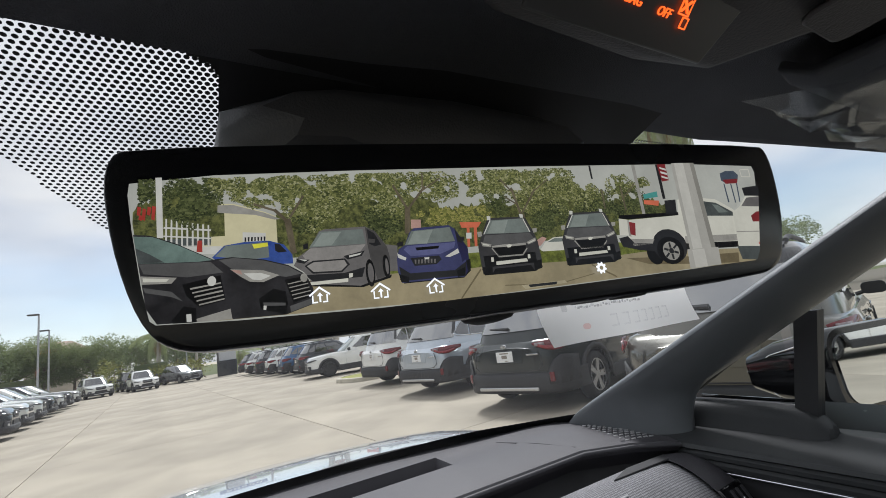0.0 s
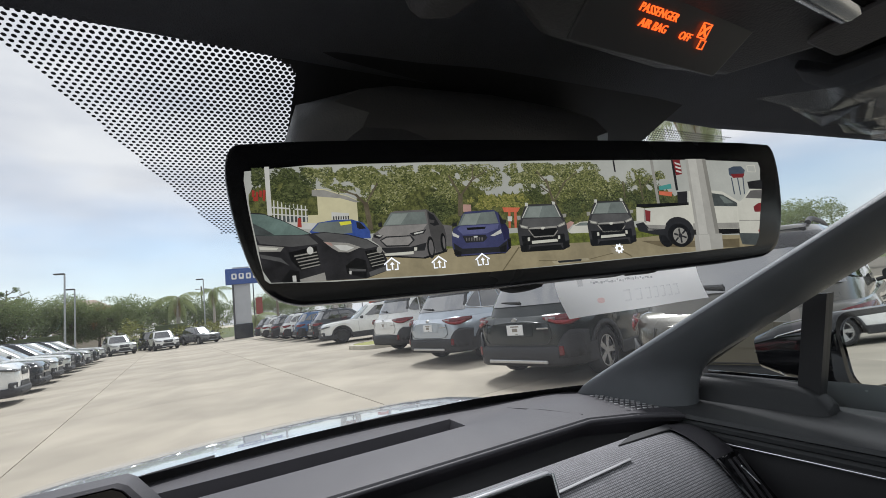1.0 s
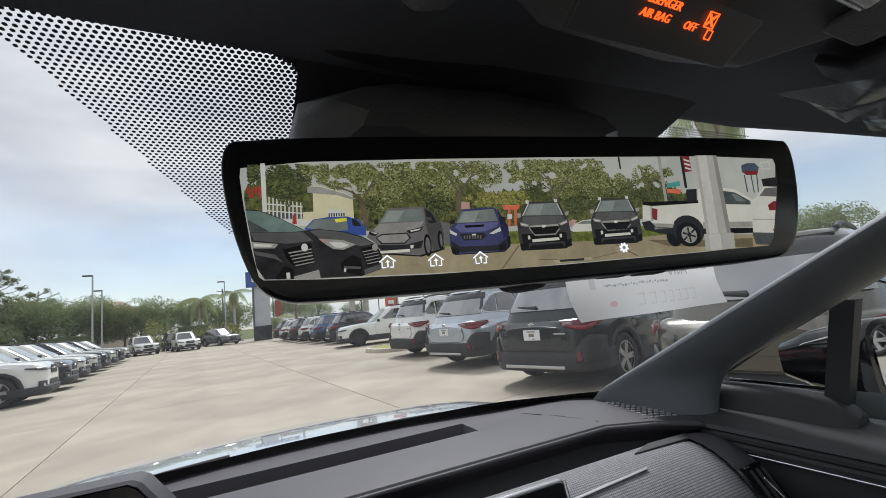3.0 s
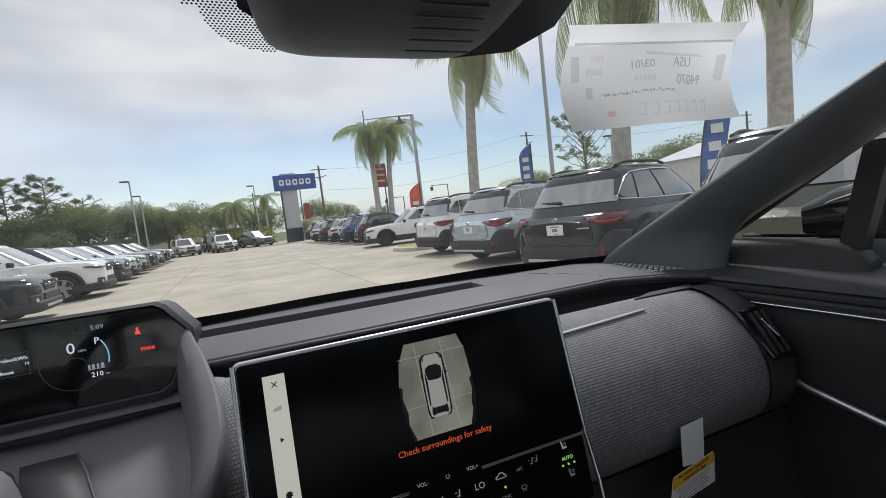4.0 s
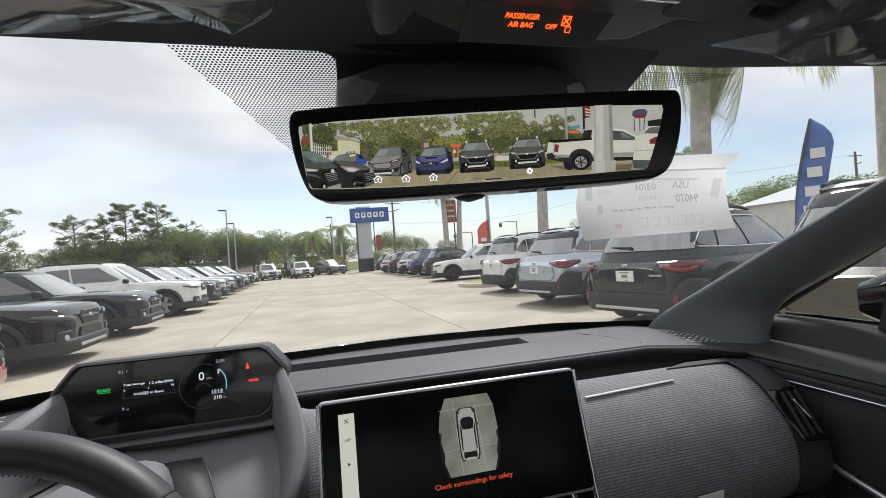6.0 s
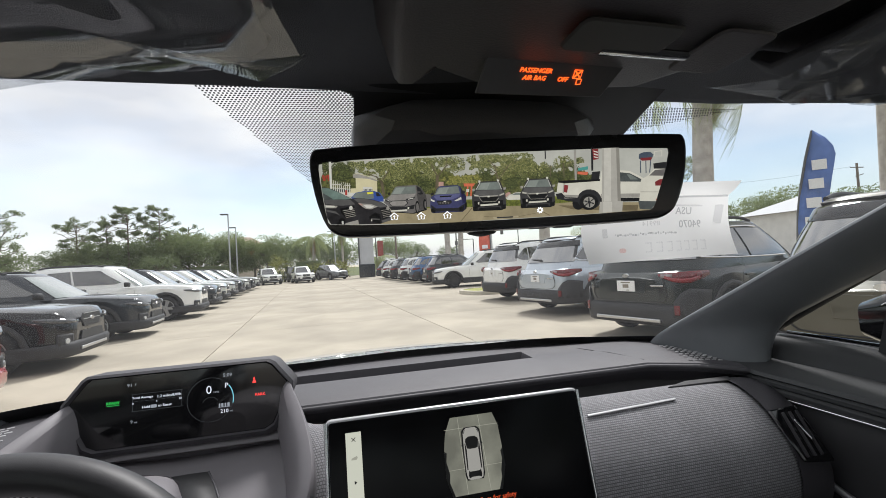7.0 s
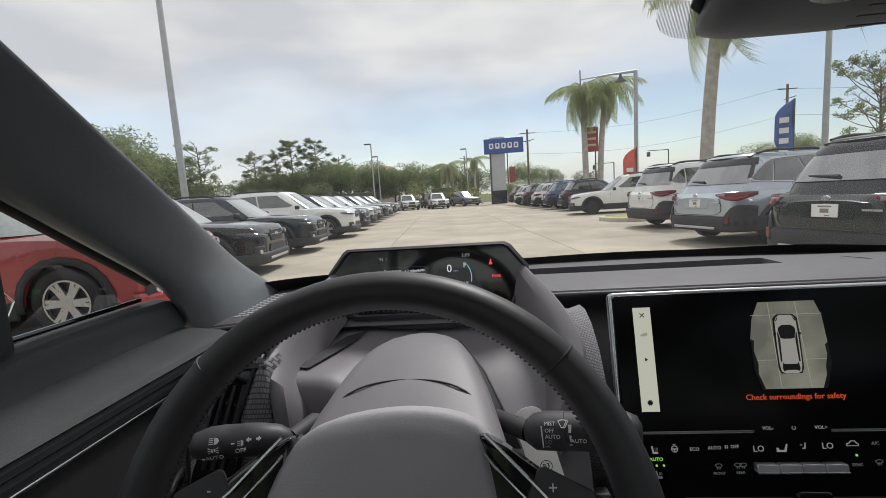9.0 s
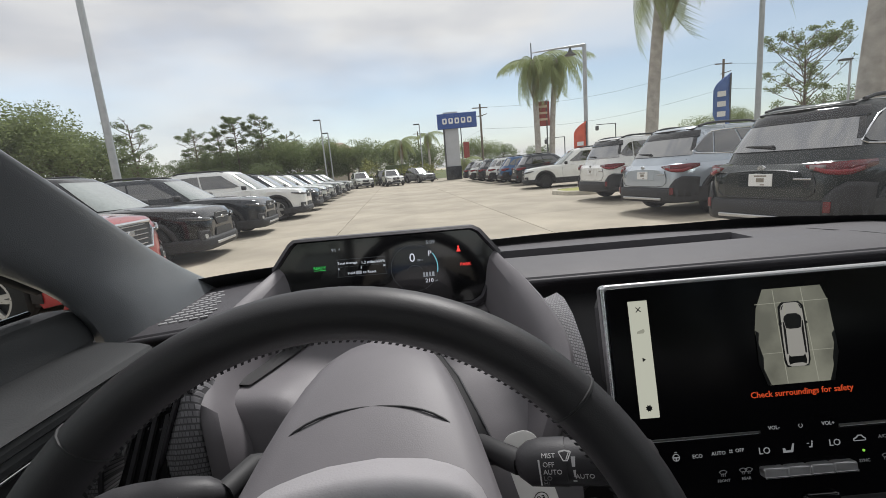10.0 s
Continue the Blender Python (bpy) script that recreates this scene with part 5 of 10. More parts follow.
V_SKY = tone("sky", 160, 160, 150, 0.07, 30)
V_LOT = tone("lot", 138, 127, 99, 0.13, 60)
V_PALELOT = tone("lot_pale", 158, 148, 120)
V_STAIN = tone("lot_stain", 98, 88, 66)
V_GRASS = tone("grass", 96, 102, 46, 0.35, 420)
V_CREAM = tone("cream", 186, 178, 142, 0.07, 60)
V_STONE = tone("stone", 138, 135, 126)
V_PALE = tone("pale", 182, 180, 170, 0.06)
V_WHITE = tone("white", 186, 183, 168, 0.06, 60)
V_GREY = tone("grey", 97, 94, 91)
V_GREYSIDE = tone("grey_side", 70, 68, 66)
V_GREYLIT = tone("grey_lit", 130, 126, 120)
V_CHAR = tone("charcoal", 54, 53, 53)
V_CHARLT = tone("charcoal_lit", 80, 79, 77)
V_NEAR = tone("near_black", 43, 42, 43, 0.35, 90)
V_DARK = tone("dark", 38, 38, 39)
V_BLACK = tone("black", 19, 19, 20)
V_DUSK = tone("dusk", 70, 74, 72, 0.2)
V_GLASS = tone("glass", 104, 110, 104, 0.14, 90)
V_GLASS2 = tone("glass_light", 124, 130, 122, 0.12, 90)
V_GREENGLASS = tone("green_glass", 96, 112, 104, 0.2, 70)
V_BLUE = tone("blue", 54, 74, 130, 0.2)
V_VIOLET = tone("violet", 58, 60, 90, 0.15)
V_VIOLETDK = tone("violet_dark", 38, 37, 64)
V_VIOLETLT = tone("violet_lit", 84, 86, 118)
V_RED = tone("red", 150, 58, 50)
V_DKRED = tone("dark_red", 112, 42, 44)
V_PINK = tone("pink", 160, 128, 116)
V_ORANGE = tone("orange", 186, 98, 72)
V_YELLOW = tone("yellow", 196, 190, 62)
V_TEAL = tone("teal", 70, 130, 122)
V_SLATE = tone("slate", 66, 74, 84)
V_BARK = tone("bark", 92, 84, 68, 0.2, 300)
V_POST = tone("post", 152, 149, 139, 0.05)
V_POSTLT = tone("post_lit", 172, 169, 158, 0.05)
V_POSTDK = tone("post_shade", 122, 119, 110, 0.05)


def leaf_light(name, tones, strength):
    """Lit leaves, each small patch with a tone of its own."""
    ma = glow(name, tones[0], strength)
    nd, ln = ma.node_tree.nodes, ma.node_tree.links
    ge = nd.new("ShaderNodeNewGeometry")
    rp = nd.new("ShaderNodeValToRGB")
    rp.color_ramp.elements[0].color, rp.color_ramp.elements[1].color = (*tones[0], 1), (*tones[-1], 1)
    for k, c in enumerate(tones[1:-1]):
        e = rp.color_ramp.elements.new((k + 1) / (len(tones) - 1))
        e.color = (*c, 1)
    ln.new(ge.outputs["Random Per Island"], rp.inputs["Fac"])
    ln.new(rp.outputs["Color"], nd["Principled BSDF"].inputs["Emission Color"])
    return ma


V_LEAF = leaf_light("view_leaves", ((0.022, 0.027, 0.009), (0.045, 0.052, 0.017), (0.075, 0.080, 0.025), (0.115, 0.118, 0.040), (0.21, 0.205, 0.11)), 1.0)
V_LEAFDK = leaf_light("view_dark_leaves", ((0.010, 0.013, 0.006), (0.024, 0.030, 0.011), (0.042, 0.050, 0.018), (0.075, 0.082, 0.032)), 1.0)
V_LEAFYL = leaf_light("view_yellow_leaves", ((0.045, 0.050, 0.012), (0.085, 0.088, 0.022), (0.14, 0.135, 0.035), (0.20, 0.175, 0.06)), 1.0)


def shown(name, pts, z, mat):
    """A flat shape of the picture, in millimetres of the display, cut off at its edges."""
    def trim(p, nx, ny, lim):
        out = []
        for k in range(len(p)):
            a, b = p[k - 1], p[k]
            da, db = a[0] * nx + a[1] * ny - lim, b[0] * nx + b[1] * ny - lim
            if (da <= 0) != (db <= 0):
                f = da / (da - db)
                out.append((a[0] + f * (b[0] - a[0]), a[1] + f * (b[1] - a[1])))
            if db <= 0:
                out.append(b)
        return out
    for nx, ny, lim in ((-1, 0, 115.6), (-1, -0.158, 114.2), (-1, -0.6, 122.6), (1, 0, 112.4), (1, -0.377, 108.6), (1, -0.8, 117.0), (0, 1, 18.9), (0.012, 1, 19.0), (-0.0255, -1, 26.4), (0.0156, -1, 25.2)):
        pts = trim(pts, nx, ny, lim)
        if len(pts) < 3:
            return
    n = len(pts)
    mesh(name, [MM @ Vector((p[0] / 1000, p[1] / 1000, 0.0022 + z * 0.00005)) for p in pts], [tuple(range(n))], mat, disp, 0)


def oval_pts(cx, cy, rx, ry):
    return [(cx + rx * math.cos(k * math.pi / 9), cy + ry * math.sin(k * math.pi / 9)) for k in range(18)]


disp = panel("display", MM @ pose(0, 0, 0.0019), DISP, 0.0002, V_SKY, mir, 0, "lit camera picture of parked cars and trees", 0)
rnd = random.Random(11)


V_MASS = lit("view_tree_mass", (0.105, 0.108, 0.034), 1.0, 520, (0.018, 0.022, 0.009))
for x0, x1, base, peak in ((-115, -92, 0, 15), (-78, -40, -8, 13), (-52, -24, -9, 11), (-34, 2, -9, 6), (-8, 40, -9, 11), (28, 66, -9, 6)):
    edge = [(x0 + (x1 - x0) * k / 36, base + (peak - base) * (0.45 + 0.55 * math.sin(math.pi * (0.08 + 0.84 * k / 36))) + rnd.uniform(-1.9, 1.3)) for k in range(37)]
    shown("picture_tree_mass", [(x0, base)] + edge + [(x1, base)], 2.5, V_MASS)


def picture_crown(cx, cy, rx, ry, mat, n):
    """A crown in the picture: many small patches, thinner to the edge, with gaps."""
    vs, fs = [], []
    for _ in range(n):
        r, a = rnd.random() ** 0.62, rnd.uniform(0, 2 * math.pi)
        x, y = cx + rx * r * math.cos(a), cy + ry * r * math.sin(a) * (1 - 0.15 * math.sin(5 * a))
        s = rnd.uniform(0.22, 0.75) * (1.15 - 0.5 * r)
        if not (-113.6 < x < 111 and -20 < y < 18.0) or noise.noise(Vector((x * 0.30, y * 0.30, 3.0))) < -0.42 * (1.25 - r):
            continue
        b, t0, m = len(vs), rnd.uniform(0, 6.28), 5
        zz = 0.0022 + (3 + 2 * rnd.random()) * 0.00005
        for k in range(m):
            q = s * rnd.uniform(0.5, 1.15)
            vs.append(MM @ Vector(((x + q * math.cos(t0 + k * 1.2566)) / 1000, (y + 0.8 * q * math.sin(t0 + k * 1.2566)) / 1000, zz)))
        fs.append(tuple(range(b, b + m)))
    tagged(mesh("picture_leaves", vs, fs, mat, disp, 0), kind="stuff")


for cx, cy, rx, ry, n in ((-92.7, 15.9, 4, 3, 120), (-83.4, 13.6, 8.1, 5.3, 520), (-73.9, 12.8, 8.4, 6.1, 620), (-67.5, 4.4, 7.7, 4.5, 420), (-59.8, 13.6, 10.2, 7, 620), (-48.2, 12.8, 8.2, 7.1, 520), (-45, 12.8, 9, 7.1, 520), (-43.5, 5.7, 6, 4.7, 260), (-31.2, 14.4, 11.7, 4.9, 330), (-26.2, 11.1, 7.1, 4, 160), (-10.9, 12.7, 9, 6.6, 460), (-0.8, 14.4, 10, 5, 420), (8.7, 11, 11.2, 7.5, 620), (17.7, 8.4, 7.9, 9.3, 500), (5.2, 4.3, 5.1, 3.3, 160), (20.3, 10.7, 6.1, 9.3, 420),):
    picture_crown(cx, cy, rx, ry, V_LEAF, int(n * 4.2))
for cx, cy, rx, ry, n in ((29.2, 6.4, 8, 5.2, 330), (44.2, 9.7, 6.5, 5.2, 220), (53.7, 10.6, 4.7, 2.7, 80),):
    picture_crown(cx, cy, rx, ry, V_LEAF, int(n * 4.2))
for cx, cy, rx, ry, n in ((-112.6, 14.4, 5.1, 4.4, 260), (-100.6, 11.4, 8.4, 8, 700), (-47.8, 1.8, 5.9, 3.9, 260), (-70.5, 2.2, 4.2, 3, 160), (-46.8, 1, 6.6, 5.4, 420), (-6.3, 4.5, 4.9, 5, 200), (10.2, -1.6, 5.9, 4.1, 260), (14.8, 0.8, 6, 4.9, 260), (32.3, 3.7, 9.9, 5.1, 260), (47.8, 4.4, 7.5, 5.2, 220), (55.3, 0, 4.7, 2.2, 120), (39.7, 0.2, 7.3, 3.4, 180),):
    picture_crown(cx, cy, rx, ry, V_LEAFDK, int(n * 4.2))
for cx, cy, rx, ry, n in ((-27.2, 2.3, 8.6, 3.2, 330), (-16.2, 2.1, 7.1, 3.2, 260),):
    picture_crown(cx, cy, rx, ry, V_LEAFYL, int(n * 4.2))
# sky, building and fence
shown("picture_building", [(-93.9, 9.9), (-89.6, 9.7), (-81.1, 6.7), (-75.2, 3.7), (-74, -0.8), (-74.4, -7.4), (-99.3, -4.7), (-99.2, -2.1), (-95.6, -1.8), (-95.3, 3.1), (-93.9, 4.7)], 2, V_CREAM)
shown("picture_roof", [(-93.7, 9.4), (-89.6, 9.3), (-81.1, 6.4), (-76.8, 4.2), (-78.5, 4.1), (-83.8, 5.9), (-93.8, 7.1)], 3, V_STONE)
shown("picture_gate", [(-87.3, 0.8), (-81.1, 0.1), (-81.2, -2.7), (-87.4, -2)], 3, V_PALE)
shown("picture_gate_bar", [(-86.8, -0.8), (-86.4, -0.9), (-86.4, -2.2), (-86.9, -2.1)], 4, V_DARK)
shown("picture_gate_bar", [(-86, -0.8), (-85.5, -0.9), (-85.6, -2.2), (-86, -2.1)], 4, V_DARK)
shown("picture_gate_bar", [(-85.1, -0.9), (-84.6, -0.9), (-84.7, -2.2), (-85.2, -2.1)], 4, V_DARK)
shown("picture_gate_bar", [(-84.2, -0.9), (-83.8, -1), (-83.9, -2.2), (-84.3, -2.1)], 4, V_DARK)
shown("picture_gate_bar", [(-83.4, -0.9), (-82.9, -1), (-83, -2.2), (-83.4, -2.1)], 4, V_DARK)
shown("picture_gate_bar", [(-82.5, -0.9), (-82.1, -1), (-82.1, -2.2), (-82.6, -2.2)], 4, V_DARK)
shown("picture_gate_bar", [(-81.7, -0.9), (-81.2, -1), (-81.3, -2.3), (-81.7, -2.2)], 4, V_DARK)
shown("picture_low_wall", [(-108.6, -2.1), (-92.8, -3), (-92.9, -5.3), (-108.6, -4)], 4, V_PALE)
shown("picture_window_wall", [(-108.1, 6.7), (-95.5, 3.1), (-95.7, -2.5), (-108.3, -1.7)], 2, V_DUSK)
shown("picture_fence", [(-107, 6), (-107.1, -2.1), (-106.6, -2.1), (-106.6, 6)], 4, V_PALE)
shown("picture_fence", [(-105.7, 5.7), (-105.8, -2.2), (-105.3, -2.2), (-105.3, 5.7)], 4, V_PALE)
shown("picture_fence", [(-104.4, 5.3), (-104.5, -2.3), (-104, -2.3), (-104, 5.4)], 4, V_PALE)
shown("picture_fence", [(-103.1, 5), (-103.1, -2.3), (-102.7, -2.3), (-102.7, 5.1)], 4, V_PALE)
shown("picture_fence", [(-101.8, 4.7), (-101.8, -2.4), (-101.4, -2.4), (-101.3, 4.7)], 4, V_PALE)
shown("picture_fence", [(-100.4, 4.4), (-100.5, -2.5), (-100, -2.5), (-100, 4.4)], 4, V_PALE)
shown("picture_fence", [(-99.1, 4.1), (-99.2, -2.5), (-98.7, -2.5), (-98.7, 4.1)], 4, V_PALE)
shown("picture_fence", [(-97.8, 3.8), (-97.8, -2.6), (-97.4, -2.6), (-97.3, 3.8)], 4, V_PALE)
shown("picture_fence", [(-96.4, 3.5), (-96.5, -2.7), (-96, -2.7), (-96, 3.5)], 4, V_PALE)
shown("picture_fence", [(-107.5, 3.2), (-95.6, 1.7), (-95.5, 2.2), (-107.4, 3.7)], 4, V_PALE)
shown("picture_fence", [(-107.5, 0.8), (-95.7, -0.7), (-95.6, -0.3), (-107.5, 1.2)], 4, V_PALE)
shown("picture_red_lettering", [(-113.8, 10), (-112.9, 9.7), (-113.1, 7.1), (-113.9, 7.5)], 9, V_RED)
shown("picture_red_lettering", [(-112.5, 9.4), (-111.7, 9.1), (-111.9, 5.7), (-112.7, 6.1)], 9, V_RED)
shown("picture_red_lettering", [(-111.3, 9.8), (-110.4, 9.5), (-110.7, 7.1), (-111.5, 7.5)], 9, V_RED)
shown("picture_red_lettering", [(-110.2, 10), (-109.3, 9.7), (-109.6, 5.6), (-110.4, 6.1)], 9, V_RED)
shown("picture_red_lettering", [(-113.3, 7.5), (-112.5, 7.2), (-112.7, 5.7), (-113.5, 6.1)], 9, V_RED)
shown("picture_hydrant", [(-99, -0.9), (-97.9, -1), (-97.8, -4.4), (-99.3, -4.2)], 6, V_RED)
# ground and verge
shown("picture_verge", [(-50.2, -9.6), (-45.1, -9.8), (-45.8, -17.3), (-50.9, -17.1)], 4, V_GRASS)
shown("picture_verge", [(-53, -11.1), (-14, -11.1), (17, -12.3), (36.8, -13.9), (35.5, -20.6), (-53.5, -17)], 4, V_GRASS)
shown("picture_verge", [(35.8, -11.6), (48.1, -12.9), (54.6, -17.3), (33.7, -18.2)], 4, V_GRASS)
shown("picture_lot", [(-93.9, -14), (-45.8, -16.7), (-47, -29.9), (-94.5, -27.2)], 5, V_LOT)
shown("picture_lot", [(-53.4, -15.4), (-16.2, -16), (16.2, -16.9), (36.1, -17.4), (33, -34.3), (-54.6, -29.5)], 5, V_LOT)
shown("picture_lot", [(34, -16.6), (47.5, -16.1), (116.6, -19.5), (112, -36.3), (31.2, -32)], 5, V_LOT)
shown("picture_lot_shade", [(39.1, -17.8), (65.4, -19.4), (90.6, -19.9), (89.6, -23.8), (62.9, -22.1), (48.4, -20.9)], 6, V_STAIN)
shown("picture_joint", [(-16.8, -16.6), (-24.9, -25.5), (-24.6, -25.8), (-16.4, -17)], 7, V_STAIN)
shown("picture_joint", [(24.3, -19.1), (33, -23.9), (33.2, -23.6), (24.5, -18.7)], 7, V_STAIN)
shown("picture_joint", [(24.3, -19.1), (33.3, -24.4), (33.6, -24), (24.5, -18.7)], 7, V_STAIN)
shown("picture_joint", [(-9.2, -23), (-1.3, -23.6), (-1.3, -23.3), (-9.2, -22.7)], 7, V_STAIN)
shown("picture_joint", [(13.4, -24), (24.7, -22.3), (24.7, -22), (13.4, -23.7)], 7, V_STAIN)
shown("picture_drain", [(-3.5, -23.4), (12.8, -23.3), (13.4, -24.3), (-2.3, -24.8)], 7, V_PALELOT)
shown("picture_drain", [(-1, -23.5), (9.8, -23.5), (9.3, -24.4), (-0.6, -24.4)], 8, V_DARK)
# far things between the trees
shown("picture_station_roof", [(-21.4, -0.4), (-13.8, -0.8), (-15.1, -2.6), (-20.9, -2.4)], 8, V_ORANGE)
shown("picture_station_post", [(-19.2, -2.5), (-18.2, -2.5), (-19, -9), (-19.9, -9)], 8, V_ORANGE)
shown("picture_station_post", [(-16.7, -2.5), (-15.6, -2.6), (-16.5, -9.1), (-17.4, -9)], 8, V_ORANGE)
shown("picture_station_board", [(-19.7, -4.2), (-17.8, -4.3), (-18.1, -6.3), (-19.9, -6.2)], 9, V_PALE)
shown("picture_far_board", [(-37.5, 1.5), (-34.3, 1.3), (-34.5, -1.7), (-37.8, -1.5)], 8, V_PINK)
shown("picture_far_car", [(5.9, -12.1), (8.3, -9.6), (11.7, -8.1), (15.5, -8), (15.2, -12.9), (6.8, -12.7)], 8, V_WHITE)
shown("picture_far_car_glass", [(9, -9.6), (12.1, -8.4), (15.2, -8.5), (15, -9.8)], 9, V_GLASS)
shown("picture_far_car", [(4.5, -9), (7.6, -7.5), (9.2, -8.2), (6.3, -10.7), (4.5, -10.6)], 8, V_PINK)
shown("picture_far_car", [(-46.3, -6.1), (-42.9, -6.8), (-43.7, -14.9), (-46.1, -14.6)], 8, V_GREY)
shown("picture_far_sign", [(53.5, 6), (60.1, 7), (59.9, 4.7), (53.4, 4.2)], 8, V_TEAL)
shown("picture_far_sign", [(53.1, 3.7), (60, 3.2), (59.1, 1.1), (52.9, 2.1)], 8, V_ORANGE)
shown("picture_bed_shrub", [(-20.2, -14.5), (-18.7, -12.6), (-17, -12.4), (-16.2, -14), (-16.8, -16.1), (-20.1, -16.2)], 8, V_GRASS)
# blue saloon
shown("picture_car", [(-95.4, -6.3), (-92.2, -3), (-86.9, -2.3), (-80.3, -2.4), (-76.2, -3.9), (-74.1, -7.1), (-74, -9.8), (-84.6, -9.3), (-93, -7.8)], 10, V_BLUE)
shown("picture_car_glass", [(-94.6, -6), (-91.8, -3.1), (-80.6, -2.7), (-80.4, -7.4), (-85.9, -7.8)], 11, V_GLASS)
shown("picture_yellow_label", [(-84.8, -3.2), (-80.7, -3), (-80.5, -4.1), (-82.4, -4.3), (-84.4, -4.5)], 12, V_YELLOW)
shown("picture_car_glass", [(-78.8, -3.4), (-77.4, -3.7), (-75.5, -6.1), (-77.8, -6.2), (-78.7, -5.6)], 11, V_DARK)
shown("picture_car_pillar", [(-80.3, -2.7), (-79.1, -2.9), (-79.1, -7.3), (-80.3, -7.4)], 12, V_BLUE)
# grey crossover
shown("picture_ground_shade", [(-71.1, -16.9), (-54.6, -18.8), (-46, -16.7), (-45.7, -15.8), (-68.9, -15)], 9, V_BLACK)
shown("picture_car", [(-73.9, -10.5), (-72.6, -8.1), (-69.2, -5.8), (-66.1, -0.5), (-64.4, 0), (-52.3, 0.1), (-49.4, -1.6), (-46.2, -6.7), (-45.5, -10.5), (-46.2, -16), (-50.9, -17.1), (-55.3, -18.3), (-69, -16.4), (-71.2, -12.7)], 10, V_GREY)
shown("picture_car_side", [(-52.3, -0.1), (-49.4, -1.6), (-46.2, -6.9), (-45.6, -10.7), (-46.3, -15.8), (-50.2, -16.9), (-51.5, -11.1), (-52.1, -5.8)], 11, V_GREYSIDE)
shown("picture_car_glass", [(-69.3, -5.4), (-65.8, -0.7), (-53.1, -0.7), (-52.6, -5.4)], 11, V_GLASS)
shown("picture_car_glass_light", [(-68.2, -5.1), (-65.3, -1.1), (-59.5, -1.1), (-62.7, -5.2)], 12, V_GLASS2)
shown("picture_side_glass", [(-51.8, -0.8), (-49.7, -2.3), (-47.9, -6.1), (-50, -6.5), (-51.6, -5.5)], 12, V_DARK)
shown("picture_hood", [(-71.3, -7.7), (-69.1, -5.7), (-52.6, -5.6), (-54.4, -7.7), (-60.9, -9.6), (-70, -9.8)], 11, V_GREYLIT)
shown("picture_grille", [(-70.9, -10.9), (-68.5, -9.5), (-59.2, -9.6), (-57.9, -11.5), (-60.4, -13.7), (-68.8, -13.4)], 12, V_DARK)
shown("picture_grille_plate", [(-70.3, -11), (-68.3, -10), (-59.5, -10), (-58.7, -11.6), (-60.6, -13.2), (-68.5, -12.9)], 13, V_GREYLIT)
shown("picture_headlight", [(-73.1, -8.4), (-69.3, -9.1), (-71, -10.2), (-72.9, -9.6)], 12, V_DARK)
shown("picture_lamp", [(-72.4, -8.7), (-69.9, -9.1), (-70.7, -9.5)], 13, V_PALE)
shown("picture_headlight", [(-59.6, -8.8), (-53.1, -7.6), (-54.2, -9.2), (-58.4, -10)], 12, V_DARK)
shown("picture_lamp", [(-58, -8.8), (-54.1, -8.2), (-54.7, -8.8), (-57.9, -9.4)], 13, V_PALE)
shown("picture_bumper", [(-70.8, -13.6), (-59.8, -14), (-53.5, -12.7), (-54.6, -15.7), (-68.9, -15.7)], 12, V_DARK)
shown("picture_skid", [(-69.9, -15.9), (-58.8, -15.7), (-58.9, -16.8), (-69.6, -16.8)], 13, V_WHITE)
shown("picture_fog_lamp", [(-58.5, -14.3), (-57.3, -14.3), (-57.5, -15.5), (-58.5, -15.6)], 14, V_WHITE)
shown("picture_tyre", oval_pts(-52.1, -14.7, 1.4, 4.3), 13, V_BLACK)
shown("picture_rim", oval_pts(-52, -14.7, 0.9, 3.0), 14, V_GREY)
shown("picture_tyre", oval_pts(-47.1, -13.1, 1.1, 3.7), 13, V_BLACK)
shown("picture_rim", oval_pts(-46.9, -13.1, 0.5, 2.5), 14, V_GREY)
shown("picture_mirror", [(-71, -4.4), (-69.5, -4), (-69.5, -5.8), (-70.9, -5.9)], 13, V_DARK)
shown("picture_mirror", [(-51.6, -3.9), (-49.6, -4.3), (-49.9, -5.4), (-51.6, -5.2)], 13, V_GREYSIDE)
# violet saloon
shown("picture_ground_shade", [(-43.5, -17.4), (-42.2, -19), (-22.7, -19), (-20, -16.8), (-20.7, -15.2)], 9, V_BLACK)
shown("picture_car", [(-43.5, -11.1), (-42.6, -8), (-40.6, -6.9), (-38.6, -2.9), (-37, -1.5), (-25.3, -1.2), (-23.4, -2.6), (-21.9, -5.6), (-20.1, -9.1), (-20.3, -16), (-22.5, -18.7), (-42.9, -18.7), (-43.7, -15.2)], 10, V_VIOLET)
shown("picture_car_side", [(-23.4, -2.6), (-21.9, -5.6), (-20, -9.3), (-20.3, -16), (-22.4, -18.6), (-22.7, -12), (-23.3, -7)], 11, V_VIOLETDK)
shown("picture_car_glass", [(-40.5, -6.9), (-37.9, -2.4), (-25, -1.9), (-23.9, -6.8)], 11, V_GLASS)
shown("picture_car_glass_light", [(-39.5, -6.6), (-37.1, -2.6), (-30.8, -2.4), (-33.4, -6.9)], 12, V_GLASS2)
shown("picture_side_glass", [(-23.6, -2.7), (-22.5, -5.1), (-21.4, -7.7), (-23.1, -7)], 12, V_DARK)
shown("picture_hood", [(-41.1, -8.2), (-39.8, -7.2), (-23.9, -7.1), (-24.6, -9), (-29.4, -10.6), (-39.1, -10.6)], 11, V_VIOLETLT)
shown("picture_scoop", [(-37.3, -7.9), (-29.4, -7.9), (-29.9, -8.8), (-37, -8.9)], 12, V_BLACK)
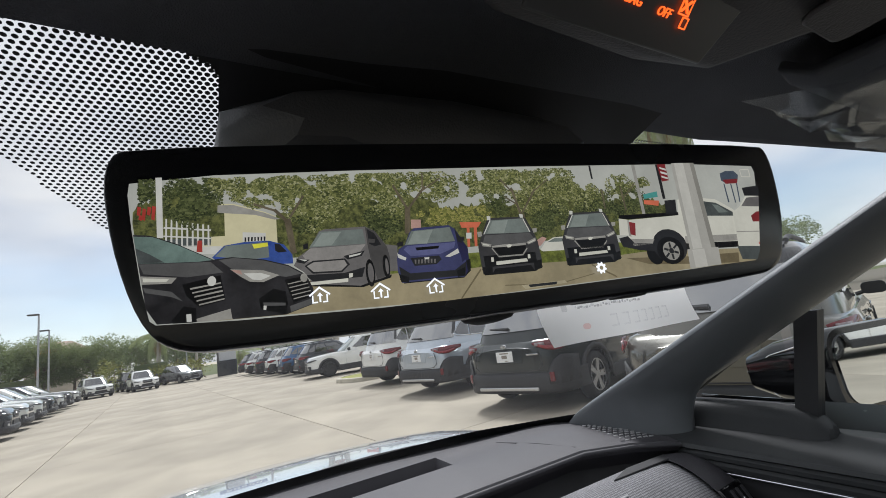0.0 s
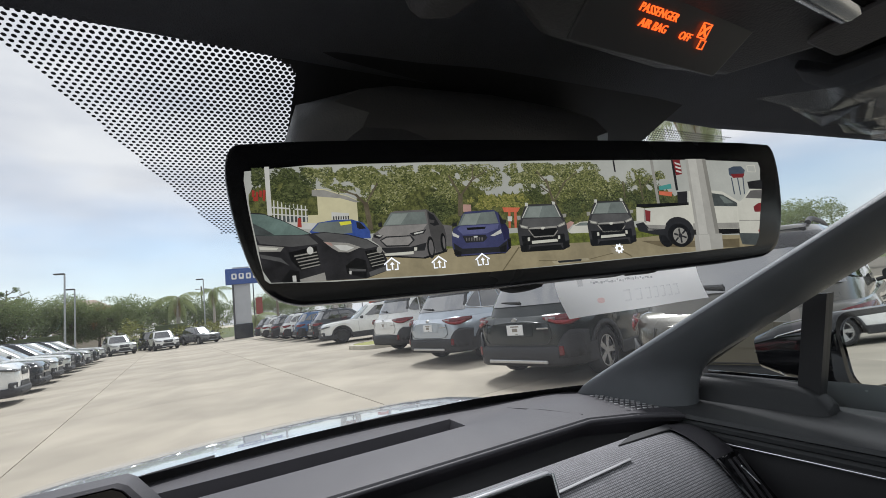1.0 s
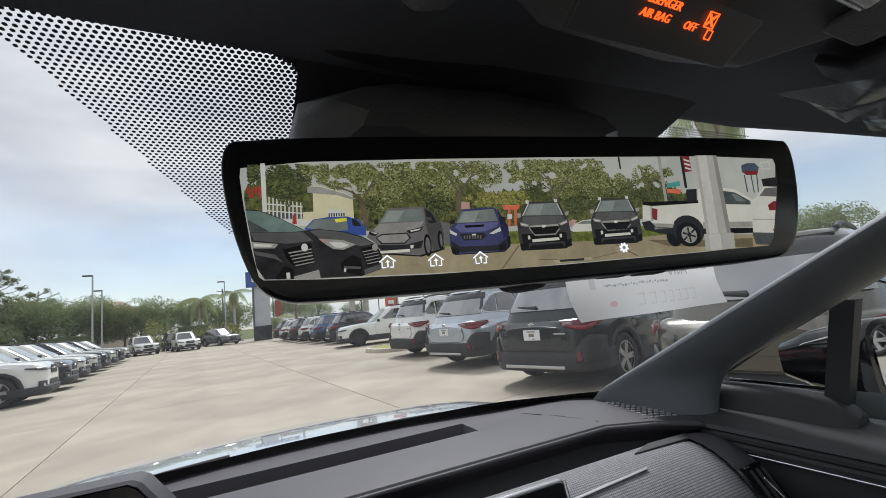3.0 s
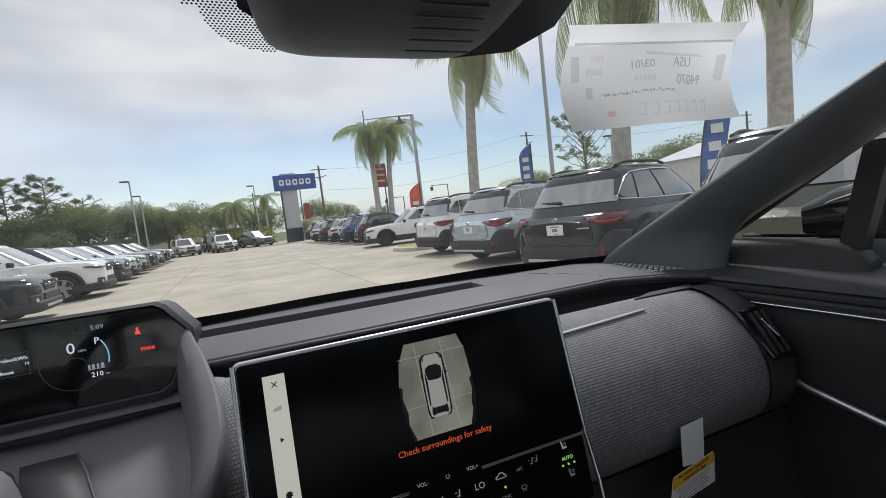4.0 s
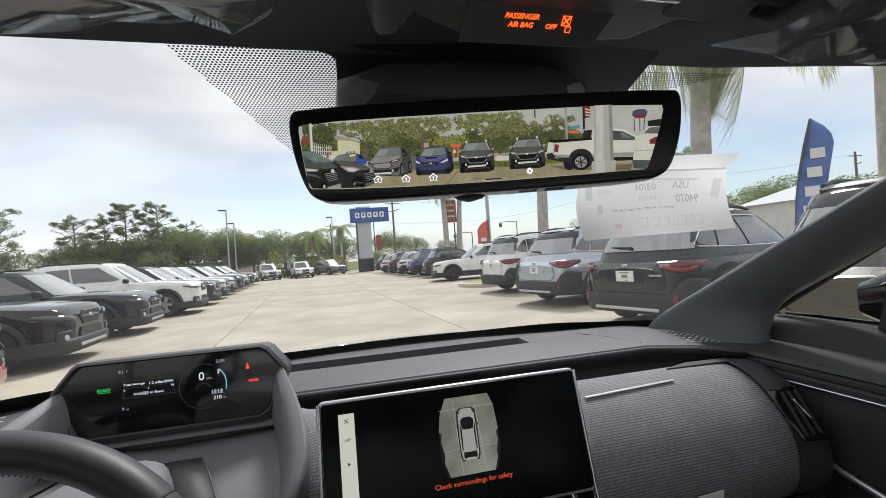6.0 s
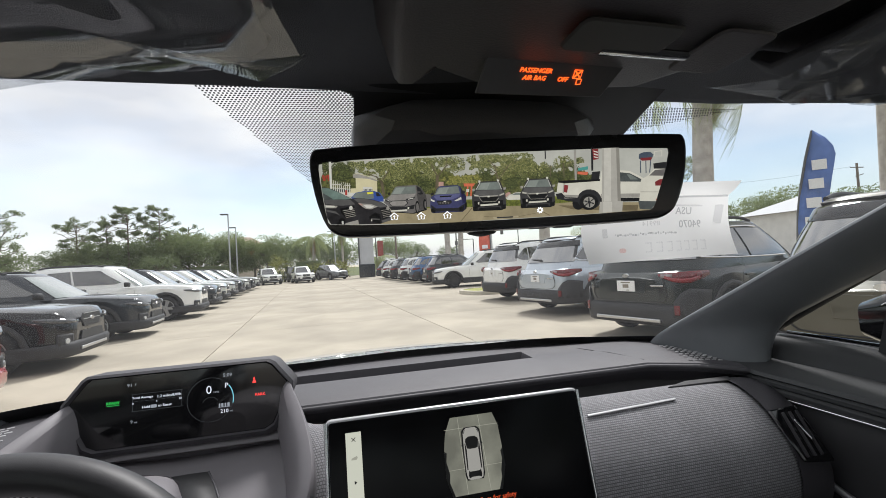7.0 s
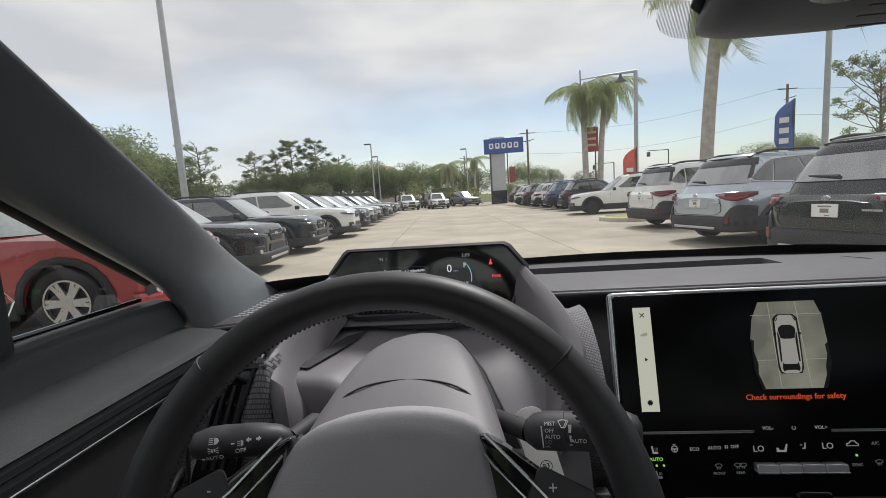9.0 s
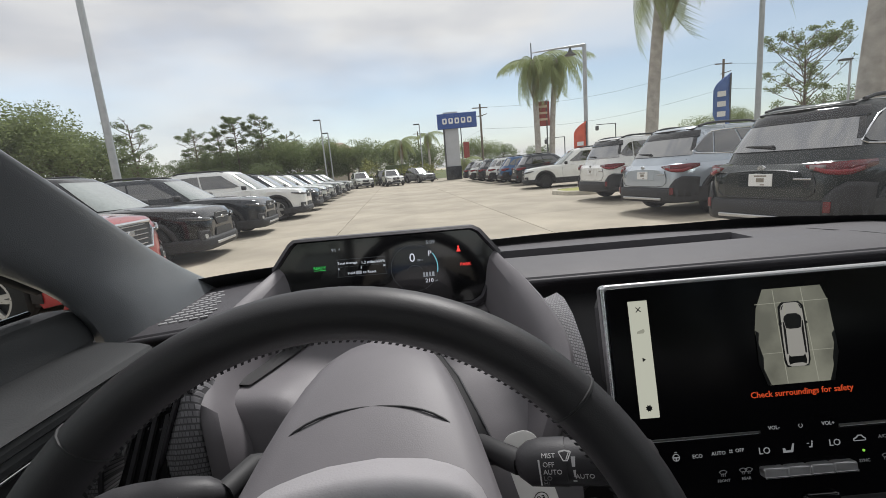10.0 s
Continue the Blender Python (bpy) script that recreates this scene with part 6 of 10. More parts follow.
shown("picture_grille", [(-39.3, -11.2), (-30, -11.1), (-29.3, -12.4), (-31.1, -13.8), (-38.3, -13.8)], 12, V_DARK)
shown("picture_grille_mesh", [(-38.1, -11.8), (-37.5, -11.9), (-37.7, -13.2), (-38.1, -13.1)], 13, V_GREY)
shown("picture_grille_mesh", [(-37, -11.9), (-36.4, -11.9), (-36.7, -13.2), (-37.1, -13.2)], 13, V_GREY)
shown("picture_grille_mesh", [(-36, -11.9), (-35.4, -11.9), (-35.6, -13.2), (-36.1, -13.2)], 13, V_GREY)
shown("picture_grille_mesh", [(-35, -11.9), (-34.4, -12), (-34.6, -13.3), (-35, -13.3)], 13, V_GREY)
shown("picture_grille_mesh", [(-33.9, -12), (-33.3, -12), (-33.5, -13.3), (-34, -13.3)], 13, V_GREY)
shown("picture_grille_mesh", [(-32.9, -12), (-32.3, -12), (-32.5, -13.3), (-32.9, -13.3)], 13, V_GREY)
shown("picture_grille_mesh", [(-31.8, -12.1), (-31.2, -12.1), (-31.4, -13.4), (-31.9, -13.4)], 13, V_GREY)
shown("picture_emblem", [(-34.9, -11.4), (-33.2, -11.4), (-33.5, -12), (-34.8, -12)], 14, V_PALE)
shown("picture_headlight", [(-43.2, -9.4), (-40.5, -11), (-41, -11.8), (-43.1, -10.8)], 12, V_PALE)
shown("picture_headlight", [(-28, -11.6), (-23.4, -9.3), (-23.1, -10.8), (-26.5, -11.9)], 12, V_PALE)
shown("picture_bumper", [(-43.2, -13.5), (-40.1, -15.9), (-25.6, -16.1), (-21.1, -13.5), (-22.2, -18.3), (-42.7, -18.2)], 12, V_DARK)
shown("picture_bumper_edge", [(-40.1, -15.4), (-25.5, -15.6), (-21.4, -13.2), (-21.3, -13.8), (-25.5, -16.3), (-40.1, -16)], 13, V_VIOLET)
shown("picture_tyre", [(-43.5, -15.9), (-40.4, -17.2), (-40.7, -18.7), (-43.1, -18.5)], 13, V_BLACK)
shown("picture_tyre", [(-24.9, -16.6), (-22, -15.6), (-22.4, -18.4), (-24.8, -18.6)], 13, V_BLACK)
shown("picture_tyre", [(-21.2, -13.6), (-19.7, -12.9), (-20.1, -16.3), (-21.2, -16.8)], 13, V_BLACK)
shown("picture_mirror", [(-43, -6), (-41, -5.6), (-41, -7), (-42.8, -7.3)], 13, V_DARK)
shown("picture_mirror", [(-22.8, -5.4), (-20.6, -5.5), (-20.7, -6.9), (-22.8, -6.8)], 13, V_DARK)
# two charcoal estate cars
shown("picture_ground_shade", [(-16.3, -16.9), (-15.6, -19), (2.6, -19.2), (5.7, -17.8), (3.1, -15.3)], 9, V_BLACK)
shown("picture_car", [(-16.3, -9.4), (-14.6, -5.8), (-11.8, -0.4), (-10.4, 0.3), (1.3, 0.2), (2.7, -0.6), (4.6, -5.6), (5.5, -9), (5.7, -15.4), (5.1, -18.4), (2.2, -18.9), (1.3, -17), (-11.6, -17.1), (-13, -18.7), (-16.1, -18.6), (-16.3, -13.8)], 10, V_CHAR)
shown("picture_car_glass", [(-13.7, -5.2), (-10.6, -0.5), (1.2, -0.5), (3.1, -5.6)], 11, V_GLASS)
shown("picture_car_glass_light", [(-12.4, -5), (-9.8, -0.9), (-4.1, -0.8), (-6.3, -5.2)], 12, V_GLASS2)
shown("picture_pillar_edge", [(-13.8, -5.2), (-10.8, -0.5), (-10.4, -0.6), (-13.5, -5.3)], 13, V_PALE)
shown("picture_pillar_edge", [(1.3, -0.6), (1.7, -0.6), (3.4, -5.6), (3, -5.5)], 13, V_PALE)
shown("picture_roof_rail", [(-11.5, 1.1), (-10.2, 0.9), (-10.4, -0.4), (-11.6, -0.4)], 11, V_PALE)
shown("picture_roof_rail", [(0.4, 1.2), (1.8, 0.9), (1.7, -0.3), (0.6, -0.2)], 11, V_PALE)
shown("picture_hood", [(-14.5, -8.2), (-13.3, -5.6), (3.1, -5.8), (4.4, -7.9), (0.8, -9.2), (-10.6, -9.2)], 11, V_CHARLT)
shown("picture_grille", [(-11.5, -9.6), (0.4, -9.5), (0.7, -11), (-1.3, -13), (-9.3, -13)], 13, V_BLACK)
shown("picture_grille_trim", [(-11.7, -9.4), (-6.9, -9.2), (-4.1, -9.3), (0.8, -9.2), (0.8, -10), (-4.2, -10.1), (-7, -10.1), (-11.5, -10)], 14, V_STONE)
shown("picture_grille_trim", [(-9.8, -12.9), (-1.1, -13), (1, -10.9), (1.1, -11.3), (-0.8, -13.5), (-9.7, -13.5), (-11.8, -10.3), (-11.5, -10)], 12, V_STONE)
shown("picture_emblem", [(-6.4, -9.6), (-5.4, -9.3), (-4.3, -9.6), (-5.1, -10.4), (-6.1, -10.4)], 15, V_WHITE)
shown("picture_headlight", [(-15.2, -7.8), (-11.6, -8.9), (-11.9, -9.8), (-14.8, -9.3)], 13, V_STONE)
shown("picture_headlight", [(1.1, -9.1), (4.8, -7.6), (4.8, -8.9), (1.8, -9.9)], 13, V_STONE)
shown("picture_lamp", [(-14.7, -8.3), (-12.3, -9), (-12.5, -9.3), (-14.6, -8.9)], 14, V_WHITE)
shown("picture_lamp", [(1.7, -9.3), (4.4, -8.3), (4.3, -8.7), (2, -9.5)], 14, V_WHITE)
shown("picture_bumper", [(-15.1, -12.6), (3.7, -12.6), (3.7, -16.3), (-15, -16.4)], 12, V_BLACK)
shown("picture_skid", [(-11, -14.8), (0.1, -14.6), (0.4, -15.7), (-11.1, -16)], 14, V_WHITE)
shown("picture_fog_lamp", [(-12.6, -13.3), (-11.7, -13.3), (-11.8, -14.8), (-12.7, -14.8)], 15, V_WHITE)
shown("picture_fog_lamp", [(0.7, -13.3), (1.6, -13.3), (1.5, -14.7), (0.5, -14.8)], 15, V_WHITE)
shown("picture_tyre", [(-16, -16.2), (-12.6, -16.5), (-12.9, -18.8), (-16, -18.7)], 13, V_BLACK)
shown("picture_tyre", [(2.4, -16), (5.5, -15.4), (5.1, -18.4), (2.3, -18.9)], 13, V_BLACK)
shown("picture_mirror", [(-15.9, -4.3), (-14.3, -4.2), (-14.4, -5.8), (-15.8, -6.1)], 12, V_STONE)
shown("picture_mirror", [(4.3, -4.4), (6.1, -4.3), (5.7, -5.8), (4.4, -5.9)], 12, V_STONE)
shown("picture_ground_shade", [(14.8, -16.6), (15.4, -18.6), (34, -18.8), (37.3, -17.4), (34.7, -14.9)], 9, V_BLACK)
shown("picture_car", [(15, -9.1), (16.8, -5.5), (19.8, -0.2), (21.3, 0.4), (33.3, 0.4), (34.6, -0.4), (36.5, -5.3), (37.3, -8.8), (37.3, -15), (36.6, -18), (33.7, -18.5), (32.7, -16.6), (19.6, -16.7), (18.1, -18.3), (14.9, -18.2), (14.9, -13.5)], 10, V_CHAR)
shown("picture_car_glass", [(17.8, -5), (21, -0.4), (33.1, -0.3), (35, -5.3)], 11, V_GLASS)
shown("picture_car_glass_light", [(19.1, -4.8), (21.9, -0.7), (27.7, -0.7), (25.3, -4.9)], 12, V_GLASS2)
shown("picture_pillar_edge", [(17.6, -5), (20.9, -0.3), (21.2, -0.4), (18, -5.1)], 13, V_PALE)
shown("picture_pillar_edge", [(33.3, -0.4), (33.6, -0.4), (35.3, -5.3), (34.9, -5.3)], 13, V_PALE)
shown("picture_roof_rail", [(20.2, 1.2), (21.5, 1.1), (21.2, -0.2), (20, -0.2)], 11, V_PALE)
shown("picture_roof_rail", [(32.4, 1.4), (33.8, 1), (33.7, -0.1), (32.5, -0)], 11, V_PALE)
shown("picture_hood", [(16.8, -7.9), (18.2, -5.3), (34.9, -5.6), (36.2, -7.6), (32.4, -8.9), (20.9, -9)], 11, V_CHARLT)
shown("picture_grille", [(19.9, -9.3), (32.1, -9.3), (32.3, -10.7), (30.3, -12.7), (22, -12.7)], 13, V_BLACK)
shown("picture_grille_trim", [(19.7, -9.1), (24.6, -8.9), (27.4, -9), (32.4, -8.9), (32.5, -9.7), (27.3, -9.8), (24.5, -9.8), (19.8, -9.7)], 14, V_STONE)
shown("picture_grille_trim", [(21.6, -12.6), (30.5, -12.6), (32.7, -10.6), (32.7, -11), (30.7, -13.2), (21.6, -13.1), (19.5, -10), (19.9, -9.7)], 12, V_STONE)
shown("picture_emblem", [(25.1, -9.3), (26.1, -9), (27.2, -9.3), (26.4, -10.1), (25.4, -10.1)], 15, V_WHITE)
shown("picture_headlight", [(16.1, -7.6), (19.8, -8.6), (19.4, -9.6), (16.5, -9)], 13, V_STONE)
shown("picture_headlight", [(32.8, -8.8), (36.6, -7.4), (36.6, -8.6), (33.5, -9.6)], 13, V_STONE)
shown("picture_lamp", [(16.6, -8.1), (19.1, -8.8), (18.9, -9.1), (16.7, -8.6)], 14, V_WHITE)
shown("picture_lamp", [(33.4, -9), (36.2, -8), (36.1, -8.4), (33.7, -9.2)], 14, V_WHITE)
shown("picture_bumper", [(16.1, -12.3), (35.4, -12.2), (35.2, -15.9), (16.1, -16)], 12, V_BLACK)
shown("picture_skid", [(20.3, -14.4), (31.7, -14.3), (31.9, -15.3), (20.1, -15.6)], 14, V_WHITE)
shown("picture_fog_lamp", [(18.6, -13), (19.6, -13), (19.5, -14.4), (18.5, -14.5)], 15, V_WHITE)
shown("picture_fog_lamp", [(32.2, -12.9), (33.2, -13), (33.1, -14.4), (32, -14.4)], 15, V_WHITE)
shown("picture_tyre", [(15.1, -15.8), (18.5, -16.1), (18.2, -18.4), (15, -18.3)], 13, V_BLACK)
shown("picture_tyre", [(33.9, -15.7), (37.2, -15), (36.6, -18), (33.7, -18.5)], 13, V_BLACK)
shown("picture_mirror", [(15.5, -4.1), (17.2, -4), (17, -5.5), (15.5, -5.8)], 12, V_STONE)
shown("picture_mirror", [(36.2, -4.2), (38.1, -4.1), (37.6, -5.5), (36.2, -5.7)], 12, V_STONE)
# two dark cars close by
shown("picture_car", [(-96.3, -7), (-90.4, -6.6), (-81.9, -8), (-75.4, -10.2), (-70.7, -13.4), (-68.9, -17.9), (-69.3, -22.3), (-76.9, -24.5), (-90.5, -24.1), (-93.3, -15.5)], 17, V_NEAR)
shown("picture_hood", [(-93.6, -7.2), (-89.7, -6.9), (-81.9, -8.3), (-75.4, -10.6), (-71.8, -13.1), (-76.2, -13.7), (-84.7, -11.5), (-90.5, -9.9)], 18, V_CHARLT)
shown("picture_headlight", [(-90.8, -10.1), (-82.1, -11.2), (-77.9, -13), (-82.3, -14.6), (-85.7, -14.2), (-87.9, -12.7)], 19, V_STONE)
shown("picture_lamp", [(-87.3, -11.6), (-82.8, -11.9), (-80.2, -13), (-82.9, -14), (-85.1, -13.6)], 20, V_PALE)
shown("picture_indicator", [(-90.5, -10.3), (-88.1, -10.7), (-87.6, -12), (-89.3, -11.3)], 20, V_PINK)
shown("picture_grille", [(-76.6, -14.5), (-70.9, -13.9), (-69.4, -20), (-74.6, -21.4)], 19, V_BLACK)
shown("picture_grille_bar", [(-75.8, -16), (-70.5, -15.2), (-70.5, -14.9), (-75.9, -15.7)], 20, V_STONE)
shown("picture_grille_bar", [(-75.5, -17.1), (-70.2, -16.3), (-70.3, -16), (-75.5, -16.8)], 20, V_STONE)
shown("picture_grille_bar", [(-75.1, -18.2), (-70, -17.4), (-70, -17.1), (-75.2, -17.9)], 20, V_STONE)
shown("picture_grille_bar", [(-74.8, -19.3), (-69.7, -18.5), (-69.7, -18.2), (-74.9, -19)], 20, V_STONE)
shown("picture_grille_bar", [(-74.5, -20.4), (-69.4, -19.6), (-69.5, -19.3), (-74.5, -20.1)], 20, V_STONE)
shown("picture_emblem", oval_pts(-71.3, -14.4, 1.0, 1.3), 21, V_STONE)
shown("picture_bumper", [(-83.7, -19.3), (-79.7, -16.7), (-76.5, -17.9), (-76.1, -21.6), (-76.9, -24.3), (-83.3, -22.2)], 19, V_BLACK)
shown("picture_bumper_edge", [(-82.6, -20.4), (-76.7, -21.1), (-76.7, -21.9), (-82.4, -21.4)], 20, V_CHARLT)
shown("picture_fog_lamp", [(-82.5, -21.3), (-81.7, -21.4), (-81.9, -22.6), (-82.6, -22.4)], 21, V_PALE)
shown("picture_intake", [(-75.6, -22.2), (-69.5, -20.6), (-69.4, -22.2), (-75.4, -23.9)], 20, V_CHARLT)
shown("picture_car", [(-114.7, 1.6), (-110.4, 1.1), (-104.2, -1.6), (-94.9, -7), (-92.4, -10.7), (-91.7, -15.5), (-90.7, -24.1), (-112.2, -23.2), (-113.1, -9.8)], 22, V_NEAR)
shown("picture_car_glass", [(-114.3, 1.1), (-109.8, 0.6), (-103.6, -2.2), (-95.2, -7.1), (-98.7, -7.3), (-107.5, -6.9), (-113.6, -6.5)], 23, V_GREENGLASS)
shown("picture_car_glass_dark", [(-113.8, -2.3), (-110.5, -4.2), (-106.9, -6.8), (-113.6, -6.5)], 24, V_DUSK)
shown("picture_hood", [(-113, -6.8), (-95.6, -7.6), (-92.5, -10.9), (-101.4, -11.4), (-111.8, -9.6)], 23, V_CHARLT)
shown("picture_headlight", [(-112.6, -10.1), (-103.9, -11.3), (-105.2, -12.8), (-112.2, -12.4)], 24, V_STONE)
shown("picture_lamp", [(-112, -10.7), (-105.8, -11.5), (-106.4, -12.2), (-111.8, -11.8)], 25, V_WHITE)
shown("picture_grille", [(-102.6, -13.3), (-93.2, -11.6), (-92.1, -18.7), (-98.6, -19.9), (-101.7, -16.5)], 24, V_BLACK)
shown("picture_grille_bar", [(-100.7, -15), (-93.1, -14), (-93.1, -13.6), (-100.8, -14.5)], 25, V_STONE)
shown("picture_grille_bar", [(-100.2, -16.1), (-92.9, -15.1), (-92.9, -14.7), (-100.3, -15.7)], 25, V_STONE)
shown("picture_grille_bar", [(-99.7, -17.2), (-92.7, -16.3), (-92.7, -15.8), (-99.7, -16.8)], 25, V_STONE)
shown("picture_grille_bar", [(-99.2, -18.4), (-92.5, -17.4), (-92.5, -17), (-99.2, -18)], 25, V_STONE)
shown("picture_grille_bar", [(-98.6, -19.5), (-92.3, -18.5), (-92.3, -18.1), (-98.7, -19.1)], 25, V_STONE)
shown("picture_emblem", oval_pts(-95.4, -13.1, 1.1, 1.4), 26, V_PALE)
shown("picture_bumper", [(-105.2, -22.8), (-102.3, -19.3), (-99.4, -20.1), (-99.3, -23.9), (-104.9, -23.6)], 24, V_BLACK)
shown("picture_fog_lamp", [(-101.7, -21.5), (-100.5, -21.5), (-100.4, -23.6), (-101.6, -23.6)], 25, V_PALE)
shown("picture_skid", [(-99.3, -23), (-90.9, -21.2), (-90.5, -24.3), (-99, -24.1)], 25, V_STONE)
shown("picture_fender_line", [(-111.9, -13.3), (-105.2, -15), (-102.5, -17.9), (-105.3, -16.4), (-111.4, -14.7)], 23, V_CHARLT)
# pickup, rear of a white car, post
shown("picture_tyre", oval_pts(51.9, -17.2, 3.6, 4.2), 9, V_BLACK)
shown("picture_pickup", [(39.9, -2.9), (44, -3.7), (67, -3.2), (68.4, 3.1), (80.1, 3.2), (86.9, 2.4), (94.5, -2.3), (96.6, -4.8), (93.8, -16), (68.1, -15.5), (65, -12.5), (62, -8.9), (56.4, -8.8), (52.2, -13.1), (43.5, -13.6), (41.7, -11.1), (42.4, -9.6), (38.7, -9.2)], 10, V_WHITE)
shown("picture_pickup_shade", [(43, -11), (53, -11.8), (52.1, -13.5), (43.4, -13.7)], 11, V_STONE)
shown("picture_pickup_shade", [(67.1, -11.7), (92.4, -12.6), (91.8, -15.2), (66.5, -14.5)], 11, V_STONE)
shown("picture_bed_rail", [(40.3, -1.7), (67.2, -2), (67, -3.2), (44, -3.5), (40.1, -2.9)], 11, V_BLACK)
shown("picture_tailgate_edge", [(43.4, -3.7), (44.2, -3.7), (43.4, -10.2), (42.4, -9.8)], 11, V_STONE)
shown("picture_tail_light", [(43.9, -4.5), (46.5, -5.1), (45.3, -9.9), (43.2, -9.3)], 12, V_DKRED)
shown("picture_bumper", [(38, -10.4), (41.9, -9.8), (44.2, -12.7), (52.8, -13.5), (52.4, -16.4), (45.8, -15.5), (38.8, -13.6)], 11, V_DARK)
shown("picture_arch", oval_pts(59.3, -14.9, 7.7, 6.6), 11, V_DARK)
shown("picture_tyre", oval_pts(58.9, -16.6, 6.0, 5.3), 12, V_BLACK)
shown("picture_rim", oval_pts(59.1, -16.8, 3.7, 3.6), 13, V_STONE)
shown("picture_hub", oval_pts(59.1, -16.8, 1.1, 1.1), 15, V_DARK)
shown("picture_rim_gap", [(60, -17.5), (61.9, -18.2), (62.3, -17.5), (60.5, -16.8)], 14, V_DARK)
shown("picture_rim_gap", [(58.7, -18), (58.7, -20), (59.6, -19.9), (59.6, -17.9)], 14, V_DARK)
shown("picture_rim_gap", [(57.7, -17.3), (55.9, -18.6), (56.4, -19.2), (58.2, -17.8)], 14, V_DARK)
shown("picture_rim_gap", [(58.1, -16), (56.3, -15.4), (55.9, -16.1), (57.7, -16.8)], 14, V_DARK)
shown("picture_rim_gap", [(59.5, -15.6), (59.4, -13.5), (58.6, -13.7), (58.6, -15.7)], 14, V_DARK)
shown("picture_rim_gap", [(60.5, -16.3), (62.3, -15), (61.8, -14.4), (60, -15.7)], 14, V_DARK)
shown("picture_cab_glass", [(62.3, 3), (67.6, 3.2), (66.4, -2.7), (61.4, -2.4)], 11, V_DARK)
shown("picture_cab_glass", [(80.2, 1.9), (86.6, 0.9), (93.8, -3.4), (93.6, -5), (79.4, -4.2)], 11, V_DUSK)
shown("picture_cab_glass_light", [(84.5, 0.4), (87.3, -0.2), (91.6, -3.4), (86.6, -3.3)], 12, V_GLASS)
shown("picture_door_line", [(79.9, -4.5), (80.3, -4.5), (78.3, -14.2), (77.9, -14.2)], 11, V_STONE)
shown("picture_sill", [(66.5, -14.5), (92.1, -15.4), (91.5, -17.7), (65.9, -17)], 11, V_BLACK)
shown("picture_car", [(93.4, -3.6), (97.7, -1.4), (102.4, 2.9), (110.3, 3), (104.4, -19.5), (91, -18.2)], 16, V_WHITE)
shown("picture_rear_glass", [(98.7, -1.3), (102.8, 2.2), (110.2, 2.5), (109, -2)], 17, V_GREY)
shown("picture_spoiler", [(102, 6.5), (109.8, 7.2), (110.9, 6.6), (109.9, 2.6), (102, 3.1)], 18, V_DARK)
shown("picture_tail_light", [(102.1, -5.6), (105.4, -4), (108.5, -4), (107.4, -8.3), (102.1, -8.1)], 18, V_DKRED)
shown("picture_panel_line", [(92.3, -11.5), (106, -12.2), (105.9, -12.6), (92.2, -11.9)], 17, V_STONE)
shown("picture_bumper", [(90.4, -17.5), (104.7, -18.5), (102.8, -24), (90.9, -22.8)], 18, V_DUSK)
shown("picture_reflector", [(101.6, -16.6), (104.4, -16.9), (104.2, -17.8), (101.6, -17.5)], 18, V_RED)
shown("picture_post", [(69.6, 18.2), (80.7, 18.1), (78.8, -24.7), (66.4, -24.4)], 26, V_POST)
shown("picture_post_light", [(71, 18.2), (75.5, 18.1), (72.3, -24.6), (67.9, -24.5)], 27, V_POSTLT)
shown("picture_post_shade", [(78.7, 18.2), (80.7, 18.1), (78.8, -24.7), (76.7, -24.7)], 27, V_POSTDK)
shown("picture_post_base", [(65.7, -17), (80.4, -17.2), (79.3, -25), (64.6, -24.7)], 28, V_POST)
shown("picture_post_base_light", [(67.8, -17.3), (73.5, -17.3), (72.8, -24.9), (67.1, -24.7)], 29, V_POSTLT)
shown("picture_banner_pole", [(62.8, 18.2), (64.2, 18.2), (63.3, 3.8), (62, 3.8)], 7, V_DARK)
shown("picture_banner", [(63.6, 18.2), (67.5, 18.2), (67.2, 11.3), (63.8, 10.9)], 8, V_DKRED)
shown("picture_banner_mark", [(64.3, 17.1), (67.3, 16.2), (67.1, 15.4), (64.4, 16.3)], 9, V_PALE)
shown("picture_banner_mark", [(64.3, 15.3), (67.2, 14.4), (67, 13.6), (64.3, 14.4)], 9, V_PALE)
shown("picture_banner_mark", [(64.2, 13.4), (67.1, 12.5), (66.9, 11.8), (64.2, 12.6)], 9, V_PALE)
shown("picture_light_pole", [(51.6, 18.3), (53.1, 18.3), (52.3, -1.9), (50.9, -1.9)], 7, V_STONE)
shown("picture_thin_pole", [(32.7, 18.4), (33.4, 18.4), (33.2, 13.1), (32.7, 13.1)], 7, V_DARK)
shown("picture_thin_pole", [(32.6, 18.5), (33.4, 18.5), (33.2, 13.2), (32.5, 13.2)], 7, V_DARK)
shown("picture_round_sign", [(93.6, 13.4), (96.7, 14.4), (101.1, 14.4), (102.9, 12.5), (101.5, 9.5), (95.6, 8.7), (93.1, 10.3)], 7, V_SLATE)
shown("picture_round_sign_band", [(94, 10.6), (102.1, 10.8), (100.8, 8.8), (94.9, 8.8)], 8, V_DKRED)
shown("picture_sign_leg", [(93.8, 8.9), (93.3, 0.8), (94, 0.9), (94.4, 9)], 7, V_SLATE)
shown("picture_sign_leg", [(97.3, 8.7), (96.8, 0.5), (97.4, 0.6), (97.9, 8.8)], 7, V_SLATE)
shown("picture_sign_leg", [(100.5, 9.1), (99.1, 0.7), (99.7, 0.8), (101.1, 9.1)], 7, V_SLATE)
shown("picture_status_mark", [(103.1, 14), (107.8, 14.2), (107.9, 14.6), (103.2, 14.4)], 30, V_WHITE)
